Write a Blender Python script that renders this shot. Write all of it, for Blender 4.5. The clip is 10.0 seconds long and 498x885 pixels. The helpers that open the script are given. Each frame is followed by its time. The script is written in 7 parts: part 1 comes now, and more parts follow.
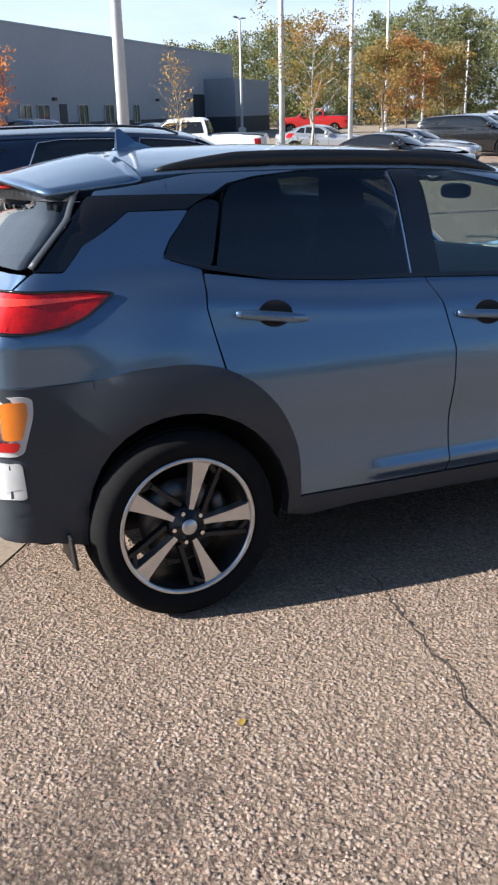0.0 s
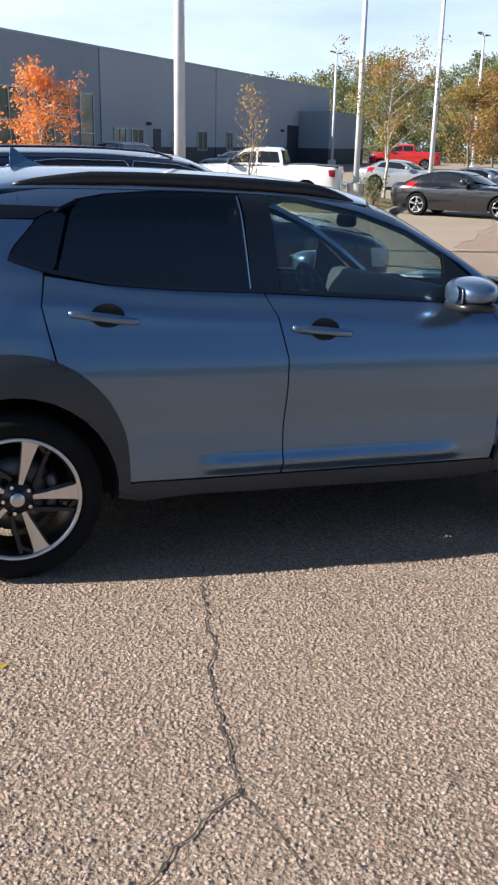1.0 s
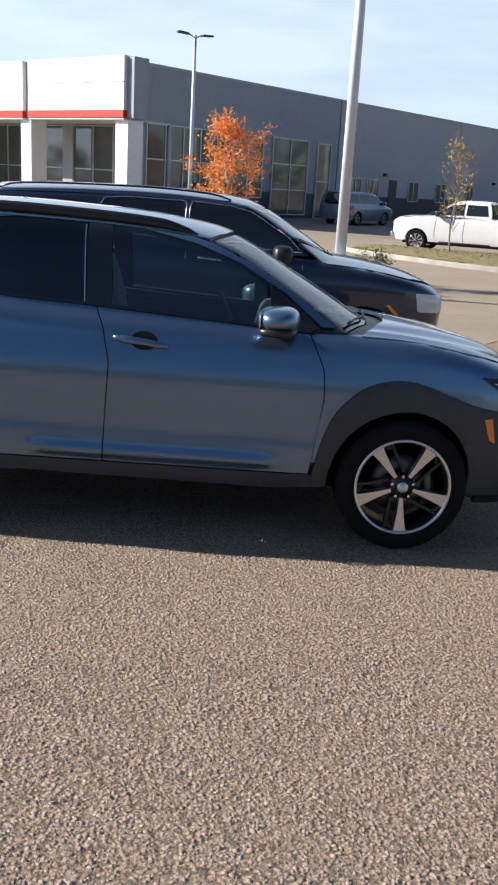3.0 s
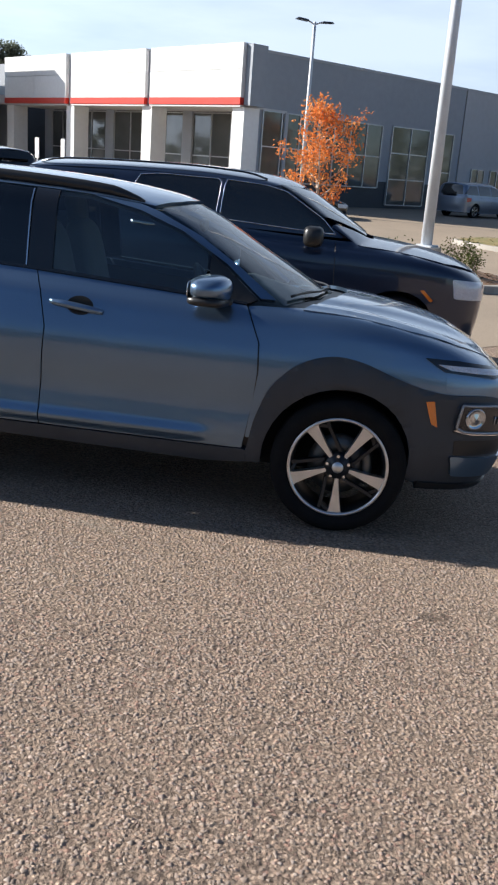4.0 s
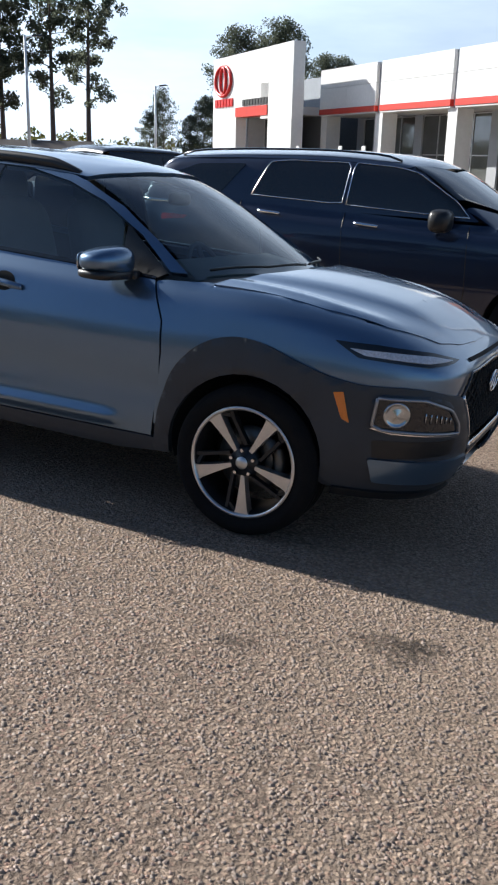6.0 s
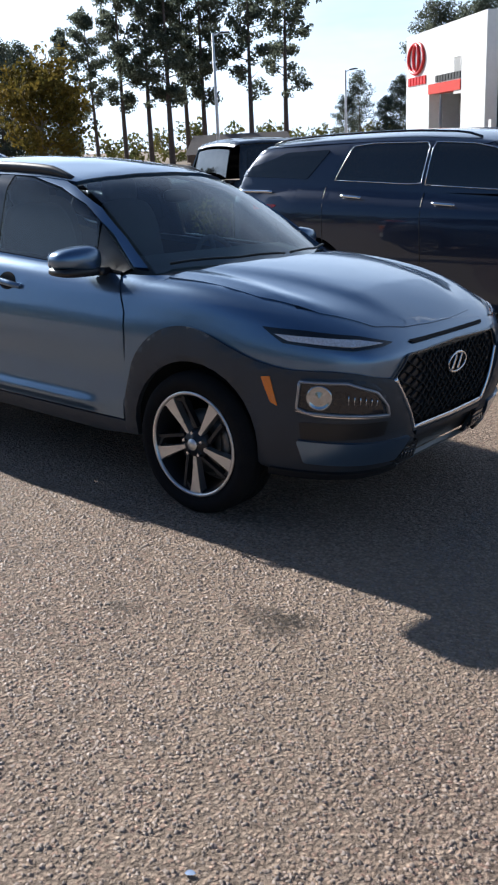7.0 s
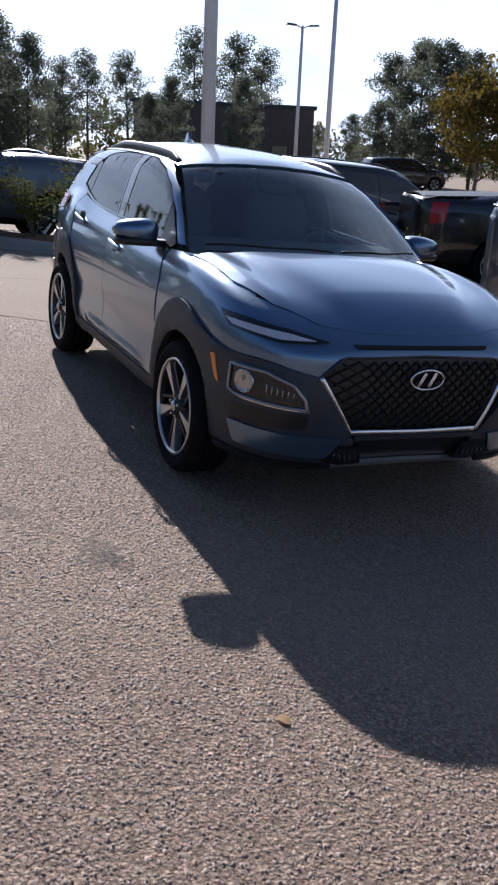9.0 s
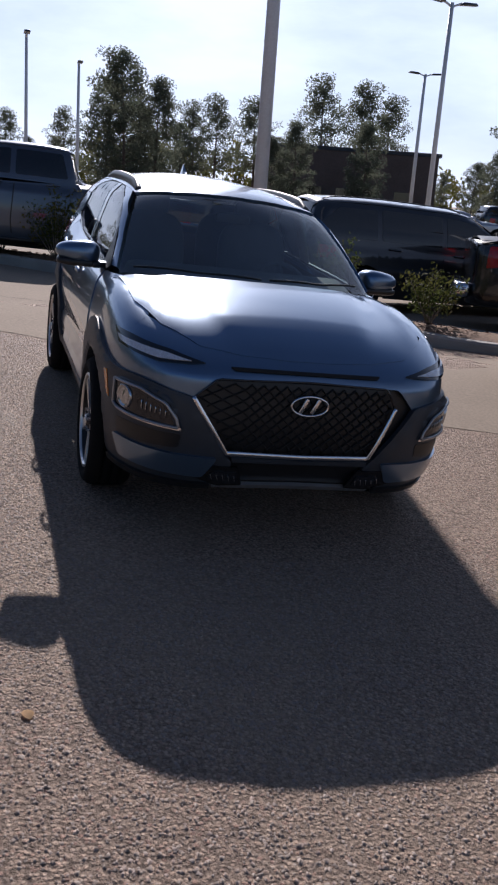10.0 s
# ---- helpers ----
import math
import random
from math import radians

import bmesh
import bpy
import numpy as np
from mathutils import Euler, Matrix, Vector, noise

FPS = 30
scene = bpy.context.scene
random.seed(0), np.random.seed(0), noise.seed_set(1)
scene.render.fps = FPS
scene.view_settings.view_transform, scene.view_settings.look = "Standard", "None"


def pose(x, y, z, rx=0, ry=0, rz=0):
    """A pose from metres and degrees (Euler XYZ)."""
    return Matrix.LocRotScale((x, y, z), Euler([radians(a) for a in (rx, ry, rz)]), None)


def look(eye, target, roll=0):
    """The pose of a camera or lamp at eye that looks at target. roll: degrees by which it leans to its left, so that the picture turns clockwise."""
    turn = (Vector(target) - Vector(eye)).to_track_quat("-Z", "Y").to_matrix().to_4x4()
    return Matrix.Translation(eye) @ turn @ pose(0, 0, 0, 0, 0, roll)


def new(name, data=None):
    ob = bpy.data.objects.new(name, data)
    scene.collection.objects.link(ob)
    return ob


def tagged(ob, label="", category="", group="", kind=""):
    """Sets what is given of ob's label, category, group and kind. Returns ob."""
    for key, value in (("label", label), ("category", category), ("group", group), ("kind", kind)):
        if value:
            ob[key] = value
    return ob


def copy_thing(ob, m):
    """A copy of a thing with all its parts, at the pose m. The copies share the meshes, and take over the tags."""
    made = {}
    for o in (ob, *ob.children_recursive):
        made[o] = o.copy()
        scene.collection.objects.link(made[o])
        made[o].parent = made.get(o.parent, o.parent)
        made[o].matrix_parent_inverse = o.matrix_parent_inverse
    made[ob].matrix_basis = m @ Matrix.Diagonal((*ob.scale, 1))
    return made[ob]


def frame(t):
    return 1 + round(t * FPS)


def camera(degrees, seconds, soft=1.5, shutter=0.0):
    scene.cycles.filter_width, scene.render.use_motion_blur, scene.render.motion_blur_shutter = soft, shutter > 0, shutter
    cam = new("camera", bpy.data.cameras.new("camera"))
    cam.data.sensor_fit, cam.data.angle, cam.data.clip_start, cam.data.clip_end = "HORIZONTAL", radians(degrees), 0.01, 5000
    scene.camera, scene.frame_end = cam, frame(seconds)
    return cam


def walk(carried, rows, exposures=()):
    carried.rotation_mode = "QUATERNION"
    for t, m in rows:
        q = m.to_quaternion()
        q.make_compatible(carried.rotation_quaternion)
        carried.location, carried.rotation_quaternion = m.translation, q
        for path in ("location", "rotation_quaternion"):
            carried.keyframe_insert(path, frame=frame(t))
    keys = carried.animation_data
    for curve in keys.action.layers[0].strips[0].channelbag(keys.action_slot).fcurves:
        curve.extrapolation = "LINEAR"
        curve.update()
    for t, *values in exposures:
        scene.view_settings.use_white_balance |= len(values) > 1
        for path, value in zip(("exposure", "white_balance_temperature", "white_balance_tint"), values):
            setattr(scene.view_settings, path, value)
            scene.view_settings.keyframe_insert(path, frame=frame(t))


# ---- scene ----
cam = camera(30.8, 10.0, soft=2.2)
PATH = [
    (0, (-0.947, -3.528, 1.711), (-0.179, -1.814, 1.023), -1.5),
    (0.5, (-0.586, -3.917, 1.715), (0.05, -2.133, 1.073), -1.3),
    (1, (-0.191, -4.21, 1.699), (0.421, -2.413, 1.069), 1.1),
    (1.5, (0.205, -4.547, 1.722), (0.718, -2.7, 1.152), 1.0),
    (2, (0.593, -4.822, 1.748), (0.93, -2.936, 1.171), 2.1),
    (2.5, (1.077, -4.961, 1.729), (1.37, -3.069, 1.151), 4.3),
    (3, (1.565, -5.135, 1.726), (1.682, -3.216, 1.175), 3.3),
    (4.3, (2.756, -5.035, 1.668), (2.501, -3.144, 1.07), 5.2),
    (4.5, (2.945, -4.989, 1.681), (2.593, -3.114, 1.083), 5.7),
    (5, (3.385, -4.708, 1.618), (2.926, -2.857, 1.014), 5.1),
    (5.5, (3.766, -4.448, 1.592), (3.151, -2.65, 0.969), 2.7),
    (6, (4.206, -4.188, 1.552), (3.392, -2.463, 0.951), 1.5),
    (6.2, (4.394, -4.083, 1.523), (3.545, -2.365, 0.951), 0.9),
    (7.3, (5.566, -3.627, 1.602), (4.24, -2.277, 0.956), -2.0),
    (7.5, (5.719, -3.526, 1.595), (4.331, -2.243, 0.943), -0.2),
    (8, (6.102, -3.193, 1.582), (4.569, -2.107, 0.897), 1.0),
    (8.5, (6.446, -2.85, 1.533), (4.739, -2.016, 0.909), 2.7),
    (9, (6.767, -2.361, 1.529), (5.037, -1.564, 0.921), 2.6),
    (9.5, (7.027, -1.87, 1.54), (5.216, -1.191, 1.033), 2.5),
    (10, (7.212, -1.379, 1.511), (5.368, -0.819, 0.974), 4.3),
]
walk(cam, [(t, look(eye, target, roll)) for t, eye, target, roll in PATH], [(0.0, 1.25, 6150, 10), (1.25, 1.25, 6250, 10), (2.0, 1.02, 6250, 10), (3.0, 1.0, 6300, 10), (4.5, 0.98, 6300, 10), (5.5, 0.8, 6250, 9), (7.5, 0.82, 5950, 10), (9.0, 0.62, 5950, 17), (9.5, 0.72, 6050, 19), (10.0, 0.22, 6150, 20)])

# ---- light ----
world = bpy.data.worlds.new("sky")
scene.world = world
world.use_nodes = True
wn, wl = world.node_tree.nodes, world.node_tree.links
SUN_WAY = Vector((2.28, -0.37, -1.21)).normalized()  # the way the sunlight travels
sky = wn.new("ShaderNodeTexSky")
sky.sky_type, sky.sun_disc = "NISHITA", False
sky.sun_elevation = math.asin(-SUN_WAY.z)
sky.sun_rotation = math.atan2(-SUN_WAY.x, -SUN_WAY.y)
sky.air_density, sky.dust_density, sky.ozone_density = 1.0, 0.25, 5.0
sky_dim = wn.new("ShaderNodeVectorMath")
sky_dim.operation = "SCALE"
sky_dim.inputs["Scale"].default_value = 0.050
wl.new(sky.outputs["Color"], sky_dim.inputs[0])
# thin high cloud
where = wn.new("ShaderNodeTexCoord")
stretch = wn.new("ShaderNodeMapping")
stretch.inputs["Scale"].default_value = (1.0, 1.6, 5.0)
cloud = wn.new("ShaderNodeTexNoise")
cloud.inputs["Scale"].default_value, cloud.inputs["Detail"].default_value, cloud.inputs["Roughness"].default_value = 2.2, 6, 0.55
veil = wn.new("ShaderNodeMapRange")
veil.inputs["From Min"].default_value, veil.inputs["From Max"].default_value = 0.30, 0.62
veil.inputs["To Min"].default_value, veil.inputs["To Max"].default_value = 0.50, 0.97
blend = wn.new("ShaderNodeMix")
blend.data_type = "RGBA"
# the veil glows towards the sun
glow = wn.new("ShaderNodeVectorMath")
glow.operation = "DOT_PRODUCT"
glow.inputs[1].default_value = -SUN_WAY
ring = wn.new("ShaderNodeMapRange")
ring.interpolation_type = "SMOOTHSTEP"
ring.inputs["From Min"].default_value, ring.inputs["From Max"].default_value = 0.2, 1.0
ring.inputs["To Min"].default_value, ring.inputs["To Max"].default_value = 1.0, 2.1
lit = wn.new("ShaderNodeVectorMath")
lit.operation = "SCALE"
lit.inputs[0].default_value = (0.405, 0.47, 0.555)
# the veil is thick near the horizon and thin overhead
height = wn.new("ShaderNodeSeparateXYZ")
fall = wn.new("ShaderNodeMapRange")
fall.inputs["From Min"].default_value, fall.inputs["From Max"].default_value = 0.20, 0.75
fall.inputs["To Min"].default_value, fall.inputs["To Max"].default_value = 1.0, 0.04
haze = wn.new("ShaderNodeMath")
haze.operation = "MULTIPLY"
wl.new(where.outputs["Generated"], stretch.inputs["Vector"])
wl.new(stretch.outputs["Vector"], cloud.inputs["Vector"])
wl.new(cloud.outputs["Fac"], veil.inputs["Value"])
wl.new(where.outputs["Generated"], height.inputs[0])
wl.new(height.outputs["Z"], fall.inputs["Value"])
wl.new(fall.outputs["Result"], haze.inputs[0])
wl.new(veil.outputs["Result"], haze.inputs[1])
wl.new(where.outputs["Generated"], glow.inputs[0])
wl.new(glow.outputs["Value"], ring.inputs["Value"])
wl.new(ring.outputs["Result"], lit.inputs["Scale"])
wl.new(lit.outputs["Vector"], blend.inputs[7])
# and lies over the half of the sky towards the showroom and the pines
side = wn.new("ShaderNodeVectorMath")
side.operation = "DOT_PRODUCT"
side.inputs[1].default_value = (-0.45, 0.89, 0.0)
reach = wn.new("ShaderNodeMapRange")
reach.interpolation_type = "SMOOTHSTEP"
reach.inputs["From Min"].default_value, reach.inputs["From Max"].default_value = -0.55, 0.45
reach.inputs["To Min"].default_value, reach.inputs["To Max"].default_value = 0.03, 1.0
bank = wn.new("ShaderNodeMath")
bank.operation = "MULTIPLY"
wl.new(where.outputs["Generated"], side.inputs[0])
wl.new(side.outputs["Value"], reach.inputs["Value"])
wl.new(haze.outputs[0], bank.inputs[0])
wl.new(reach.outputs["Result"], bank.inputs[1])
wl.new(bank.outputs[0], blend.inputs[0])
wl.new(sky_dim.outputs["Vector"], blend.inputs[6])
wl.new(blend.outputs[2], wn["Background"].inputs["Color"])
wn["Background"].inputs["Strength"].default_value = 1.0

sun = new("sun", bpy.data.lights.new("sun", "SUN"))
sun.data.energy, sun.data.angle, sun.data.color = 5.0, radians(0.55), (1.0, 0.94, 0.85)
sun.matrix_world = Matrix.Translation((-20, 3, 12)) @ SUN_WAY.to_track_quat("-Z", "Y").to_matrix().to_4x4()

# ---- materials ----
def material(name, colour, rough=0.5, metal=0.0, vary=0.0, scale=20.0, fine=0.0, fine_scale=200.0, bump=0.0, coat=0.0, spec=0.5, tint=None, per_object=0.0):
    """A surface with blotches of one size, grain of a finer size and relief."""
    m = bpy.data.materials.new(name)
    m.use_nodes = True
    n, l = m.node_tree.nodes, m.node_tree.links
    b = n["Principled BSDF"]
    b.inputs["Base Color"].default_value = (*colour, 1)
    b.inputs["Roughness"].default_value, b.inputs["Metallic"].default_value = rough, metal
    b.inputs["Coat Weight"].default_value, b.inputs["Coat Roughness"].default_value = coat, 0.03
    b.inputs["Specular IOR Level"].default_value = spec
    if vary or fine or bump or per_object:
        at = n.new("ShaderNodeTexCoord")
        big, small = n.new("ShaderNodeTexNoise"), n.new("ShaderNodeTexNoise")
        big.inputs["Scale"].default_value, big.inputs["Detail"].default_value = scale, 4
        small.inputs["Scale"].default_value, small.inputs["Detail"].default_value = fine_scale, 3
        for node in (big, small):
            l.new(at.outputs["Object"], node.inputs["Vector"])
        mix = n.new("ShaderNodeMix")
        mix.data_type, mix.blend_type = "RGBA", "MIX"
        other = tint or tuple(c * 0.55 for c in colour)
        mix.inputs[6].default_value, mix.inputs[7].default_value = (*colour, 1), (*other, 1)
        ramp = n.new("ShaderNodeMapRange")
        ramp.inputs["From Min"].default_value, ramp.inputs["From Max"].default_value = 0.35, 0.7
        ramp.inputs["To Max"].default_value = vary
        l.new(big.outputs["Fac"], ramp.inputs["Value"])
        l.new(ramp.outputs["Result"], mix.inputs[0])
        bright = n.new("ShaderNodeHueSaturation")
        value = n.new("ShaderNodeMapRange")
        value.inputs["From Min"].default_value, value.inputs["From Max"].default_value = 0.3, 0.7
        value.inputs["To Min"].default_value, value.inputs["To Max"].default_value = 1 - fine, 1 + fine
        l.new(small.outputs["Fac"], value.inputs["Value"])
        if per_object:
            info, span, times = n.new("ShaderNodeObjectInfo"), n.new("ShaderNodeMapRange"), n.new("ShaderNodeMath")
            span.inputs["To Min"].default_value, span.inputs["To Max"].default_value = 1 - per_object, 1 + per_object
            times.operation = "MULTIPLY"
            l.new(info.outputs["Random"], span.inputs["Value"])
            l.new(value.outputs["Result"], times.inputs[0])
            l.new(span.outputs["Result"], times.inputs[1])
            l.new(times.outputs[0], bright.inputs["Value"])
        else:
            l.new(value.outputs["Result"], bright.inputs["Value"])
        l.new(mix.outputs[2], bright.inputs["Color"])
        l.new(bright.outputs["Color"], b.inputs["Base Color"])
        if bump:
            lift = n.new("ShaderNodeBump")
            lift.inputs["Strength"].default_value, lift.inputs["Distance"].default_value = bump, 0.01
            l.new(small.outputs["Fac"], lift.inputs["Height"])
            l.new(lift.outputs["Normal"], b.inputs["Normal"])
    return m


def glazing(name, tint, clarity=1.0, rough=0.02, ior=1.5):
    """A thin tinted pane: mirror-like by its angle, else seen through."""
    m = bpy.data.materials.new(name)
    m.use_nodes = True
    n, l = m.node_tree.nodes, m.node_tree.links
    n.remove(n["Principled BSDF"])
    clear, gloss, mix, edge = n.new("ShaderNodeBsdfTransparent"), n.new("ShaderNodeBsdfGlossy"), n.new("ShaderNodeMixShader"), n.new("ShaderNodeLayerWeight")
    fifth, span = n.new("ShaderNodeMath"), n.new("ShaderNodeMapRange")
    clear.inputs["Color"].default_value = (*[c * clarity for c in tint], 1)
    gloss.inputs["Roughness"].default_value = rough
    # both faces of the pane reflect alike, less head-on than at a slant
    edge.inputs["Blend"].default_value = 0.5
    fifth.operation = "POWER"
    fifth.inputs[1].default_value = 5.0
    span.inputs["To Min"].default_value = 2 * ((ior - 1) / (ior + 1)) ** 2
    l.new(edge.outputs["Facing"], fifth.inputs[0])
    l.new(fifth.outputs[0], span.inputs["Value"])
    l.new(span.outputs["Result"], mix.inputs[0])
    l.new(clear.outputs[0], mix.inputs[1])
    l.new(gloss.outputs[0], mix.inputs[2])
    l.new(mix.outputs[0], n["Material Output"].inputs["Surface"])
    return m


def paint(name, colour, flake=0.5, rough=0.32):
    """Metallic car paint under clear lacquer, with a little dust."""
    m = material(name, colour, rough, flake, vary=0.12, scale=3.0, fine=0.05, fine_scale=900.0, coat=1.0)
    return m


def leaves(name, colour, tint, glow=0.35):
    m = material(name, colour, 0.8, spec=0.08, vary=1.0, scale=0.8, fine=0.35, fine_scale=9.0, tint=tint)
    n, l = m.node_tree.nodes, m.node_tree.links
    b = n["Principled BSDF"]
    shine, mix = n.new("ShaderNodeBsdfTranslucent"), n.new("ShaderNodeMixShader")
    mix.inputs[0].default_value = glow
    l.new(b.inputs["Base Color"].links[0].from_socket, shine.inputs["Color"])
    l.new(b.outputs[0], mix.inputs[1])
    l.new(shine.outputs[0], mix.inputs[2])
    l.new(mix.outputs[0], n["Material Output"].inputs["Surface"])
    return m


def asphalt():
    """Worn chip-seal: pale pinkish stone chips in grey-brown binder, with smooth pale lanes further off."""
    m = bpy.data.materials.new("chip_seal")
    m.use_nodes = True
    n, l = m.node_tree.nodes, m.node_tree.links
    b = n["Principled BSDF"]
    b.inputs["Roughness"].default_value, b.inputs["Specular IOR Level"].default_value = 0.8, 0.20
    at = n.new("ShaderNodeTexCoord")

    def tex(kind, scale, **more):
        t = n.new(kind)
        t.inputs["Scale"].default_value = scale
        for key, v in more.items():
            t.inputs[key].default_value = v
        l.new(at.outputs["Object"], t.inputs["Vector"])
        return t

    def mix(fac, a, c, mode="MIX"):
        t = n.new("ShaderNodeMix")
        t.data_type, t.blend_type = "RGBA", mode
        for socket, v in ((t.inputs[0], fac), (t.inputs[6], a), (t.inputs[7], c)):
            if isinstance(v, tuple):
                socket.default_value = (*v, 1)
            elif isinstance(v, float):
                socket.default_value = v
            else:
                l.new(v, socket)
        return t.outputs[2]

    def span(v, a, c, lo=0.0, hi=1.0):
        t = n.new("ShaderNodeMapRange")
        for key, x in (("From Min", a), ("From Max", c), ("To Min", lo), ("To Max", hi)):
            t.inputs[key].default_value = x
        l.new(v, t.inputs["Value"])
        return t.outputs["Result"]

    chips = tex("ShaderNodeTexVoronoi", 66.0)
    blot = tex("ShaderNodeTexNoise", 1.3, Detail=5.0)
    broad = tex("ShaderNodeTexNoise", 0.35, Detail=3.0)
    speck = tex("ShaderNodeTexNoise", 60.0, Detail=3.0)
    split = n.new("ShaderNodeSeparateColor")
    l.new(chips.outputs["Color"], split.inputs[0])
    stone = mix(split.outputs[0], (0.440, 0.311, 0.228), (0.532, 0.402, 0.306))
    stone = mix(span(split.outputs[1], 0.72, 0.9), stone, (0.414, 0.261, 0.200))
    stone = mix(span(split.outputs[2], 0.8, 0.95), stone, (0.326, 0.257, 0.203))
    binder = mix(span(speck.outputs["Fac"], 0.35, 0.65), (0.196, 0.143, 0.107), (0.330, 0.245, 0.185))
    cover = span(chips.outputs["Distance"], 0.38, 0.62)
    near = mix(cover, stone, binder)
    # shade in pits and gaps between the stones, put into the colour
    near = mix(span(speck.outputs["Fac"], 0.40, 0.30, 0.0, 0.9), near, (0.167, 0.121, 0.093))
    gaps = tex("ShaderNodeTexNoise", 34.0, Detail=2.0, Roughness=0.6)
    near = mix(span(gaps.outputs["Fac"], 0.44, 0.34, 0.0, 0.75), near, (0.150, 0.110, 0.085))
    near = mix(span(blot.outputs["Fac"], 0.45, 0.75, 0.0, 0.35), near, (0.355, 0.261, 0.190))
    near = mix(span(broad.outputs["Fac"], 0.5, 0.68, 0.0, 0.3), near, (0.432, 0.336, 0.243))
    l.new(near, b.inputs["Base Color"])
    add = n.new("ShaderNodeMath")
    add.operation = "ADD"
    pits = tex("ShaderNodeTexNoise", 50.0, Detail=5.0, Roughness=0.65)
    l.new(span(chips.outputs["Distance"], 0.1, 0.65, 0.65, 0.0), add.inputs[0])
    l.new(span(pits.outputs["Fac"], 0.32, 0.60), add.inputs[1])
    lift = n.new("ShaderNodeBump")
    lift.inputs["Strength"].default_value, lift.inputs["Distance"].default_value = 1.0, 0.0125
    l.new(add.outputs[0], lift.inputs["Height"])
    l.new(lift.outputs["Normal"], b.inputs["Normal"])
    return m


ASPHALT = asphalt()
LANE = material("worn_concrete_lane", (0.31, 0.25, 0.19), 0.9, vary=0.6, scale=0.5, fine=0.14, fine_scale=40, bump=0.25, tint=(0.24, 0.195, 0.15), spec=0.1)
KERB = material("kerb_concrete", (0.36, 0.33, 0.29), 0.85, vary=0.6, scale=2.0, fine=0.12, fine_scale=90, bump=0.25)
HEADLINER = material("pale_headliner", (0.50, 0.51, 0.52), 0.9, vary=0.2, scale=4, fine=0.1, fine_scale=300)
PEDESTAL = material("pale_cast_concrete", (0.56, 0.54, 0.50), 0.85, vary=0.4, scale=2.0, fine=0.08, fine_scale=60, bump=0.2, spec=0.2)
MULCH = material("bark_mulch", (0.16, 0.085, 0.05), 0.95, vary=0.9, scale=3.0, fine=0.5, fine_scale=60, bump=0.9, tint=(0.25, 0.16, 0.09))
BODY = paint("grey_blue_metallic_paint", (0.122, 0.194, 0.295), 0.80, 0.28)
CLAD = material("grey_textured_plastic", (0.030, 0.037, 0.047), 0.5, vary=0.4, scale=6, fine=0.15, fine_scale=1500, bump=0.08)
BLACK = material("black_plastic", (0.012, 0.012, 0.013), 0.4, vary=0.3, scale=8, fine=0.1, fine_scale=900)
GLOSS = material("gloss_black_trim", (0.008, 0.008, 0.009), 0.12, coat=0.5)
CHROME = material("satin_chrome", (0.75, 0.76, 0.78), 0.16, 1.0, vary=0.15, scale=9)
SILVER = material("machined_alloy", (0.62, 0.62, 0.62), 0.30, 0.9, vary=0.15, scale=30, fine=0.06, fine_scale=500)
DARKALLOY = material("dark_painted_alloy", (0.020, 0.021, 0.024), 0.35, 0.3, vary=0.3, scale=30)
LAMPGREY = material("smoked_lamp_glass", (0.016, 0.018, 0.022), 0.10, coat=0.2, vary=0.5, scale=25)
LAMPRIM = material("dull_silver_trim", (0.34, 0.35, 0.37), 0.3, 0.7, vary=0.2, scale=20)
RUBBER = material("tyre_rubber", (0.009, 0.009, 0.010), 0.95, spec=0.12, vary=0.5, scale=12, fine=0.2, fine_scale=200, bump=0.1, tint=(0.016, 0.015, 0.014))
DISC = material("brake_steel", (0.14, 0.135, 0.13), 0.4, 0.8, vary=0.4, scale=20)
WELL = material("wheel_well_liner", (0.010, 0.010, 0.010), 0.9)
GLASS = glazing("clear_car_glass", (0.62, 0.72, 0.70), ior=1.6)
PRIVACY = glazing("privacy_glass", (0.05, 0.058, 0.066), ior=1.5)
SCREEN = glazing("windscreen_glass", (0.62, 0.72, 0.72), ior=1.7)
LENS = glazing("lamp_lens", (0.9, 0.92, 0.95))
REDLENS = material("red_lamp_lens", (0.46, 0.008, 0.006), 0.16, coat=0.4, vary=0.5, scale=25, fine=0.2, fine_scale=150, tint=(0.2, 0.004, 0.004))
AMBER = material("amber_reflector", (0.75, 0.20, 0.015), 0.15, coat=1.0, fine=0.15, fine_scale=400)
REFLECT = material("lamp_reflector", (0.45, 0.47, 0.50), 0.15, 1.0)
REDSTRIP = material("bright_red_lens", (0.75, 0.05, 0.03), 0.12, coat=1.0, fine=0.2, fine_scale=200)
WHITELENS = material("clear_ribbed_lens", (0.55, 0.57, 0.62), 0.1, coat=1.0, fine=0.25, fine_scale=120)
SKID = material("silver_painted_plastic", (0.58, 0.58, 0.58), 0.4, 0.2, vary=0.2, scale=8, fine=0.06, fine_scale=400)
INTERIOR = material("dark_cloth_interior", (0.085, 0.088, 0.095), 0.8, vary=0.4, scale=6, fine=0.3, fine_scale=300)

# ---- building tools ----
def part(name, bm, mat, parent=None, label="", smooth=True, matrix=None):
    """Links a bmesh as one mesh object, under a thing or a part."""
    me = bpy.data.meshes.new(name)
    bm.to_mesh(me)
    bm.free()
    me.materials.append(mat)
    if smooth:
        for p in me.polygons:
            p.use_smooth = True
    ob = new(name, me)
    if matrix is not None:
        ob.matrix_basis = matrix
    if parent:
        ob.parent = parent
    if label:
        ob["label"] = label
    return ob


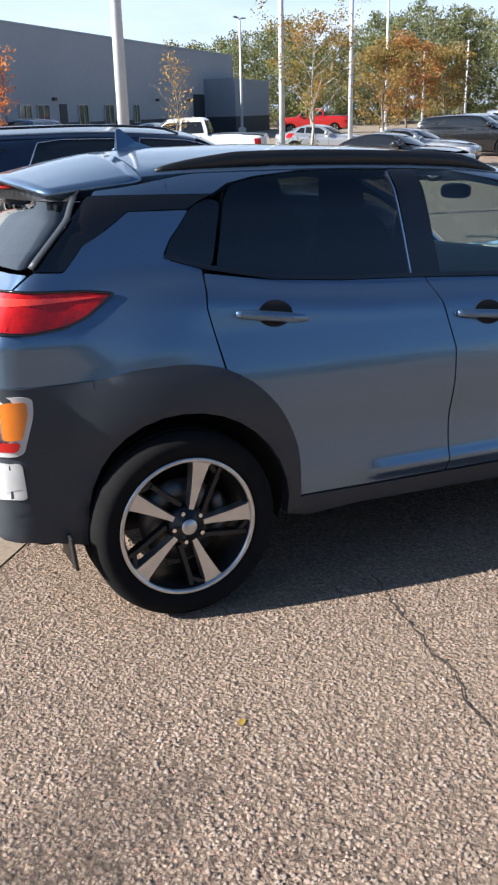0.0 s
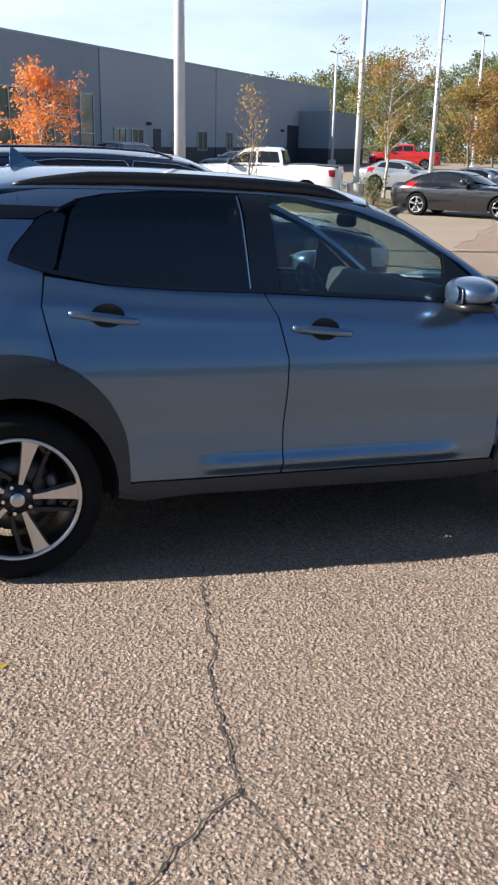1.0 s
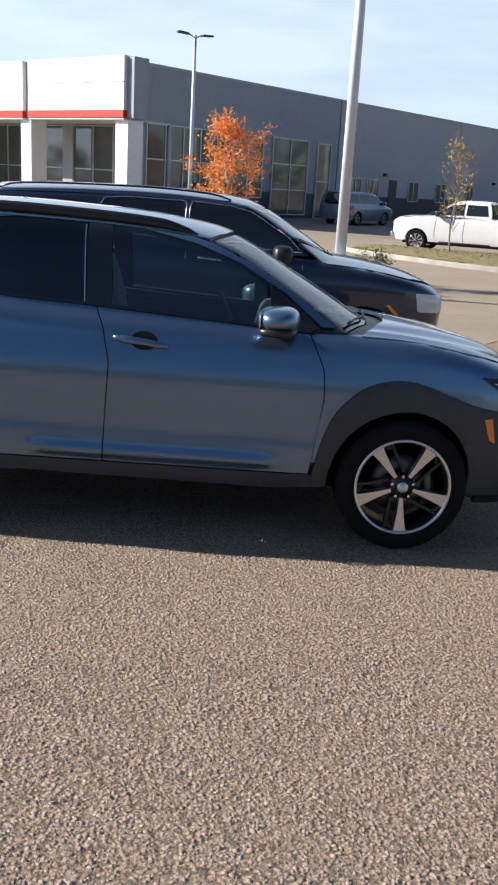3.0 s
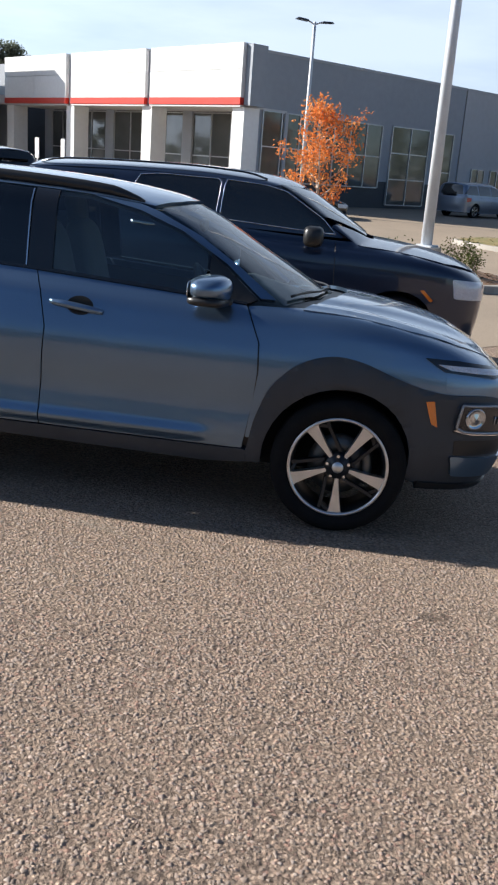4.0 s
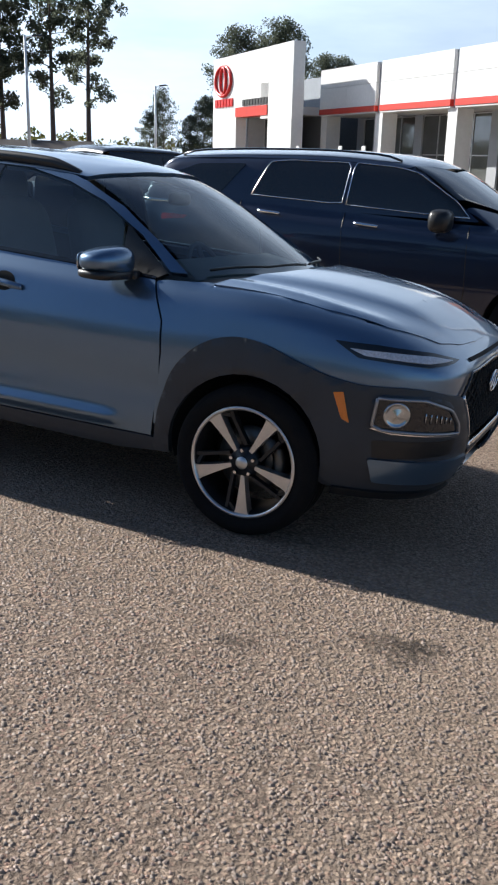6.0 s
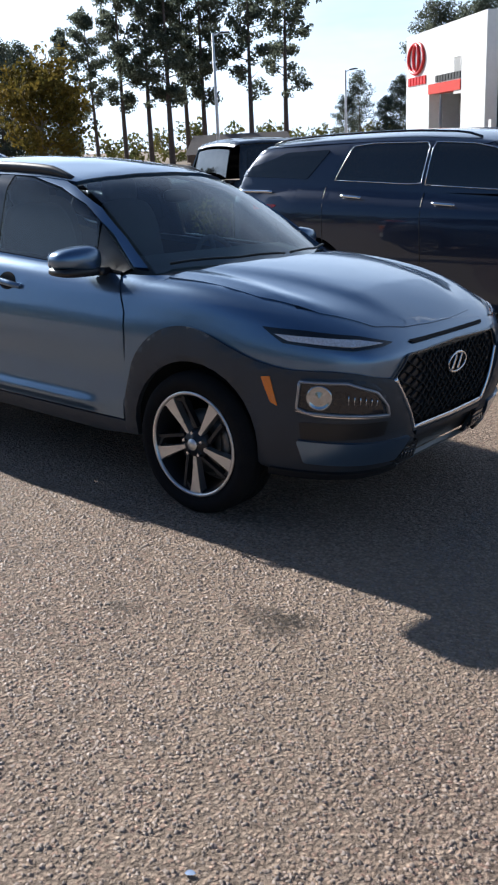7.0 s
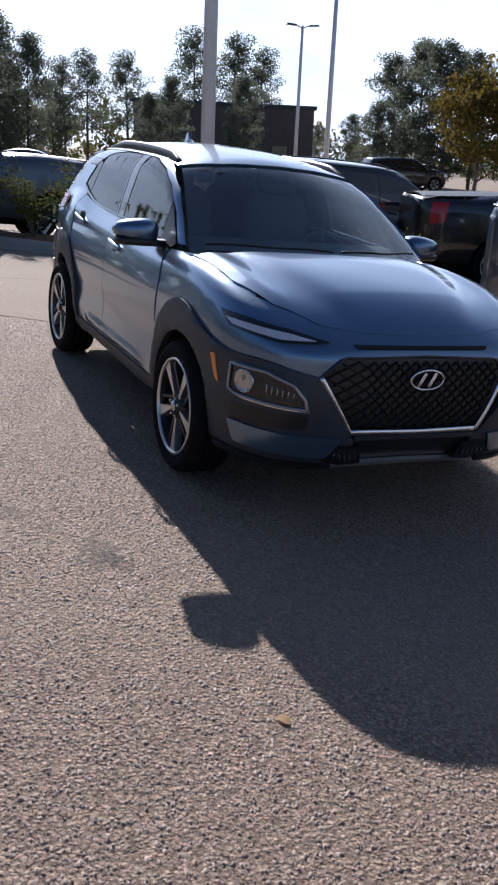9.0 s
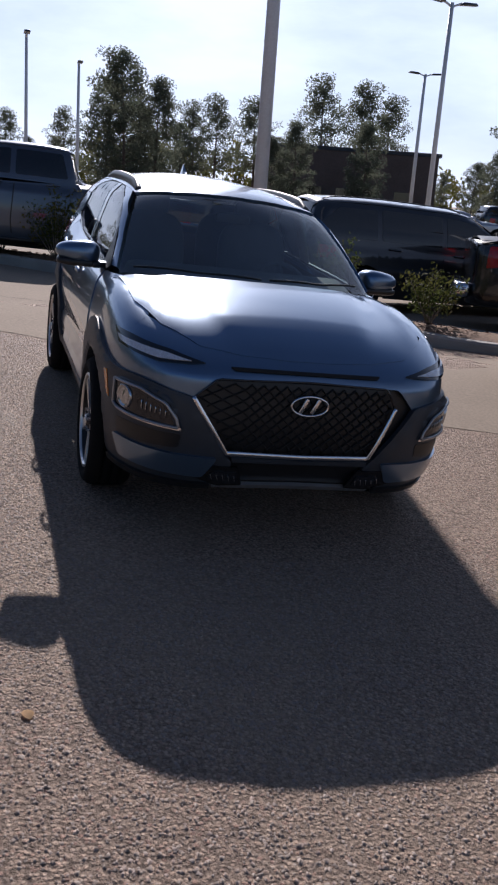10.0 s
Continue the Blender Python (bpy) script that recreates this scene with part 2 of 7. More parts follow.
def raw(name, verts, faces, mat, parent=None, label="", smooth=False, sharp=None):
    me = bpy.data.meshes.new(name)
    me.from_pydata([tuple(map(float, v)) for v in verts], [], faces)
    me.materials.append(mat)
    if smooth:
        for p in me.polygons:
            p.use_smooth = True
    me.update()
    ob = new(name, me)
    if parent:
        ob.parent = parent
    if label:
        ob["label"] = label
    return ob


def empty(name, m, label, category, group="", kind=""):
    ob = new(name)
    ob.empty_display_size = 0.2
    ob.matrix_basis = m
    return tagged(ob, label, category, group, kind)


def box(bm, size, at=(0, 0, 0), turn=(0, 0, 0), bevel=0.0, seg=2, taper=1.0):
    """A box of that size centred at a place, its top narrowed by taper, its edges rounded."""
    made = bmesh.ops.create_cube(bm, size=1.0)
    vs = made["verts"]
    m = pose(*at, *turn) @ Matrix.Diagonal((*size, 1))
    for v in vs:
        if v.co.z > 0:
            v.co.x, v.co.y = v.co.x * taper, v.co.y * taper
    bmesh.ops.transform(bm, matrix=m, verts=vs)
    if bevel:
        es = list({e for v in vs for e in v.link_edges})
        bmesh.ops.bevel(bm, geom=es, offset=bevel, segments=seg, affect="EDGES", profile=0.5)
    return bm


def tube(bm, a, b, r0, r1=None, sides=12, caps=True):
    """A round bar from a to b."""
    a, b = Vector(a), Vector(b)
    r1 = r0 if r1 is None else r1
    m = Matrix.Translation((a + b) / 2) @ (b - a).to_track_quat("Z", "Y").to_matrix().to_4x4()
    bmesh.ops.create_cone(bm, cap_ends=caps, segments=sides, radius1=r0, radius2=r1, depth=(b - a).length, matrix=m)
    return bm


def lathe(bm, rings, sides=48, axis="Y"):
    """A turned form from (along, radius) pairs."""
    loops = []
    for along, r in rings:
        loop = []
        for i in range(sides):
            a = 2 * math.pi * i / sides
            c, s = r * math.cos(a), r * math.sin(a)
            loop.append(bm.verts.new((c, along, s) if axis == "Y" else (c, s, along)))
        loops.append(loop)
    for p, q in zip(loops, loops[1:]):
        for i in range(sides):
            j = (i + 1) % sides
            bm.faces.new((p[i], p[j], q[j], q[i]))
    return bm


def rounded(poly, r=0.03, n=4):
    """The outline with its corners rounded."""
    out = []
    for i, p in enumerate(poly):
        p, a, b = np.array(p[:2], float), np.array(poly[i - 1][:2], float), np.array(poly[(i + 1) % len(poly)][:2], float)
        k = poly[i][2] if len(poly[i]) > 2 else r
        da, db = np.linalg.norm(a - p), np.linalg.norm(b - p)
        s, e = p + (a - p) / da * min(k, da * 0.45), p + (b - p) / db * min(k, db * 0.45)
        for j in range(n + 1):
            t = j / n
            out.append(tuple((1 - t) ** 2 * s + 2 * t * (1 - t) * p + t * t * e))
    return out


def arc(cx, cz, r, a0, a1, n=14):
    return [(cx + r * math.cos(radians(a0 + (a1 - a0) * i / n)), cz + r * math.sin(radians(a0 + (a1 - a0) * i / n)), 0.001) for i in range(n + 1)]


def panel(name, shell, poly, mat, parent, how="wrap", off=0.0, depth=0.018, step=0.06, soft=0.0, mirror=False, label="", r=0.02, shape=None):
    """A sheet of the skin within an outline, with turned-in edges. off lifts it; soft lets the lift fade in from the edge; shape adds a lift of its own."""
    outline = rounded(poly, r) if r else [q[:2] for q in poly]
    dense = []
    for i, p in enumerate(outline):
        q = outline[(i + 1) % len(outline)]
        k = max(1, int(math.dist(p, q) / step))
        dense += [tuple(np.array(p) + (np.array(q) - np.array(p)) * j / k) for j in range(k)]
    bm = bmesh.new()
    vs = []
    for p in dense:
        if not vs or (Vector((*p, 0)) - vs[-1].co).length > 1e-4:
            vs.append(bm.verts.new((*p, 0)))
    if (vs[0].co - vs[-1].co).length < 1e-4:
        bm.verts.remove(vs.pop())
    es = [bm.edges.new((vs[i], vs[(i + 1) % len(vs)])) for i in range(len(vs))]
    bmesh.ops.triangle_fill(bm, edges=es, use_beauty=True)
    lo, hi = np.min(dense, 0), np.max(dense, 0)
    for axis in (0, 1):
        for i in range(1, int((hi[axis] - lo[axis]) / step) + 1):
            co, no = [0, 0, 0], [0, 0, 0]
            co[axis], no[axis] = lo[axis] + i * step, 1
            bmesh.ops.bisect_plane(bm, geom=bm.verts[:] + bm.edges[:] + bm.faces[:], plane_co=co, plane_no=no)
    bmesh.ops.remove_doubles(bm, verts=bm.verts[:], dist=2e-4)
    for f in bm.faces:
        if f.normal.z < 0:
            f.normal_flip()
    bm.verts.index_update()
    uv = np.array([v.co[:2] for v in bm.verts])
    place, normal, ok = (shell.wrap if how == "wrap" else shell.down)(uv[:, 0], uv[:, 1])
    ring = np.array(dense)

    def lift_at(w):
        up = np.full(len(w), off)
        if soft:
            near = np.full(len(w), 9.0)
            for p, q in zip(ring, np.roll(ring, -1, 0)):
                d = q - p
                t = np.clip(((w - p) @ d) / (d @ d + 1e-12), 0, 1)
                near = np.minimum(near, np.linalg.norm(w - p - t[:, None] * d, axis=1))
            t = np.clip(near / soft, 0, 1)
            up = off * (0.55 + 0.45 * np.sqrt(1 - (1 - t) ** 2))
        return up + shape(w[:, 0], w[:, 1]) if shape is not None else up

    place = place + normal * lift_at(uv)[:, None]
    if shape is not None or soft:
        # the lift leans the normals
        def put(w):
            q, m, _ = (shell.wrap if how == "wrap" else shell.down)(w[:, 0], w[:, 1])
            return q + m * lift_at(w)[:, None]

        e = 0.003
        du, dv = put(uv + (e, 0)) - put(uv - (e, 0)), put(uv + (0, e)) - put(uv - (0, e))
        lean = np.cross(du, dv)
        lean /= np.linalg.norm(lean, axis=1, keepdims=True) + 1e-12
        lean *= np.sign(np.sum(lean * normal, axis=1, keepdims=True))
        normal = np.where(np.sum(lean * normal, axis=1, keepdims=True) < 0.35, normal, lean)
    faces = [[v.index for v in f.verts] for f in bm.faces]
    rim = [(e.verts[0].index, e.verts[1].index, e.link_faces[0]) for e in bm.edges if len(e.link_faces) == 1]
    turned = {}
    extra, skirts = [], []
    base = len(place)
    for a, b, f in rim:
        idx = [v.index for v in f.verts]
        if idx[(idx.index(a) + 1) % len(idx)] != b:
            a, b = b, a
        for v in (a, b):
            if v not in turned:
                turned[v] = base + len(extra)
                extra.append(place[v] - normal[v] * depth)
        skirts.append([b, a, turned[a], turned[b]])
    bm.free()
    verts = np.vstack([place, extra]) if extra else place
    # wrap looks along +y: its (s, z) grid already winds outward
    normals = np.vstack([normal, np.zeros((len(extra), 3))]) if extra else normal
    if mirror:
        verts, normals = verts * (1, -1, 1), normals * (1, -1, 1)
        faces, skirts = [f[::-1] for f in faces], [f[::-1] for f in skirts]
    me = bpy.data.meshes.new(name)
    me.from_pydata([tuple(map(float, v)) for v in verts], [], faces + skirts)
    me.materials.append(mat)
    me.update()
    loops = []
    for p in me.polygons:
        p.use_smooth = True
        skin = p.index < len(faces)
        for v in p.vertices:
            loops.append(tuple(normals[v]) if skin else tuple(p.normal))
    me.normals_split_custom_set(loops)
    ob = new(name, me)
    if parent:
        ob.parent = parent
    if label:
        ob["label"] = label
    return ob


def ground_height(x, y):
    """The lot falls gently towards +x and +y near the parked cars, dips by the shrub bed, levels out further off and rises a little to the showroom."""
    d = math.hypot(x - 2.5, y + 1.0)
    t = min(max((d - 8) / 12, 0), 1)
    w = t * t * (3 - 2 * t)
    side = y if y < 0.5 else 0.5 + 1.5 * (1 - math.exp((0.5 - y) / 1.5))
    u = min(max((y - 34) / 10, 0), 1)
    far = -0.40 + 0.25 * u * u * (3 - 2 * u) if x > -40 and y > 5 else -0.40
    back = min(max((-1 - x) / 4, 0), 1) * w
    soft = lambda v: min(max(v, 0), 1) ** 2 * (3 - 2 * min(max(v, 0), 1))  # noqa: E731
    dip = 0.24 * soft((-0.4 - x) / 2.6) * soft((y - 0.5) / 4.5)
    return (-0.0297 * max(x, -3.0) - 0.0490 * side - dip) * (1 - w) + far * w * (1 - back) + (-0.05) * back


def on_ground(x, y, yaw, lift=0.0):
    """The pose of a thing that stands on the lot there, turned by yaw."""
    e = 0.8
    n = Vector(((ground_height(x - e, y) - ground_height(x + e, y)) / (2 * e), (ground_height(x, y - e) - ground_height(x, y + e)) / (2 * e), 1)).normalized()
    tilt = Vector((0, 0, 1)).rotation_difference(n).to_matrix().to_4x4()
    return Matrix.Translation((x, y, ground_height(x, y) + lift)) @ tilt @ pose(0, 0, 0, 0, 0, yaw)

# ---- ground ----
def spread(a, b, c, d, step):
    """Even steps from b to c, with coarse ones out to a and d."""
    return np.concatenate([np.linspace(a, b, 10)[:-1], np.arange(b, c, step), np.linspace(c, d, 10)])


def sheet(name, place, us, vs, mat, lift, label, category):
    verts = []
    for v in vs:
        for u in us:
            x, y = place(u, v)
            verts.append((x, y, ground_height(x, y) + lift))
    k = len(us)
    faces = [(j * k + i, j * k + i + 1, (j + 1) * k + i + 1, (j + 1) * k + i) for j in range(len(vs) - 1) for i in range(k - 1)]
    return tagged(raw(name, verts, faces, mat, smooth=True), label, category, kind="structure")


sheet("ground", lambda u, v: (u, v), spread(-700, -30, 40, 700, 1.0), spread(-700, -30, 60, 700, 1.0), ASPHALT, 0.0, "worn chip-seal parking lot with pale pinkish stone chips", "parking lot")
LANE_AT, LANE_TURN = (-1.25, -1.15), radians(51)


def lane_place(u, v):
    wave = 0.10 * math.sin(u * 1.7) + 0.05 * math.sin(u * 4.1 + 1) if v < 0.01 else 0.0
    c, s = math.cos(LANE_TURN), math.sin(LANE_TURN)
    return LANE_AT[0] + u * c - (v + wave) * s, LANE_AT[1] + u * s + (v + wave) * c


sheet("pavement", lane_place, spread(-300, -12, 50, 400, 0.4), np.concatenate([np.arange(0, 40, 1.0), np.linspace(40, 400, 12)]), LANE, 0.004, "smooth tan concrete lane beside the chip-seal stalls", "pavement")


def crack(points, width, name="crack", mat=None, wander=0.018):
    """A ragged dark crack lying in the chips."""
    rng = random.Random(len(points) * 7 + int(points[0][0] * 100))
    pts = []
    for (x0, y0), (x1, y1) in zip(points, points[1:]):
        k = max(2, int(math.dist((x0, y0), (x1, y1)) / 0.018))
        pts += [(x0 + (x1 - x0) * i / k, y0 + (y1 - y0) * i / k) for i in range(k)]
    verts, faces = [], []
    off = 0.0
    for i, (x, y) in enumerate(pts):
        a, b = pts[max(i - 1, 0)], pts[min(i + 1, len(pts) - 1)]
        d = Vector((b[0] - a[0], b[1] - a[1]))
        d = d.normalized() if d.length else Vector((1, 0))
        off = off * 0.8 + rng.uniform(-1, 1) * wander * 0.45
        w = width * rng.uniform(0.35, 1.3)
        for s in (-1, 1):
            px, py = x - d.y * (off + s * w / 2), y + d.x * (off + s * w / 2)
            verts.append((px, py, ground_height(px, py) + 0.005))
    faces = [(2 * i, 2 * i + 1, 2 * i + 3, 2 * i + 2) for i in range(len(pts) - 1)]
    return tagged(raw(name, verts, faces, mat or CRACK), "ragged dark crack in the worn chip-seal", "crack", kind="structure")


CRACK = material("crack_shadow", (0.055, 0.042, 0.033), 0.95, vary=0.5, scale=60, fine=0.4, fine_scale=300)
crack([(0.74, -0.9), (0.70, -1.05), (0.61, -1.41), (0.56, -1.70), (0.49, -1.92), (0.46, -2.11), (0.43, -2.36)], 0.0075)
crack([(0.43, -2.36), (0.37, -2.42), (0.27, -2.49), (0.12, -2.62), (-0.15, -2.80)], 0.008)
crack([(0.43, -2.36), (0.46, -2.52), (0.48, -2.72), (0.48, -2.90), (0.36, -3.10), (0.2, -3.4)], 0.004)
for run in ([(6.5, 20.6), (9.6, 20.4), (12, 20.3), (18, 19.8)], [(5.5, 10.5), (9, 11.0), (14, 10.2)], [(-3.8, -3), (-3.2, 0), (-2.6, 2.2)]):
    crack(run, 0.016, mat=CRACK)


def stain(x, y, rx, ry, turn, mat, seed):
    """A thin film with a ragged edge on the chips."""
    rng = random.Random(seed)
    verts = [(x, y, ground_height(x, y) + 0.0045)]
    k = 40
    for i in range(k):
        a = 2 * math.pi * i / k
        r = 1 + 0.22 * math.sin(3 * a + seed) + 0.15 * math.sin(7 * a) + rng.uniform(-0.18, 0.18)
        u, v = rx * r * math.cos(a), ry * r * math.sin(a)
        px, py = x + u * math.cos(turn) - v * math.sin(turn), y + u * math.sin(turn) + v * math.cos(turn)
        verts.append((px, py, ground_height(px, py) + 0.0045))
    raw_ob = raw("stain", verts, [(0, 1 + i, 1 + (i + 1) % k) for i in range(k)], mat)
    return tagged(raw_ob, "dark oil stain soaked into the chip-seal", "stain", kind="structure")


def film(name, colour, cover):
    """A stain that lets the stone show through in specks."""
    m = material(name, colour, 0.8)
    n, l = m.node_tree.nodes, m.node_tree.links
    at, speck, span, clear, mix = n.new("ShaderNodeTexCoord"), n.new("ShaderNodeTexNoise"), n.new("ShaderNodeMapRange"), n.new("ShaderNodeBsdfTransparent"), n.new("ShaderNodeMixShader")
    speck.inputs["Scale"].default_value, speck.inputs["Detail"].default_value = 45, 4
    span.inputs["From Min"].default_value, span.inputs["From Max"].default_value, span.inputs["To Max"].default_value = 0.36, 0.70, cover
    l.new(at.outputs["Object"], speck.inputs["Vector"])
    l.new(speck.outputs["Fac"], span.inputs["Value"])
    l.new(span.outputs["Result"], mix.inputs[0])
    l.new(clear.outputs[0], mix.inputs[1])
    l.new(n["Principled BSDF"].outputs[0], mix.inputs[2])
    l.new(mix.outputs[0], n["Material Output"].inputs["Surface"])
    return m


OIL = film("oil_film", (0.045, 0.036, 0.028), 0.6)
for x, y, rx, ry, t in ((3.53, -1.49, 0.15, 0.10, 0.2), (3.55, -1.47, 0.08, 0.055, 0.5), (3.03, -1.76, 0.07, 0.05, 0.1)):
    stain(x, y, rx, ry, t, OIL, int(x * 10 + rx * 100))
GRIME = film("old_grime", (0.13, 0.10, 0.078), 0.42)
for x, y, rx, ry, t in ((-0.92, -2.35, 0.55, 0.42, 0.4), (-0.75, -1.95, 0.40, 0.30, 0.9)):
    tagged(stain(x, y, rx, ry, t, GRIME, int(rx * 100)), "faint brown grime worn into the chip-seal", "stain")
PALE = film("pale_grit", (0.42, 0.35, 0.27), 0.55)
tagged(stain(1.53, -1.24, 0.16, 0.045, -0.3, PALE, 3), "pale patch of loose grit on the chip-seal", "grit")


def chips():
    """Loose stone chips standing proud of the binder, where the camera passes."""
    rng = np.random.default_rng(5)
    k = 62000
    x, y = rng.uniform(-1.6, 6.6, k * 2), rng.uniform(-4.3, 0.9, k * 2)
    keep = (y < -1.0 + rng.uniform(-0.2, 0.3, k * 2)) | (x > 3.6) | (x < -0.4)
    keep &= (y > -3.4 - 0.15 * np.clip(x, 0, 3)) | (x > 3.5)
    lane = (x - LANE_AT[0]) * -math.sin(LANE_TURN) + (y - LANE_AT[1]) * math.cos(LANE_TURN)
    keep &= lane < -0.05
    x, y = x[keep][:k], y[keep][:k]
    k = len(x)
    z = -0.0297 * x - 0.0490 * np.where(y < 0.5, y, 0.5 + 1.5 * (1 - np.exp((0.5 - y) / 1.5)))
    size = rng.uniform(0.0055, 0.0095, k) * rng.choice([1, 1, 1, 1.25], k)
    base = np.array([(1, 0, 0), (-0.4, 0.85, 0), (-0.5, -0.8, 0), (0.3, 0.1, 0.62), (-0.35, -0.1, 0.52)])
    turn = rng.uniform(0, 2 * math.pi, k)
    jit = 1 + rng.uniform(-0.3, 0.3, (k, 5, 3))
    v = base[None] * jit * size[:, None, None]
    c, s = np.cos(turn)[:, None], np.sin(turn)[:, None]
    vx, vy = v[:, :, 0] * c - v[:, :, 1] * s, v[:, :, 0] * s + v[:, :, 1] * c
    verts = np.stack([vx + x[:, None], vy + y[:, None], v[:, :, 2] + z[:, None] - 0.0006], 2).reshape(-1, 3)
    tri = np.array([(0, 1, 3), (1, 4, 3), (1, 2, 4), (2, 0, 4), (0, 3, 4)])
    faces = (tri[None] + 5 * np.arange(k)[:, None, None]).reshape(-1, 3)
    me = bpy.data.meshes.new("stone_chips")
    me.from_pydata(verts.tolist(), [], faces.tolist())
    m = material("stone_chip", (0.40, 0.33, 0.275), 0.62, spec=0.36, fine=0.15, fine_scale=300)
    n, l = m.node_tree.nodes, m.node_tree.links
    isle, ramp = n.new("ShaderNodeNewGeometry"), n.new("ShaderNodeValToRGB")
    for at, col in ((0.0, (0.25, 0.195, 0.155)), (0.3, (0.30, 0.235, 0.19)), (0.6, (0.33, 0.262, 0.212)), (0.85, (0.33, 0.24, 0.195)), (1.0, (0.35, 0.29, 0.245))):
        e = ramp.color_ramp.elements.new(at) if 0 < at < 1 else ramp.color_ramp.elements[0 if at == 0 else -1]
        e.color = (*col, 1)
    l.new(isle.outputs["Random Per Island"], ramp.inputs[0])
    l.new(ramp.outputs["Color"], n["Principled BSDF"].inputs["Base Color"])
    me.materials.append(m)
    me.polygons.foreach_set("use_smooth", [True] * len(me.polygons))
    return tagged(new("stone_chips", me), "loose pinkish and grey stone chips in worn chip-seal", "gravel", kind="stuff")


chips()

# ---- car skins ----
def smax(a, b, k):
    h = np.maximum(k - np.abs(a - b), 0) / k
    return np.maximum(a, b) + h * h * k / 4


def smin(a, b, k):
    return -smax(-a, -b, k)


def curve(*pairs):
    """A smooth curve through a few (where, value) pairs."""
    xs, ys = np.array(pairs, float).T
    d = np.gradient(ys, xs)

    def at(x):
        x = np.clip(x, xs[0], xs[-1])
        i = np.clip(np.searchsorted(xs, x) - 1, 0, len(xs) - 2)
        w = xs[i + 1] - xs[i]
        t = (x - xs[i]) / w
        return ((2 * t**3 - 3 * t**2 + 1) * ys[i] + (t**3 - 2 * t**2 + t) * w * d[i]
                + (3 * t**2 - 2 * t**3) * ys[i + 1] + (t**3 - t**2) * w * d[i + 1])
    return at


class Shell:
    """The outer skin of a car as a smooth closed form; x ahead from the rear axle, y to its left, z up."""

    def __init__(self, side, nose, tail, deck, base, cabin, roof, screen, back, front_c, rear_c, bow=0.45,
                 p=2.2, q=5.5, round_top=0.09, round_cabin=0.10, crown=0.05, join=0.03, fan=(0.3, 0.55), back_bow=0.12, p_nose=None, roof_crown=None):
        self.side, self.nose, self.tail, self.deck, self.base = curve(*side), curve(*nose), curve(*tail), curve(*deck), base
        self.cabin, self.roof, self.screen, self.back = curve(*cabin), curve(*roof), curve(*screen), curve(*back)
        self.front_c, self.rear_c, self.bow, self.p, self.q = front_c, rear_c, bow, p, q
        self.round_top, self.round_cabin, self.crown, self.join = round_top, round_cabin, crown, join
        self.fan_y, self.fan_r, self.back_bow, self.p_nose = fan[0], fan[1], back_bow, p_nose or p
        self.roof_crown = roof_crown or crown

    def field(self, x, y, z):
        ay = np.abs(y)
        w = self.side(z)
        ahead, behind = np.maximum((x - self.front_c) / (self.nose(z) - self.front_c), 0), np.maximum((self.rear_c - x) / (self.rear_c - self.tail(z)), 0)
        plan = ((ahead**self.p_nose + behind**self.p + (ay / w) ** self.q) ** (1 / self.q) - 1) * w
        top = z - self.deck(x) + self.crown * (ay / 0.8) ** 2
        low = smax(smax(plan, top, self.round_top), self.base - z, 0.05)
        wall = ay - self.cabin(z)
        lid = z - self.roof(x) + self.roof_crown * (ay / 0.6) ** 2
        front = (x - self.screen(z) + self.bow * ay**2) * 0.5
        rear = (self.back(z) + self.back_bow * ay**2 - x) * 0.7
        high = smax(smax(wall, lid, self.round_cabin), smax(front, rear, 0.02), self.round_cabin * 0.7)
        return smin(low, high, self.join)

    def cast(self, start, way, far):
        """Where rays first meet the skin, and its outward normals there."""
        n = 90
        near, hit = np.zeros(len(start)), np.full(len(start), float(far))
        found = np.zeros(len(start), bool)
        prev = np.zeros(len(start))
        for i in range(1, n + 1):
            d = far * i / n
            inside = self.field(*(start + way * d).T) < 0
            new_ones = inside & ~found
            prev[new_ones], hit[new_ones] = far * (i - 1) / n, d
            found |= inside
        lo, hi = prev, hit
        for _ in range(24):
            mid = (lo + hi) / 2
            inside = self.field(*(start + way * mid[:, None]).T) < 0
            hi, lo = np.where(inside, mid, hi), np.where(inside, lo, mid)
        place = start + way * hi[:, None]
        e = 2e-3
        grad = np.stack([self.field(*(place + e * a).T) - self.field(*(place - e * a).T) for a in np.eye(3)], 1)
        return place, grad / (np.linalg.norm(grad, axis=1, keepdims=True) + 1e-9), found

    def wrap(self, s, z):
        """The skin seen from all round its right side: s is x along the flank, then runs round the corners and over the ends."""
        s, z = np.asarray(s, float), np.asarray(z, float)
        r, turn = self.fan_r, math.pi / 2 * self.fan_r
        ahead, behind = np.clip(s - self.front_c, 0, None), np.clip(self.rear_c - s, 0, None)
        a = (np.clip(ahead, 0, turn) - np.clip(behind, 0, turn)) / r
        way = np.stack([-np.sin(a), np.cos(a), 0 * a], 1)
        over = np.clip(ahead - turn, 0, None) + np.clip(behind - turn, 0, None)
        centre = np.stack([np.clip(s, self.rear_c, self.front_c), -self.fan_y + over, z], 1)
        return self.cast(centre - way * 2.2, way, 2.2)

    def down(self, x, y):
        x, y = np.asarray(x, float), np.asarray(y, float)
        start = np.stack([x, y, 0 * x + 2.4], 1)
        return self.cast(start, np.tile([0.0, 0.0, -1.0], (len(x), 1)), 2.0)

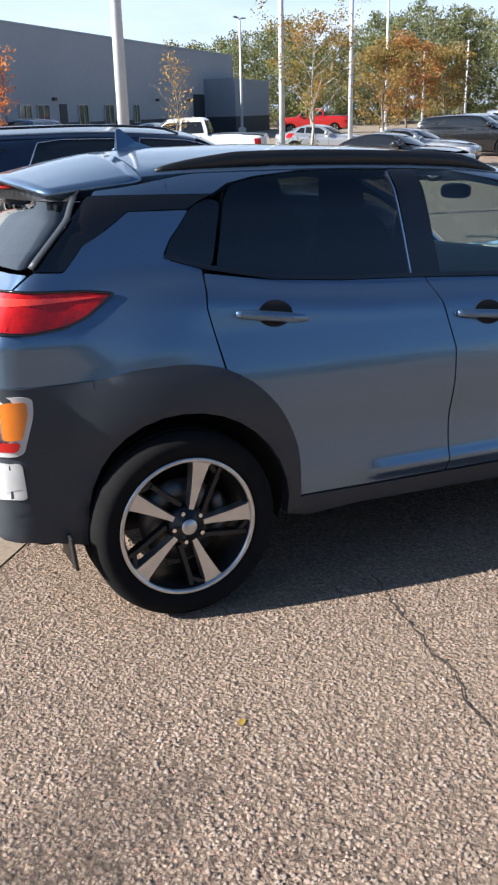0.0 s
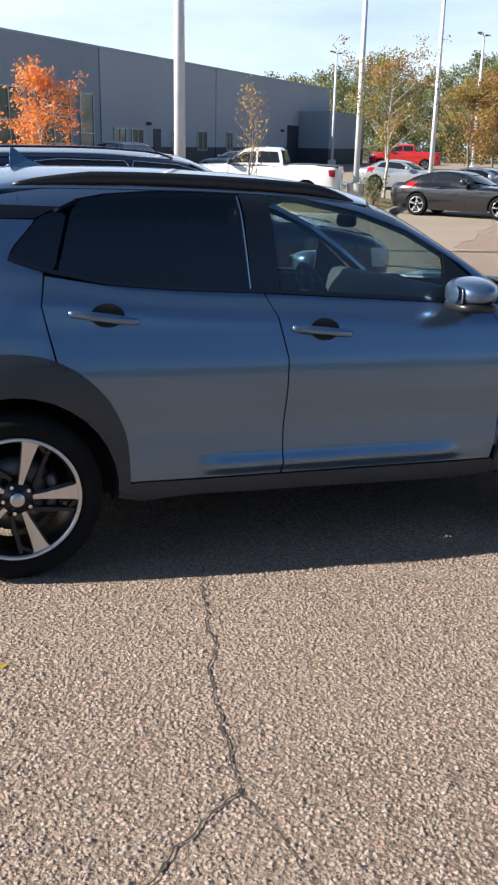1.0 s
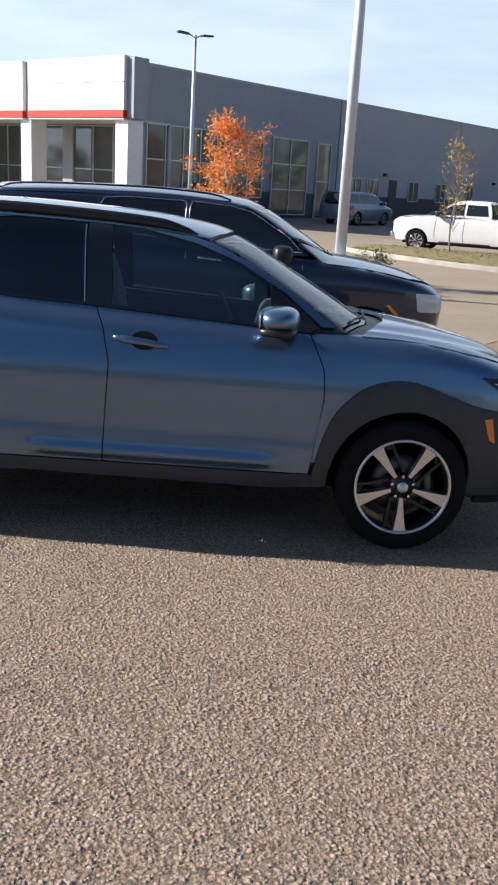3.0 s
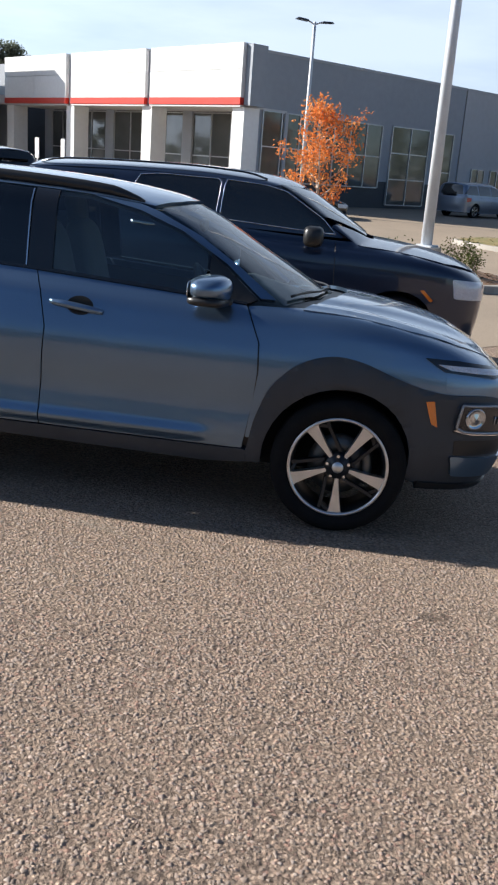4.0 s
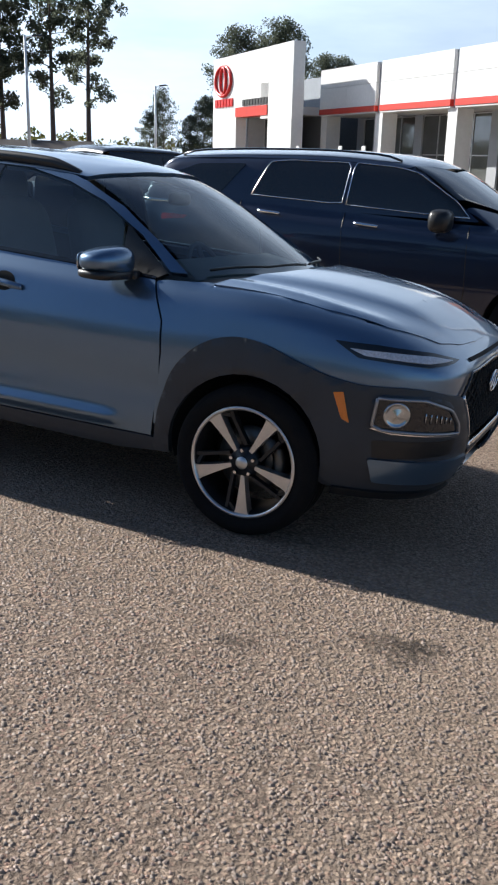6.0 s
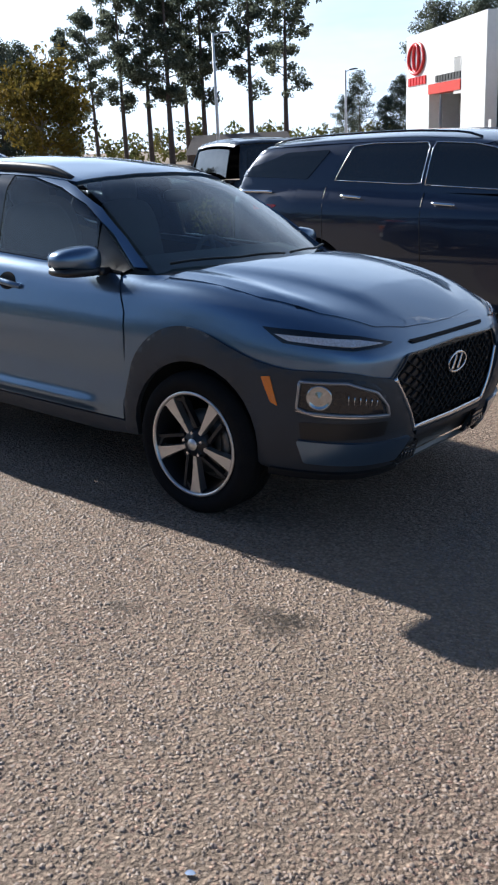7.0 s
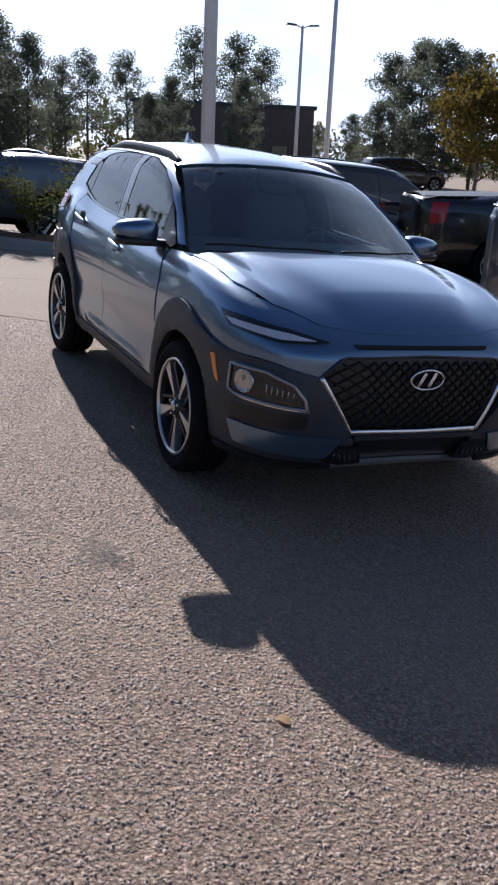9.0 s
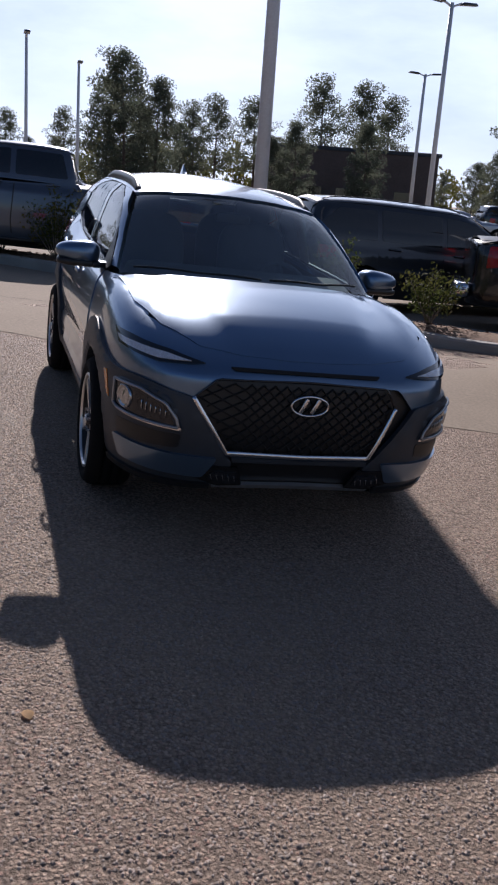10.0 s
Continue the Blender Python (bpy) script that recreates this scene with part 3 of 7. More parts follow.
    def unwrap(self, x, y, z):
        r, turn = self.fan_r, math.pi / 2 * self.fan_r
        if x > self.front_c:
            return self.front_c + (math.atan2(x - self.front_c, -(y + self.fan_y)) * r if y < -self.fan_y else turn + y + self.fan_y)
        if x < self.rear_c:
            return self.rear_c - (math.atan2(self.rear_c - x, -(y + self.fan_y)) * r if y < -self.fan_y else turn + y + self.fan_y)
        return x


CROSSOVER = Shell(
    side=((0.2, 0.80), (0.30, 0.835), (0.42, 0.860), (0.6, 0.868), (0.74, 0.876), (0.84, 0.869), (0.92, 0.852), (0.99, 0.836), (1.04, 0.829), (1.08, 0.822), (1.12, 0.808), (1.3, 0.74)),
    nose=((0.15, 3.20), (0.25, 3.33), (0.37, 3.40), (0.50, 3.435), (0.70, 3.44), (0.82, 3.425), (0.92, 3.36), (1.05, 3.2)),
    tail=((0.15, -0.52), (0.35, -0.62), (0.55, -0.70), (0.75, -0.69), (0.92, -0.63), (1.1, -0.585), (1.25, -0.53)),
    deck=((-0.6, 1.20), (-0.2, 1.24), (0.0, 1.23), (0.5, 1.155), (1.2, 1.12), (2.0, 1.10), (2.3, 1.105), (2.6, 1.095), (2.9, 1.052), (3.1, 1.005), (3.3, 0.935), (3.45, 0.865)),
    base=0.24,
    cabin=((1.0, 0.80), (1.126, 0.757), (1.3, 0.705), (1.483, 0.637), (1.6, 0.57)),
    roof=((-0.6, 1.455), (-0.37, 1.505), (-0.06, 1.57), (0.4, 1.60), (0.9, 1.60), (1.3, 1.58), (1.8, 1.505), (2.2, 1.395)),
    screen=((1.0, 2.62), (1.1, 2.47), (1.46, 1.83), (1.6, 1.60)),
    back=((1.0, -0.66), (1.2, -0.53), (1.43, -0.36), (1.5, -0.40), (1.6, -0.40)),
    front_c=2.45, rear_c=0.15, bow=0.46, p_nose=2.9, roof_crown=0.085)

# ---- wheels ----
def blade(bm, profile, y0, y1, turn):
    """A flat spoke from (radius, half width) pairs between two depths, turned about the hub."""
    c, s = math.cos(turn), math.sin(turn)
    outline = [(r, w) for r, w in profile] + [(r, -w) for r, w in reversed(profile)]
    front = [bm.verts.new((r * c - w * s, y0 + 0.010 * (1 - r / 0.23), r * s + w * c)) for r, w in outline]
    back = [bm.verts.new((r * c - w * 1.15 * s, y1, r * s + w * 1.15 * c)) for r, w in outline]
    bm.faces.new(front[::-1])
    bm.faces.new(back)
    k = len(outline)
    for i in range(k):
        bm.faces.new((front[i], front[(i + 1) % k], back[(i + 1) % k], back[i]))
    return bm


def wheel_parts(holder, tyre_r, rim_r, phase, width=0.22, fine=True, pairs=True, face=None, spokes=5):
    """Tyre, rim, spokes, hub and brake under a wheel whose outer face looks along -y."""
    sides = 64 if fine else 28
    w = width
    t = part("tyre", lathe(bmesh.new(), [(0.02, rim_r - 0.01), (0.0, rim_r + 0.005), (-0.012, rim_r + 0.03), (-0.016, (tyre_r + rim_r) / 2), (-0.008, tyre_r - 0.022),
                                         (0.012, tyre_r - 0.006), (0.035, tyre_r), (0.058, tyre_r), (0.059, tyre_r - 0.008), (0.066, tyre_r - 0.008), (0.067, tyre_r), (w / 2 - 0.004, tyre_r), (w / 2 - 0.003, tyre_r - 0.008), (w / 2 + 0.003, tyre_r - 0.008), (w / 2 + 0.004, tyre_r), (w - 0.067, tyre_r), (w - 0.066, tyre_r - 0.008), (w - 0.059, tyre_r - 0.008), (w - 0.058, tyre_r), (w - 0.035, tyre_r), (w - 0.008, tyre_r - 0.02), (w, rim_r), (w - 0.02, rim_r - 0.01)], sides), RUBBER, holder)
    rim = part("rim", lathe(bmesh.new(), [(-0.004, rim_r + 0.004), (-0.008, rim_r), (-0.006, rim_r - 0.010), (0.004, rim_r - 0.012)], sides), SILVER, holder, "bright machined rim edge")
    part("barrel", lathe(bmesh.new(), [(0.004, rim_r - 0.012), (0.03, rim_r - 0.022), (w - 0.04, rim_r - 0.03), (w - 0.02, rim_r - 0.002)], sides), DARKALLOY, rim)
    k = rim_r / 0.2435
    for i in range(spokes):
        a = phase + 2 * math.pi * i / spokes
        bm = bmesh.new()
        blade(bm, [(0.040 * k, 0.007), (0.09 * k, 0.0115), (0.15 * k, 0.0185), (0.20 * k, 0.026), (0.222 * k, 0.030), (0.237 * k, 0.042)], 0.004, 0.045, a)
        part("spoke", bm, face or SILVER, rim, smooth=False)
        if pairs:
            # a dark bar beside each bright spoke, joined to it at the rim
            across = lambda r, w, y: (r * k * math.cos(a) + w * k * math.sin(a), y, r * k * math.sin(a) - w * k * math.cos(a))  # noqa: E731
            bm = bmesh.new()
            for (r0, w0), (r1, w1) in (((0.055, 0.052), (0.190, 0.072)), ((0.190, 0.072), (0.226, 0.034)), ((0.150, 0.066), (0.232, 0.082))):
                p, q = Vector(across(r0, w0, 0.022)), Vector(across(r1, w1, 0.012))
                along, out = (q - p).normalized(), Vector((0, -1, 0))
                side = along.cross(out).normalized() * 0.0075
                deep = Vector((0, 0.026, 0))
                ring = [bm.verts.new(v) for v in (p - side, p + side, q + side, q - side, p - side * 1.3 + deep, p + side * 1.3 + deep, q + side * 1.3 + deep, q - side * 1.3 + deep)]
                for f in ((0, 1, 2, 3), (7, 6, 5, 4), (0, 4, 5, 1), (1, 5, 6, 2), (2, 6, 7, 3), (3, 7, 4, 0)):
                    bm.faces.new([ring[i_] for i_ in f])
            bmesh.ops.recalc_face_normals(bm, faces=bm.faces[:])
            part("dark_spoke", bm, DARKALLOY, rim, smooth=False)
    bm = lathe(bmesh.new(), [(-0.006, 0.0005), (-0.006, 0.024), (-0.002, 0.030), (0.006, 0.033), (0.012, 0.062), (0.05, 0.07)], 32)
    part("hub", bm, DARKALLOY, rim)
    part("centre_cap", lathe(bmesh.new(), [(-0.009, 0.0005), (-0.009, 0.024), (-0.004, 0.028)], 28), SILVER, rim)
    if fine:
        for i in range(5):
            a = phase + radians(36) + 2 * math.pi * i / 5
            bm = tube(bmesh.new(), (0.055 * math.cos(a), 0.012, 0.055 * math.sin(a)), (0.055 * math.cos(a), -0.004, 0.055 * math.sin(a)), 0.010, 0.008, 6)
            part("lug_nut", bm, CHROME, rim, smooth=False)
        part("brake_disc", lathe(bmesh.new(), [(0.085, 0.06), (0.08, 0.075), (0.08, 0.15), (0.10, 0.15)], 40), DISC, holder)
        bm = bmesh.new()
        sweep = [radians(-32 + 9 * i) for i in range(8)]
        loops = [[bm.verts.new((r * math.cos(a), y, r * math.sin(a))) for r, y in ((0.120, 0.06), (0.150, 0.055), (0.170, 0.065), (0.172, 0.12), (0.120, 0.12))] for a in sweep]
        for a, b in zip(loops, loops[1:]):
            for i in range(5):
                bm.faces.new((a[i], a[(i + 1) % 5], b[(i + 1) % 5], b[i]))
        bm.faces.new(loops[0])
        bm.faces.new(loops[-1][::-1])
        bmesh.ops.recalc_face_normals(bm, faces=bm.faces[:])
        part("brake_caliper", bm, DISC, holder)
    else:
        part("brake_disc", lathe(bmesh.new(), [(0.10, 0.01), (0.09, rim_r * 0.62), (0.12, rim_r * 0.62)], 20), DISC, holder)


def wheel(car, x, y, z, tyre_r, rim_r, phase, steer=0.0, **how):
    """A wheel of a car; y < 0 is its right side."""
    ob = new("wheel")
    ob.parent = car
    ob.matrix_basis = pose(x, y, z, 0, 0, steer if y < 0 else 180 + steer)
    wheel_parts(ob, tyre_r, rim_r, phase, **how)
    return ob

# ---- the crossover ----
CAR_TURN = Matrix(((0.99956, -0.00073, 0.02965, 0), (-0.00073, 0.9988, 0.04895, 0), (-0.02965, -0.04895, 0.99836, 0), (0, 0, 0, 1)))


def superblob(bm, size, at, turn=(0, 0, 0), e=0.7, nu=24, nv=14, shape=None):
    """A rounded block; e below 1 is boxier."""
    pw = lambda v: math.copysign(abs(v) ** e, v)  # noqa: E731
    m = pose(*at, *turn)
    rows = []
    for j in range(nv + 1):
        b = -math.pi / 2 + math.pi * j / nv
        row = []
        for i in range(nu):
            a = 2 * math.pi * i / nu
            p = Vector((pw(math.cos(b)) * pw(math.cos(a)) * size[0] / 2, pw(math.cos(b)) * pw(math.sin(a)) * size[1] / 2, pw(math.sin(b)) * size[2] / 2))
            row.append(bm.verts.new(m @ (shape(p) if shape else p)))
        rows.append(row)
    for p, q in zip(rows, rows[1:]):
        for i in range(nu):
            bm.faces.new((p[i], p[(i + 1) % nu], q[(i + 1) % nu], q[i]))
    bmesh.ops.remove_doubles(bm, verts=bm.verts[:], dist=1e-5)
    return bm


def ribbon(bm, points, normals, width, thick):
    """A flat bar swept along points, lying on a skin with those normals."""
    loops = []
    k = len(points)
    for i in range(k):
        p, n = Vector(points[i]), Vector(normals[i]).normalized()
        d = (Vector(points[min(i + 1, k - 1)]) - Vector(points[max(i - 1, 0)])).normalized()
        s = d.cross(n).normalized()
        w = width(i / (k - 1)) if callable(width) else width
        t = thick(i / (k - 1)) if callable(thick) else thick
        loops.append([bm.verts.new(p + s * a * w / 2 + n * b * t) for a, b in ((-1, 0), (-0.8, 0.8), (0, 1), (0.8, 0.8), (1, 0))])
    for a, b in zip(loops, loops[1:]):
        for i in range(5):
            bm.faces.new((a[i], a[(i + 1) % 5], b[(i + 1) % 5], b[i]))
    bm.faces.new(loops[0][::-1])
    bm.faces.new(loops[-1])
    bmesh.ops.recalc_face_normals(bm, faces=bm.faces[:])
    return bm


def skin_line(shell, pts, how="wrap", off=0.0, n=40):
    pts = np.array(pts, float)
    t = np.linspace(0, len(pts) - 1, n)
    uv = np.stack([np.interp(t, range(len(pts)), pts[:, 0]), np.interp(t, range(len(pts)), pts[:, 1])], 1)
    place, normal, _ = (shell.wrap if how == "wrap" else shell.down)(uv[:, 0], uv[:, 1])
    return place + normal * off, normal


def build_crossover():
    S = CROSSOVER
    car = empty("crossover", CAR_TURN, "grey-blue metallic compact crossover parked on the chip-seal lot", "car")
    fl = lambda x: S.unwrap(x, -0.88, 0)  # noqa: E731
    mid = S.front_c + math.pi / 2 * S.fan_r + S.fan_y
    tail = S.rear_c - math.pi / 2 * S.fan_r - S.fan_y
    over = lambda cx, r, a0, a1: [(fl(x), z, k) for x, z, k in arc(cx, 0.334, r, a0, a1, 18)]  # noqa: E731
    body = new("body")
    body.parent = car

    def both(name, poly, mat, parent=body, **how):
        a = panel(name, S, poly, mat, parent, **how)
        panel(name, S, poly, mat, parent, mirror=True, **how)
        return a

    # the flank sinks in above the bottom crease, which climbs towards the tail
    def door_dip(q, z):
        run = 1 / (1 + np.exp((0.74 - q) / 0.03)) / (1 + np.exp((q - 1.93) / 0.03))
        return -0.014 * np.exp(-((z - 0.57) / 0.10) ** 2) + 0.017 * np.exp(-((z - 0.412) / 0.030) ** 2) * run

    # inner shell that shows dark in the gaps
    both("inner_shell", [(0.40, 0.31), (2.2, 0.31)] + over(2.6, 0.40, 175, 5) + [(3.0, 0.31), (mid, 0.31), (mid, 0.86), (3.3, 0.86), (2.95, 0.94), (2.3, 1.01), (2.0, 1.02), (0.2, 1.13), (-0.1, 1.18),
         (-0.35, 1.15), (tail, 1.14), (tail, 0.38), (fl(-0.42), 0.36)] + over(0, 0.41, 178, 2), BLACK, off=-0.03, depth=0.002, r=0, step=0.09)
    both("fender", [(2.077, 1.052), (2.094, 1.02), (2.154, 0.89), (2.165, 0.75), (2.13, 0.42), (2.19, 0.42), (2.28, 0.62), (2.40, 0.74), (2.55, 0.79), (2.70, 0.77), (2.86, 0.70), (2.93, 0.70), (2.93, 0.86), (2.985, 0.985),
                    (2.85, 1.035), (2.6, 1.062), (2.3, 1.066), (2.12, 1.060)], BODY, off=-0.005, step=0.026, r=0.01,
         shape=lambda q, z: 0.008 * np.exp(-((q - 2.60) / 0.30) ** 2 - ((z - 0.97) / 0.10) ** 2))
    both("front_bumper", [(2.924, 0.72), (3.03, 0.73), (3.14, 0.70), (3.178, 0.68), (3.235, 0.787), (mid, 0.797, 0.0005), (mid, 0.886, 0.0005), (3.30, 0.886), (3.19, 0.914), (3.04, 0.965), (2.98, 0.98), (2.924, 0.86)],
         BODY, off=-0.0035, step=0.03, r=0.01)
    for side in (False, True):
        door = panel("front_door", S, [(1.027, 1.104), (1.067, 1.02), (1.107, 0.85), (1.097, 0.52), (1.097, 0.362), (2.118, 0.362), (2.15, 0.6), (2.158, 0.75), (2.147, 0.89), (2.087, 1.02), (2.07, 1.052), (1.65, 1.075)],
                     BODY, car, step=0.06 if side else 0.021, r=0.006, mirror=side, shape=door_dip)
        rear = panel("rear_door", S, [(0.137, 1.173), (0.118, 1.07), (0.168, 0.86), (0.218, 0.76), (0.337, 0.67), (0.417, 0.56), (0.447, 0.37), (0.45, 0.362), (1.091, 0.362), (1.091, 0.52), (1.101, 0.85), (1.061, 1.02), (1.021, 1.105),
                     (0.65, 1.117), (0.38, 1.137)], BODY, car, step=0.06 if side else 0.021, r=0.006, mirror=side, shape=door_dip)
        for holder, x0, x1, z0, z1 in ((rear, 0.215, 0.485, 1.040, 1.005), (door, 1.12, 1.385, 0.972, 0.945)):
            xm, zm = (x0 + x1) / 2 + 0.015, (z0 + z1) / 2 + 0.008
            # the shade in the handle hollow, as a flat black ellipse on the door
            panel("handle_cup", S, [(xm + 0.066 * math.cos(a), zm + 0.045 * math.sin(a)) for a in np.linspace(0, 2 * math.pi, 20, endpoint=False)], WELL, holder, off=0.0025, depth=0.004, r=0, step=0.03, mirror=side)
            p, n = skin_line(S, [(x0, z0), (x1, z1)], off=0.0, n=16)
            lift = np.array([0.005 + 0.014 * min(1, 4 * min(i / 15, 1 - i / 15)) for i in range(16)])
            p = p + n * lift[:, None]
            if side:
                p, n = p * (1, -1, 1), n * (1, -1, 1)
            part("door_handle", ribbon(bmesh.new(), p, n, lambda t: 0.022 + 0.014 * math.sin(math.pi * t) ** 0.5, 0.014), BODY, holder, "body-coloured pull handle")
    both("rear_quarter", [(-0.165, 1.378), (0.10, 1.378), (0.0, 1.288), (-0.03, 1.24), (0.0, 1.217), (0.131, 1.187), (0.112, 1.07), (0.162, 0.85), (fl(-0.04), 0.86), (fl(-0.25), 0.85), (-0.40, 0.85), (-0.405, 1.14), (-0.365, 1.205),
                          (-0.31, 1.2), (-0.28, 1.28)], BODY, step=0.03, r=0.008,
         shape=lambda q, z: 0.018 * np.exp(-((q + 0.10) / 0.20) ** 2 - ((z - 0.96) / 0.10) ** 2))
    panel("tailgate", S, [(-0.415, 0.87), (-0.415, 1.14), (-0.375, 1.2), (2 * tail + 0.375, 1.2), (2 * tail + 0.415, 1.14), (2 * tail + 0.415, 0.87)], BODY, car, step=0.06, r=0.01)
    both("roof_side", [(-0.30, 1.434), (0.0, 1.432), (0.215, 1.43), (0.28, 1.463), (0.39, 1.485), (0.59, 1.503), (0.92, 1.507), (1.22, 1.495), (1.49, 1.443), (1.71, 1.368), (1.95, 1.235), (2.13, 1.092), (2.205, 1.092),
                       (2.02, 1.222), (1.80, 1.353), (1.575, 1.448), (1.40, 1.495), (1.2, 1.515), (0.9, 1.522), (0.4, 1.515), (0.0, 1.482), (-0.2, 1.458), (-0.30, 1.448)], BODY, off=-0.003, depth=0.03, step=0.05, r=0.004)
    roof = panel("roof", S, [(-0.01, -0.585), (0.5, -0.592), (1.2, -0.588), (1.55, -0.577), (1.64, -0.35), (1.685, -0.12), (1.685, 0.12), (1.64, 0.35), (1.55, 0.577), (1.2, 0.588), (0.5, 0.592), (-0.01, 0.585)], BODY, body,
                 how="down", step=0.07, depth=0.02, r=0.01)
    # the lip over the rear glass
    bm = bmesh.new()
    rows_ = []
    for i in range(25):
        y = -0.592 + 1.184 * i / 24
        k = abs(y) / 0.592
        row = []
        end = -0.43 + 0.09 * k**3
        for j in range(9):
            x = -0.012 + (end + 0.012) * j / 8
            edge = 1.484 + 0.12 * x
            row.append(bm.verts.new((x, y, float(S.roof(x)) + 0.003 + (edge - float(S.roof(x)) - 0.003) * k**2.2)))
        row.append(bm.verts.new((end + 0.004, y, row[-1].co.z - 0.012)))
        row.append(bm.verts.new((end + 0.10, y, row[-2].co.z - 0.024)))
        row.append(bm.verts.new((-0.02, y, row[0].co.z - 0.02)))
        rows_.append(row)
    for a, b in zip(rows_, rows_[1:]):
        for i in range(12):
            bm.faces.new((a[i], a[(i + 1) % 12], b[(i + 1) % 12], b[i]))
    bm.faces.new(rows_[0])
    bm.faces.new(rows_[-1][::-1])
    bmesh.ops.recalc_face_normals(bm, faces=bm.faces[:])
    part("spoiler", bm, BODY, body)
    for sgn in (1, -1):
        p, n = skin_line(S, [(-0.345, 1.425), (-0.333, 1.36), (-0.372, 1.215)], off=0.006, n=16)
        part("rear_glass_edge", ribbon(bmesh.new(), p * (1, sgn, 1), n * (1, sgn, 1), 0.022, 0.003), CLAD, body)
    panel("brake_lamp", S, [(tail - 0.20, 1.458), (tail + 0.20, 1.458), (tail + 0.20, 1.478), (tail - 0.20, 1.478)], REDLENS, body, off=0.012, step=0.08, r=0.004)
    ridge = lambda x: 0.57 - 0.25 * np.clip((x - 2.4) / 0.95, 0, 1)  # noqa: E731
    panel("hood", S, [(2.335, -0.752), (2.50, -0.4), (2.555, -0.1), (2.555, 0.1), (2.50, 0.4), (2.335, 0.752), (2.85, 0.742), (3.12, 0.655), (3.295, 0.50), (3.345, 0.32), (3.362, 0.1), (3.362, -0.1), (3.345, -0.32), (3.295, -0.50),
                      (3.12, -0.655), (2.85, -0.742)], BODY, car, how="down", step=0.035, r=0.02, depth=0.02,
          shape=lambda x, y: 0.022 / (1 + np.exp((np.abs(y) - ridge(x)) / 0.030)) * np.clip((3.34 - x) / 0.25, 0, 1) + 0.010 * np.exp(-((np.abs(y) - 0.66 + 0.25 * np.clip(x - 2.9, 0, 1)) / 0.05) ** 2) * np.clip((3.2 - x) / 0.3, 0, 1))
    panel("cowl", S, [(2.262, -0.752), (2.42, -0.4), (2.48, 0), (2.42, 0.4), (2.262, 0.752), (2.36, 0.752), (2.53, 0.4), (2.58, 0), (2.53, -0.4), (2.36, -0.752)], BLACK, body, how="down", off=-0.012, step=0.07)

    # cladding
    both("front_cladding", [(2.215, 0.30), (2.125, 0.30), (2.14, 0.36), (2.165, 0.52, 0.06), (2.225, 0.69, 0.07), (2.33, 0.80, 0.06), (2.43, 0.852, 0.05), (2.54, 0.872, 0.05), (2.65, 0.855, 0.05), (2.76, 0.805, 0.05), (2.85, 0.762, 0.04), (2.93, 0.740, 0.03), (3.03, 0.745), (3.08, 0.735), (3.14, 0.712), (3.182, 0.70),
                            (3.195, 0.66), (3.28, 0.44), (3.30, 0.41), (3.30, 0.285), (3.2, 0.275), (2.95, 0.27), (2.868, 0.30)] + over(2.6, 0.385, -3, 183), CLAD, off=0.022, soft=0.022, step=0.03, r=0.015, depth=0.03)
    both("rear_cladding", [(0.40, 0.30), (0.455, 0.30), (0.447, 0.37), (0.432, 0.56, 0.06), (0.37, 0.70, 0.07), (0.26, 0.815, 0.06), (0.14, 0.876, 0.05), (0.02, 0.895, 0.05), (fl(-0.18), 0.888, 0.04), (-0.20, 0.868, 0.04), (-0.32, 0.858), (-0.41, 0.862), (tail, 0.86, 0.0005),
                           (tail, 0.38, 0.0005), (-0.5, 0.36), (-0.36, 0.345), (-0.29, 0.31)] + over(0, 0.40, 185, -4), CLAD, off=0.020, soft=0.022, step=0.03, r=0.015, depth=0.03)
    both("sill_cladding", [(0.39, 0.30), (0.452, 0.36), (0.7, 0.356), (2.0, 0.356), (2.13, 0.36), (2.21, 0.30), (1.95, 0.275), (0.7, 0.29), (0.5, 0.275)], CLAD, off=0.012, soft=0.02, step=0.05, depth=0.04)

    # glass and its trim
    both("quarter_glass", [(-0.022, 1.24), (0.005, 1.285), (0.112, 1.383), (0.19, 1.415), (0.238, 1.405), (0.178, 1.195), (0.05, 1.215)], PRIVACY, car, off=-0.006, step=0.05, depth=0.004)
    both("rear_door_glass", [(0.192, 1.19), (0.254, 1.412), (0.29, 1.458), (0.4, 1.481), (0.6, 1.498), (0.9, 1.502), (0.945, 1.498), (0.966, 1.125), (0.65, 1.132), (0.38, 1.152)], PRIVACY, car, off=-0.006, step=0.06, depth=0.004, r=0.012)
    both("front_door_glass", [(1.075, 1.5), (1.22, 1.489), (1.49, 1.437), (1.71, 1.362), (1.848, 1.288), (1.864, 1.085), (1.65, 1.095), (1.10, 1.12)], GLASS, car, off=-0.006, step=0.06, depth=0.004, r=0.012)
    both("pillar_trim", [(0.953, 1.499), (1.07, 1.499), (1.095, 1.12), (0.972, 1.123)], GLOSS, off=-0.003, step=0.06, depth=0.02, r=0.003)
    both("pillar_strip", [(0.938, 1.49), (0.944, 1.49), (0.968, 1.125), (0.962, 1.125)], CHROME, off=0.0, step=0.06, depth=0.008, r=0.001, label="bright upright strip between the side windows")
    both("mirror_sail", [(1.868, 1.278), (2.12, 1.085), (2.07, 1.063), (1.87, 1.08)], BLACK, off=-0.003, step=0.05, depth=0.02, r=0.004)
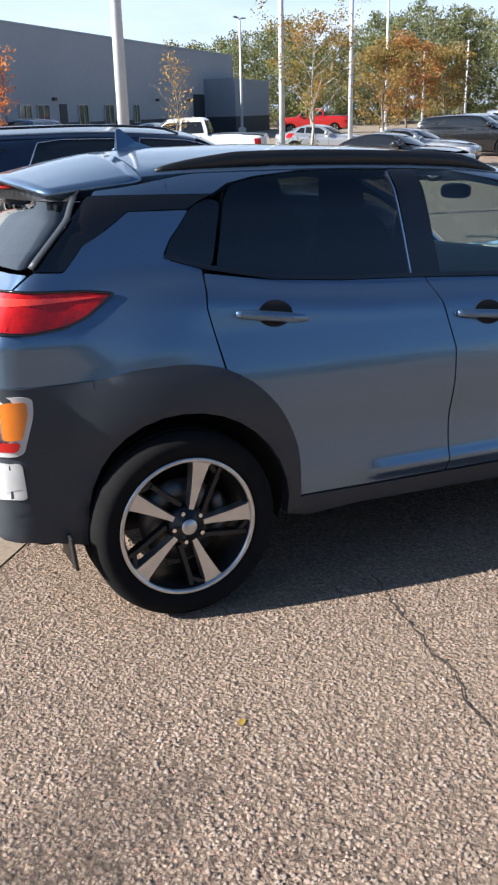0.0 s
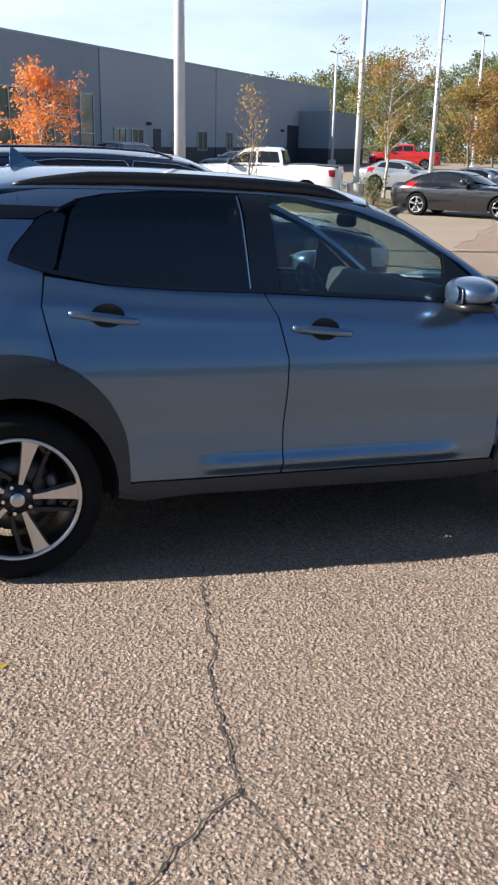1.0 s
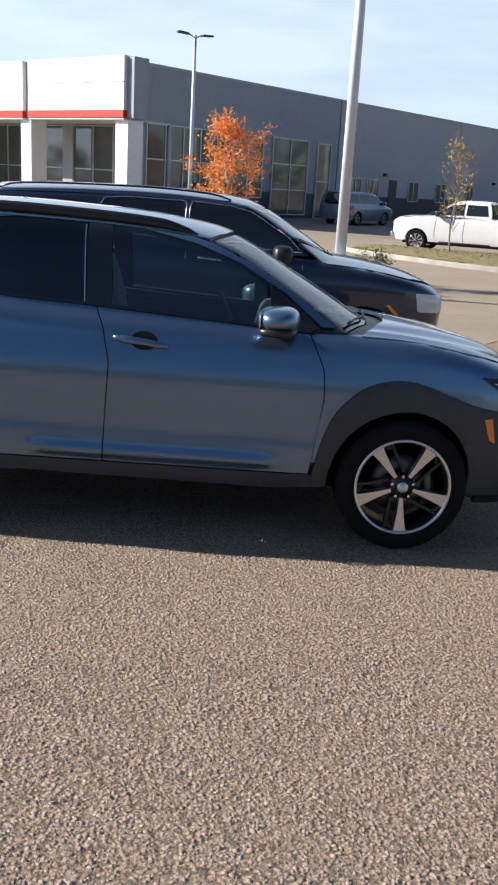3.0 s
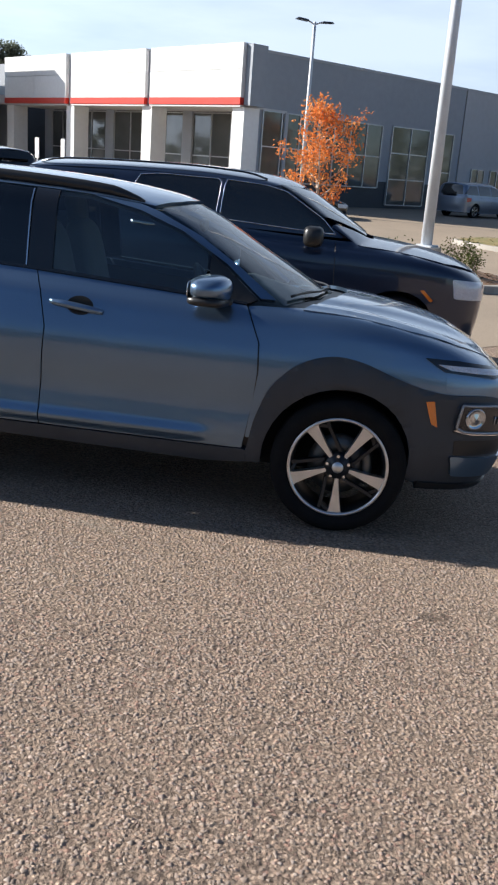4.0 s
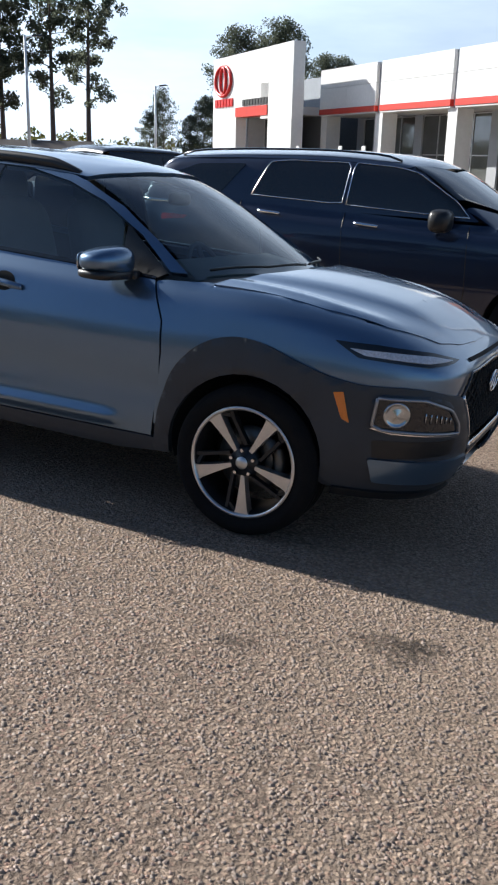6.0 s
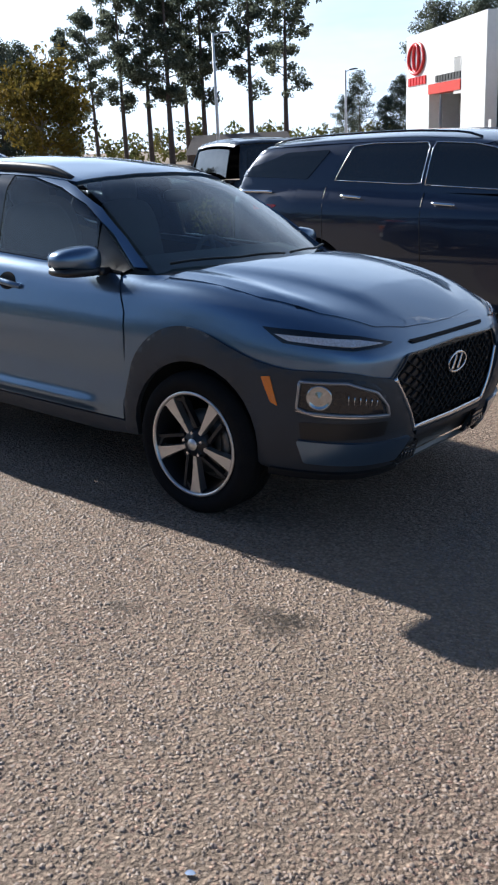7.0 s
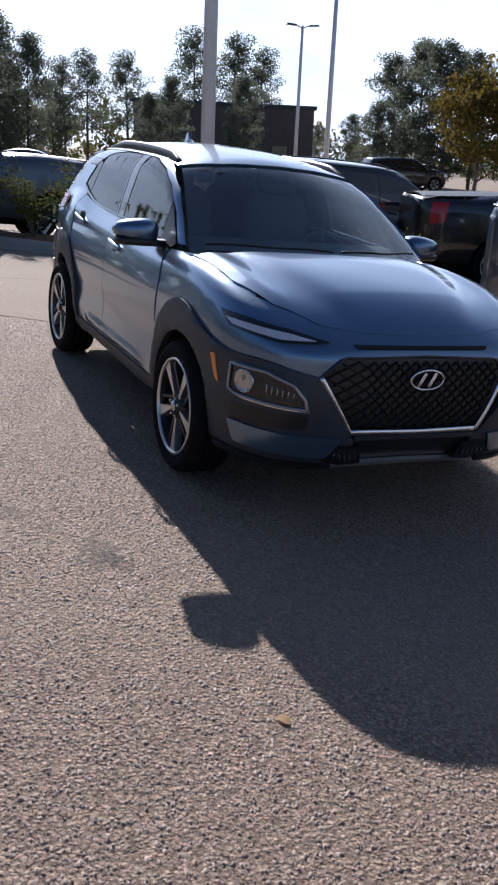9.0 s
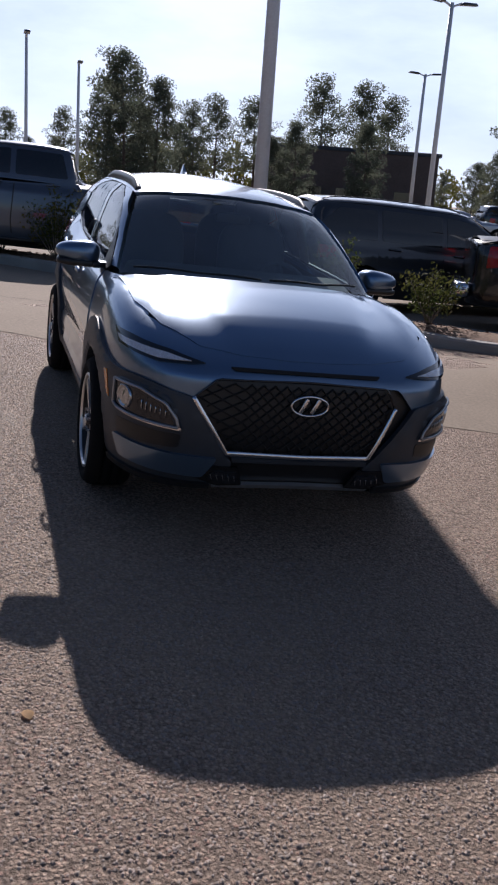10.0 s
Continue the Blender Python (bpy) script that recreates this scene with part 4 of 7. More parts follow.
    both("window_trim", [(-0.03, 1.228), (0.16, 1.181), (0.38, 1.139), (0.65, 1.119), (1.07, 1.106), (1.65, 1.078), (2.07, 1.056), (2.07, 1.066), (1.65, 1.095), (1.07, 1.121), (0.65, 1.134), (0.38, 1.154), (0.16, 1.198), (-0.02, 1.242)],
         GLOSS, off=0.004, step=0.05, depth=0.012, r=0.003)
    both("rear_pillar_trim", [(-0.37, 1.21), (-0.31, 1.205), (-0.28, 1.284), (-0.167, 1.382), (0.104, 1.384), (0.19, 1.42), (0.215, 1.428), (0.0, 1.431), (-0.31, 1.432), (-0.325, 1.36)], GLOSS, off=-0.003, step=0.05, depth=0.02, r=0.006)
    panel("rear_glass", S, [(-0.385, 1.215), (-0.335, 1.36), (-0.36, 1.455), (2 * tail + 0.36, 1.455), (2 * tail + 0.335, 1.36), (2 * tail + 0.385, 1.215)], PRIVACY, car, off=-0.004, step=0.07, depth=0.004, r=0.03)
    panel("windscreen", S, [(1.575, -0.57), (1.66, -0.35), (1.702, -0.12), (1.702, 0.12), (1.66, 0.35), (1.575, 0.57), (2.258, 0.742), (2.41, 0.4), (2.47, 0.1), (2.47, -0.1), (2.41, -0.4), (2.258, -0.742)], SCREEN, car, how="down", off=-0.012, step=0.07, depth=0.004)

    panel("headliner", S, [(-0.30, -0.52), (1.50, -0.53), (1.60, 0), (1.50, 0.53), (-0.30, 0.52)], HEADLINER, car, how="down", off=-0.045, step=0.2, depth=0.004, r=0.02)
    panel("rear_header", S, [(-0.34, 1.415), (-0.35, 1.466), (2 * tail + 0.35, 1.466), (2 * tail + 0.34, 1.415)], BLACK, body, off=0.002, step=0.07, depth=0.004)
    # lamps and nose
    both("daytime_lamp", [(2.865, 0.908), (2.92, 0.848), (2.97, 0.842), (3.08, 0.826), (3.17, 0.834), (3.208, 0.842), (3.11, 0.877), (2.97, 0.902)], GLOSS, car, off=0.004, step=0.03, depth=0.012, r=0.006)
    both("light_strip", [(2.90, 0.882), (2.935, 0.858), (2.98, 0.853), (3.08, 0.838), (3.17, 0.842), (3.10, 0.862), (2.99, 0.876)], WHITELENS, car, off=0.009, step=0.03, depth=0.006, r=0.004)
    both("lamp_housing", [(2.955, 0.715), (2.95, 0.565), (2.985, 0.545), (3.17, 0.54), (3.155, 0.64), (3.125, 0.70), (3.05, 0.725)], CLAD, car, off=0.032, soft=0.012, step=0.025, depth=0.03, r=0.025)
    both("lamp_glass", [(2.968, 0.70), (2.966, 0.582), (3.005, 0.575), (3.148, 0.568), (3.128, 0.652), (3.05, 0.70)], LAMPGREY, car, off=0.034, step=0.03, depth=0.01, r=0.012, label="smoked glossy headlamp lens")
    both("lamp_edge", [(2.958, 0.575), (3.0, 0.558), (3.165, 0.548), (3.163, 0.562), (3.0, 0.572), (2.972, 0.585)], CHROME, car, off=0.036, step=0.03, depth=0.01, r=0.003)
    both("lower_intake", [(2.965, 0.525), (3.165, 0.53), (3.16, 0.465), (2.972, 0.448)], BLACK, body, off=0.024, step=0.04, depth=0.01, r=0.012)
    both("bumper_blade", [(2.962, 0.448), (3.258, 0.434), (3.225, 0.335), (2.985, 0.348)], BODY, body, off=0.036, step=0.03, depth=0.02, r=0.012)
    both("bumper_lip", [(2.90, 0.279), (3.25, 0.279), (3.25, 0.300), (2.90, 0.306)], BLACK, body, off=0.036, step=0.03, depth=0.03, r=0.004)
    both("side_marker", [(2.868, 0.706), (2.892, 0.712), (2.914, 0.585), (2.895, 0.60)], AMBER, car, off=0.026, step=0.03, depth=0.012, r=0.004, label="amber side marker")
    both("fog_lamp", [(3.20, 0.33), (3.245, 0.395), (3.322, 0.388), (3.36, 0.295), (3.27, 0.288)], GLOSS, car, off=0.026, step=0.03, depth=0.015, r=0.01)
    both("fog_lens", [(3.235, 0.335), (3.255, 0.372), (3.315, 0.366), (3.33, 0.315), (3.28, 0.308)], LAMPGREY, car, off=0.031, step=0.02, depth=0.008, r=0.008)
    both("tail_lamp", [(-0.195, 1.127), (-0.26, 1.137), (-0.40, 1.145), (-0.62, 1.135), (-0.62, 1.04), (-0.39, 1.033), (-0.34, 1.028), (-0.29, 1.04), (-0.25, 1.068)], REDLENS, car, off=0.010, soft=0.02, step=0.03, depth=0.02, r=0.008)
    both("tail_light_bar", [(-0.225, 1.120), (-0.39, 1.128), (-0.60, 1.120), (-0.60, 1.098), (-0.39, 1.104)], REDSTRIP, car, off=0.013, step=0.03, depth=0.008, r=0.004)
    for sgn in (1, -1):
        p, n = skin_line(S, [(-0.190, 1.130), (-0.26, 1.141), (-0.40, 1.149), (-0.60, 1.140), (-0.61, 1.036), (-0.39, 1.029), (-0.34, 1.024), (-0.29, 1.036), (-0.25, 1.064), (-0.190, 1.130)], off=0.006, n=60)
        part("tail_lamp_edge", ribbon(bmesh.new(), p * (1, sgn, 1), n * (1, sgn, 1), 0.010, 0.006), GLOSS, car)
    both("rear_reflector_housing", [(-0.345, 0.838), (-0.345, 0.775), (-0.362, 0.645), (-0.60, 0.65), (-0.60, 0.845)], SKID, car, off=0.025, step=0.04, depth=0.02, r=0.02)
    both("rear_indicator", [(-0.353, 0.822), (-0.353, 0.775), (-0.362, 0.70), (-0.388, 0.70), (-0.388, 0.822)], AMBER, car, off=0.030, step=0.03, depth=0.008, r=0.010)
    both("rear_reflector", [(-0.364, 0.692), (-0.369, 0.662), (-0.585, 0.664), (-0.585, 0.828), (-0.395, 0.828), (-0.395, 0.692)], REDLENS, car, off=0.030, step=0.03, depth=0.008, r=0.010)
    both("rear_skid", [(-0.365, 0.62), (-0.362, 0.50), (-0.60, 0.51), (-0.60, 0.64)], SKID, body, off=0.026, step=0.04, depth=0.015, r=0.01)
    panel("grille", S, [(3.188, 0.695), (3.240, 0.782), (3.5, 0.79), (2 * mid - 3.5, 0.79), (2 * mid - 3.240, 0.782), (2 * mid - 3.188, 0.695), (2 * mid - 3.285, 0.447), (3.285, 0.447)], BLACK, car, off=-0.012, step=0.05, depth=0.01, r=0.02)
    panel("nose_slit", S, [(mid - 0.33, 0.824), (mid + 0.33, 0.824), (mid + 0.345, 0.838), (mid - 0.345, 0.838)], WELL, body, off=0.003, depth=0.004, step=0.04, r=0.005)
    # mesh of the grille
    bm = bmesh.new()
    inside = lambda s, z: 0.455 < z < 0.782 and abs(s - mid) < 0.335 + (z - 0.447) * 0.33 and abs(s - mid) < 0.37 + (0.79 - z) * 0.8  # noqa: E731
    for lean in (1, -1):
        for i in range(-18, 19):
            run = [(mid + i * 0.055 + lean * (z - 0.62) * 1.1, z) for z in np.linspace(0.45, 0.785, 28)]
            run = [q for q in run if inside(*q)]
            if len(run) > 3:
                p, n = skin_line(S, run, off=-0.010, n=12)
                ribbon(bm, p, n, 0.008, 0.010)
    part("grille_mesh", bm, WELL, car)
    for line, w in (([(3.184, 0.70), (3.282, 0.447)], 0.024), ([(3.278, 0.45), (mid, 0.443), (2 * mid - 3.278, 0.45)], 0.032), ([(2 * mid - 3.184, 0.70), (2 * mid - 3.282, 0.447)], 0.024)):
        p, n = skin_line(S, line, off=0.006, n=24)
        part("grille_bar", ribbon(bmesh.new(), p, n, w, 0.014), CHROME, car, "bright chrome grille surround")
    p, n = skin_line(S, [(3.186, 0.70), (3.238, 0.787), (mid, 0.797), (2 * mid - 3.238, 0.787), (2 * mid - 3.186, 0.70)], off=0.004, n=40)
    part("grille_top_bar", ribbon(bmesh.new(), p, n, 0.010, 0.008), GLOSS, car)
    both("intake", [(3.30, 0.405), (mid, 0.408, 0.0005), (mid, 0.300, 0.0005), (3.335, 0.297)], BLACK, body, off=-0.004, step=0.05, depth=0.01, r=0.01)
    both("chin", [(3.295, 0.437), (mid, 0.430, 0.0005), (mid, 0.412, 0.0005), (3.30, 0.412)], CLAD, body, off=0.020, step=0.05, depth=0.02, r=0.003)
    both("skid_lip", [(3.26, 0.287), (3.37, 0.292), (mid, 0.296, 0.0005), (mid, 0.278, 0.0005), (3.26, 0.272)], SILVER, body, off=0.020, step=0.05, depth=0.02, r=0.003)
    # oval badge, kept plain
    bp, bn, _ = S.wrap([mid], [0.692])
    badge = new("badge")
    badge.parent = car
    badge.matrix_basis = Matrix.Translation(bp[0] + np.array([0.012, 0, 0])) @ pose(0, 0, 0, 0, 4, 0)
    bm = bmesh.new()
    for i in range(40):
        a, b = 2 * math.pi * i / 40, 2 * math.pi * (i + 1) / 40
        tube(bm, (0, 0.088 * math.cos(a), 0.046 * math.sin(a)), (0, 0.088 * math.cos(b), 0.046 * math.sin(b)), 0.006, sides=8, caps=False)
    part("ring", bm, CHROME, badge)
    bm = bmesh.new()
    box(bm, (0.008, 0.018, 0.076), (0, -0.028, 0), (-24, 0, 0), bevel=0.003)
    box(bm, (0.008, 0.018, 0.076), (0, 0.028, 0), (-24, 0, 0), bevel=0.003)
    part("emblem", bm, CHROME, badge)

    for sgn in (1, -1):
        p, n = skin_line(S, [(2.966, 0.704), (2.962, 0.590), (2.985, 0.572), (3.158, 0.560), (3.152, 0.60), (3.125, 0.660), (3.06, 0.703), (2.966, 0.704)], off=0.036, n=48)
        part("lamp_rim", ribbon(bmesh.new(), p * (1, sgn, 1), n * (1, sgn, 1), 0.014, 0.010), LAMPRIM, car, "silver headlamp surround")
        bm = bmesh.new()
        box(bm, (0.012, 0.18, 0.12), (-0.395, sgn * 0.78, 0.30), (0, -6, 0), bevel=0.004)
        part("mud_flap", bm, BLACK, car)
    # projector and ribs in the headlamps
    for sgn in (1, -1):
        for s, z, r in ((3.008, 0.640, 0.054),):
            p, n, _ = S.wrap([s], [z])
            p, n = p[0] * (1, sgn, 1), n[0] * (1, sgn, 1)
            m = Matrix.Translation(p + n * 0.034) @ Vector(n).to_track_quat("Z", "Y").to_matrix().to_4x4()
            bm = lathe(bmesh.new(), [(-0.01, r), (0.006, r), (0.007, r * 0.86), (0.001, r * 0.78), (0.004, r * 0.5), (0.010, 0.001)], 32, axis="Z")
            part("projector", bm, REFLECT, car, matrix=m)
        for i in range(6):
            p, n, _ = S.wrap([3.066 + i * 0.012], [0.632 - i * 0.003])
            p, n = p[0] * (1, sgn, 1), n[0] * (1, sgn, 1)
            m = Matrix.Translation(p + n * 0.037) @ Vector(n).to_track_quat("Z", "Y").to_matrix().to_4x4()
            part("lamp_rib", box(bmesh.new(), (0.005, 0.040 - 0.003 * i, 0.006), bevel=0.001, seg=1), REFLECT, car, matrix=m)

        for i in range(5):
            p, n, _ = S.wrap([3.250 + i * 0.016], [0.342 - i * 0.002])
            p, n = p[0] * (1, sgn, 1), n[0] * (1, sgn, 1)
            m = Matrix.Translation(p + n * 0.034) @ Vector(n).to_track_quat("Z", "Y").to_matrix().to_4x4()
            part("fog_rib", box(bmesh.new(), (0.004, 0.034, 0.005), (0, 0, 0), (0, 0, 18), bevel=0.001, seg=1), CHROME, car, matrix=m)

    # mirrors, rails, fin, wipers
    for sgn in (1, -1):
        mir = new("side_mirror")
        mir.parent = car
        mir.matrix_basis = Matrix.Diagonal((1, sgn, 1, 1))
        shell_shape = lambda p: Vector((p.x * (1 - 0.5 * max(0, -p.y) / 0.13 * 0.4), p.y, p.z * (1 + 0.25 * p.y / 0.13)))  # noqa: E731
        bm = superblob(bmesh.new(), (0.205, 0.25, 0.125), (1.90, -0.925, 1.122), (0, -4, -8), e=0.74, nu=32, nv=18, shape=shell_shape)
        cap = part("mirror_cap", bm, BODY, mir)
        bm = superblob(bmesh.new(), (0.185, 0.245, 0.05), (1.90, -0.92, 1.068), (0, 0, -8), e=0.6)
        part("mirror_base", bm, BLACK, mir)
        bm = bmesh.new()
        box(bm, (0.09, 0.13, 0.035), (1.945, -0.80, 1.065), (0, 0, 20), bevel=0.012)
        part("mirror_arm", bm, BLACK, mir)
        bm = superblob(bmesh.new(), (0.012, 0.17, 0.085), (1.818, -0.925, 1.115), (0, 0, -8), e=0.5)
        part("mirror_glass", bm, REFLECT, mir)
        x = np.linspace(0.05, 1.49, 44)
        p, _, _ = S.down(x, np.full(44, -0.545))
        lift = 0.040 * np.clip(np.minimum((x - 0.05) / 0.30, (1.49 - x) / 0.16), 0, 1) ** 0.7
        bm = bmesh.new()
        loops = [[bm.verts.new((q[0], sgn * (-0.545 + dy), q[2] + dz)) for dy, dz in ((-0.022, -0.010), (-0.016, 0.6 * h), (-0.006, h), (0.008, h), (0.018, 0.6 * h), (0.022, -0.010))] for q, h in zip(p, lift)]
        for a, b in zip(loops, loops[1:]):
            for i in range(6):
                bm.faces.new((a[i], a[(i + 1) % 6], b[(i + 1) % 6], b[i]))
        bm.faces.new(loops[0])
        bm.faces.new(loops[-1][::-1])
        bmesh.ops.recalc_face_normals(bm, faces=bm.faces[:])
        part("roof_rail", bm, BLACK, car, "dark raised roof rail")
    bm = bmesh.new()
    q, _, _ = S.down([0.10], [0.0])
    zf = q[0][2]
    outline = [(0.08, -0.01), (0.085, 0.075), (0.10, 0.078), (0.16, 0.03), (0.27, -0.005)]
    loops = [[bm.verts.new((x, sy * w, zf + z)) for x, z in outline] for sy, w in ((-1, 0.022), (1, 0.022))]
    for lp in loops:
        for v, k in zip(lp, (1, 0.12, 0.1, 0.6, 0.4)):
            v.co.y *= k
    for i in range(4):
        bm.faces.new((loops[0][i], loops[0][i + 1], loops[1][i + 1], loops[1][i]))
    bm.faces.new(loops[0][::-1])
    bm.faces.new(loops[1])
    bmesh.ops.recalc_face_normals(bm, faces=bm.faces[:])
    fin = part("roof_fin", bm, BODY, car, smooth=False)
    part("fin_base", superblob(bmesh.new(), (0.21, 0.050, 0.014), (0.17, 0, zf), (0, 1, 0), e=0.8), BODY, fin)
    for run in ([(2.268, -0.66), (2.405, -0.32), (2.455, 0.0)], [(2.452, 0.05), (2.395, 0.36), (2.275, 0.62)]):
        p, n = skin_line(S, run, how="down", off=0.006, n=14)
        part("wiper", ribbon(bmesh.new(), p, n, 0.011, 0.010), BLACK, car)

    # underside, wheel wells and cabin
    bm = bmesh.new()
    box(bm, (3.7, 1.2, 0.30), (1.37, 0, 0.37), bevel=0.05)
    part("underbody", bm, WELL, car)
    for cx in (0.0, 2.6):
        for sgn in (1, -1):
            bm = bmesh.new()
            pts = [(cx + 0.395 * math.cos(radians(a)), 0.334 + 0.40 * math.sin(radians(a))) for a in range(-10, 191, 8)]
            loops = [[bm.verts.new((cx + (x - cx) * (1 + k * min(1, max(0, (z - 0.40) / 0.2))), sgn * y, 0.334 + (z - 0.334) * (1 + k * min(1, max(0, (z - 0.40) / 0.2))))) for x, z in pts] for y, k in ((-0.85, 0.08), (-0.80, 0.02), (-0.55, 0.0))]
            # tucked in where the skin curves away
            at = np.array([v.co[:] for v in loops[0]]) * (1, 0, 1)
            hit, _, _ = S.cast(at + (0, -1.6, 0), np.tile([0.0, 1.0, 0.0], (len(at), 1)), 1.6)
            for v, w, y in zip(loops[0], loops[1], hit[:, 1]):
                room = max(0.56, min(0.85, abs(y) - 0.035))
                v.co.y, w.co.y = -sgn * room, -sgn * min(0.80, room - 0.01)
            for a, b in zip(loops, loops[1:]):
                for i in range(len(pts) - 1):
                    bm.faces.new((a[i], a[i + 1], b[i + 1], b[i]))
            bm.faces.new(loops[2])
            part("wheel_well", bm, WELL, body)
    bm = bmesh.new()
    box(bm, (1.7, 1.40, 0.06), (1.30, 0, 0.60))
    part("cabin_floor", bm, INTERIOR, car)
    bm = bmesh.new()
    box(bm, (0.42, 1.34, 0.24), (2.10, 0, 0.97), (0, 12, 0), bevel=0.06)
    part("dashboard", bm, INTERIOR, car)
    for x, ys in ((1.05, (-0.36, 0.36)), (0.25, (-0.38, 0.38))):
        for y in ys:
            seat = new("seat")
            seat.parent = car
            seat.matrix_basis = pose(x, y, 0.62)
            part("cushion", superblob(bmesh.new(), (0.52, 0.50, 0.18), (0.22, 0, 0.12), e=0.5), INTERIOR, seat)
            part("backrest", superblob(bmesh.new(), (0.16, 0.48, 0.62), (-0.06, 0, 0.42), (0, -14, 0), e=0.55), INTERIOR, seat)
            part("headrest", superblob(bmesh.new(), (0.10, 0.26, 0.18), (-0.16, 0, 0.78 if x > 0.5 else 0.70), (0, -10, 0), e=0.6), INTERIOR, seat)
    bm = bmesh.new()
    c, tilt = Vector((1.72, 0.36, 0.98)), pose(0, 0, 0, 0, 65, 0)
    for i in range(28):
        a, b = 2 * math.pi * i / 28, 2 * math.pi * (i + 1) / 28
        tube(bm, c + tilt @ Vector((0.18 * math.cos(a), 0.18 * math.sin(a), 0)), c + tilt @ Vector((0.18 * math.cos(b), 0.18 * math.sin(b), 0)), 0.015, sides=8, caps=False)
    for a in (0, math.pi, -math.pi / 2):
        tube(bm, c, c + tilt @ Vector((0.175 * math.sin(a), 0.175 * math.cos(a), 0)), 0.016, sides=8)
    part("steering_wheel", bm, INTERIOR, car)
    part("rear_view_mirror", superblob(bmesh.new(), (0.03, 0.22, 0.07), (1.72, 0.0, 1.39), e=0.6), BLACK, car)
    for x, y, z in ((0.0, 0, 0), (2.6, 0, 0)):
        for sgn in (-1, 1):
            wheel(car, x, sgn * 0.888, 0.334, 0.334, 0.2435, radians(4 if x == 0 else -15) if sgn < 0 else 0.4)
    return car


build_crossover()

# ---- other cars ----
DARKGLASS = material("dark_window_glass", (0.012, 0.014, 0.016), 0.06, coat=0.6)


def plain_car(name, label, shell, colour, wb, tyre, m, glass, half, roof_rails=False, kind="car", chrome=False, group="", lamp=None, bed=None, fine=False, rim=None, trim=None, spokes=5):
    """A parked car from its skin: painted sides and lids, dark glass, lamps and wheels. glass: side windows as outlines; half: half width at the wheels."""
    car = empty(name, m, label, kind, group)
    step = 0.06 if fine else 0.12
    mid = shell.front_c + math.pi / 2 * shell.fan_r + shell.fan_y
    tail = shell.rear_c - math.pi / 2 * shell.fan_r - shell.fan_y
    fl = lambda x: shell.unwrap(x, -half, 0)  # noqa: E731
    arch = tyre + 0.055
    over = lambda cx, a0, a1: [(fl(x), z, k) for x, z, k in arc(cx, tyre, arch, a0, a1, 12)]  # noqa: E731
    xs = np.linspace(shell.front_c, shell.rear_c, 12)
    belt = [(fl(x), float(shell.deck(x)) - 0.02) for x in xs]
    lo = shell.base + 0.04
    front_top, rear_top = float(shell.deck(shell.nose(0.8) - 0.12)) - 0.06, float(shell.deck(shell.tail(0.9) + 0.05)) - 0.04
    outline = [(arch, lo), (wb - arch, lo)] + over(wb, 172, 8) + [(fl(wb + arch + 0.03), lo), (mid, lo, 0.001), (mid, front_top, 0.001), ((mid + fl(wb)) / 2 + 0.1, front_top + 0.02)] + belt
    outline += [((tail + shell.rear_c) / 2, rear_top), (tail, rear_top, 0.001), (tail, lo + 0.05, 0.001), (fl(-arch - 0.03), lo + 0.03)] + over(0, 172, 8)
    body = new("body")
    body.parent = car
    for side in (False, True):
        panel("side_panel", shell, outline, colour, body, r=0.01, step=step, depth=0.03, mirror=side)
        zs = np.linspace(float(shell.deck(1.0)) - 0.03, float(shell.roof(1.0)) - 0.10, 5)
        rear_edge = [(float(shell.back(z)) + shell.back_bow * float(shell.cabin(z)) ** 2 + 0.05, z) for z in zs]
        front_edge = [(float(shell.screen(z)) - shell.bow * float(shell.cabin(z)) ** 2 - 0.03, z) for z in zs[::-1]]
        top = [(x, float(shell.roof(x)) - 0.055) for x in np.linspace(rear_edge[-1][0] + 0.1, front_edge[0][0] - 0.1, 6)]
        panel("cabin_side", shell, rear_edge + top + front_edge, colour, body, r=0.03, step=step, depth=0.03, off=-0.003, mirror=side)
        for i, poly in enumerate(glass):
            panel("side_window", shell, poly, DARKGLASS, body, r=0.04, step=step, depth=0.006, off=0.004, mirror=side)
            if chrome and i > 0:
                p, n = skin_line(shell, poly + [poly[0]], off=0.006, n=30)
                if side:
                    p, n = p * (1, -1, 1), n * (1, -1, 1)
                part("window_trim", ribbon(bmesh.new(), p, n, 0.009, 0.006), CHROME, body)
    zt = float(shell.roof(1.0)) - 0.09
    xb, xf = float(shell.back(zt)), float(shell.screen(zt))
    wide = float(shell.cabin(zt)) - 0.02
    panel("roof", shell, [(xb, -wide * 0.9), (xb + 0.15, -wide), (xf - 0.25, -wide), (xf - 0.02, -wide * 0.5), (xf + 0.02, 0), (xf - 0.02, wide * 0.5), (xf - 0.25, wide), (xb + 0.15, wide), (xb, wide * 0.9)], colour, body, how="down", step=step, r=0.02)
    zb = float(shell.deck(2.0)) + 0.0
    xw = float(shell.screen(zb))
    wl_ = float(shell.cabin(zb)) - 0.06
    panel("windscreen", shell, [(xf - 0.22, -wide * 0.95), (xf + 0.06, -wide * 0.4), (xf + 0.06, wide * 0.4), (xf - 0.22, wide * 0.95), (xw - 0.5, wl_), (xw - 0.06, wl_ * 0.4), (xw - 0.06, -wl_ * 0.4), (xw - 0.5, -wl_)], DARKGLASS, body, how="down", step=step, off=0.004, depth=0.006)
    zr = (float(shell.deck(shell.tail(1.0) + 0.3)) + zt) / 2
    hb, ht = float(shell.deck(xb)) + 0.06, zt - 0.06
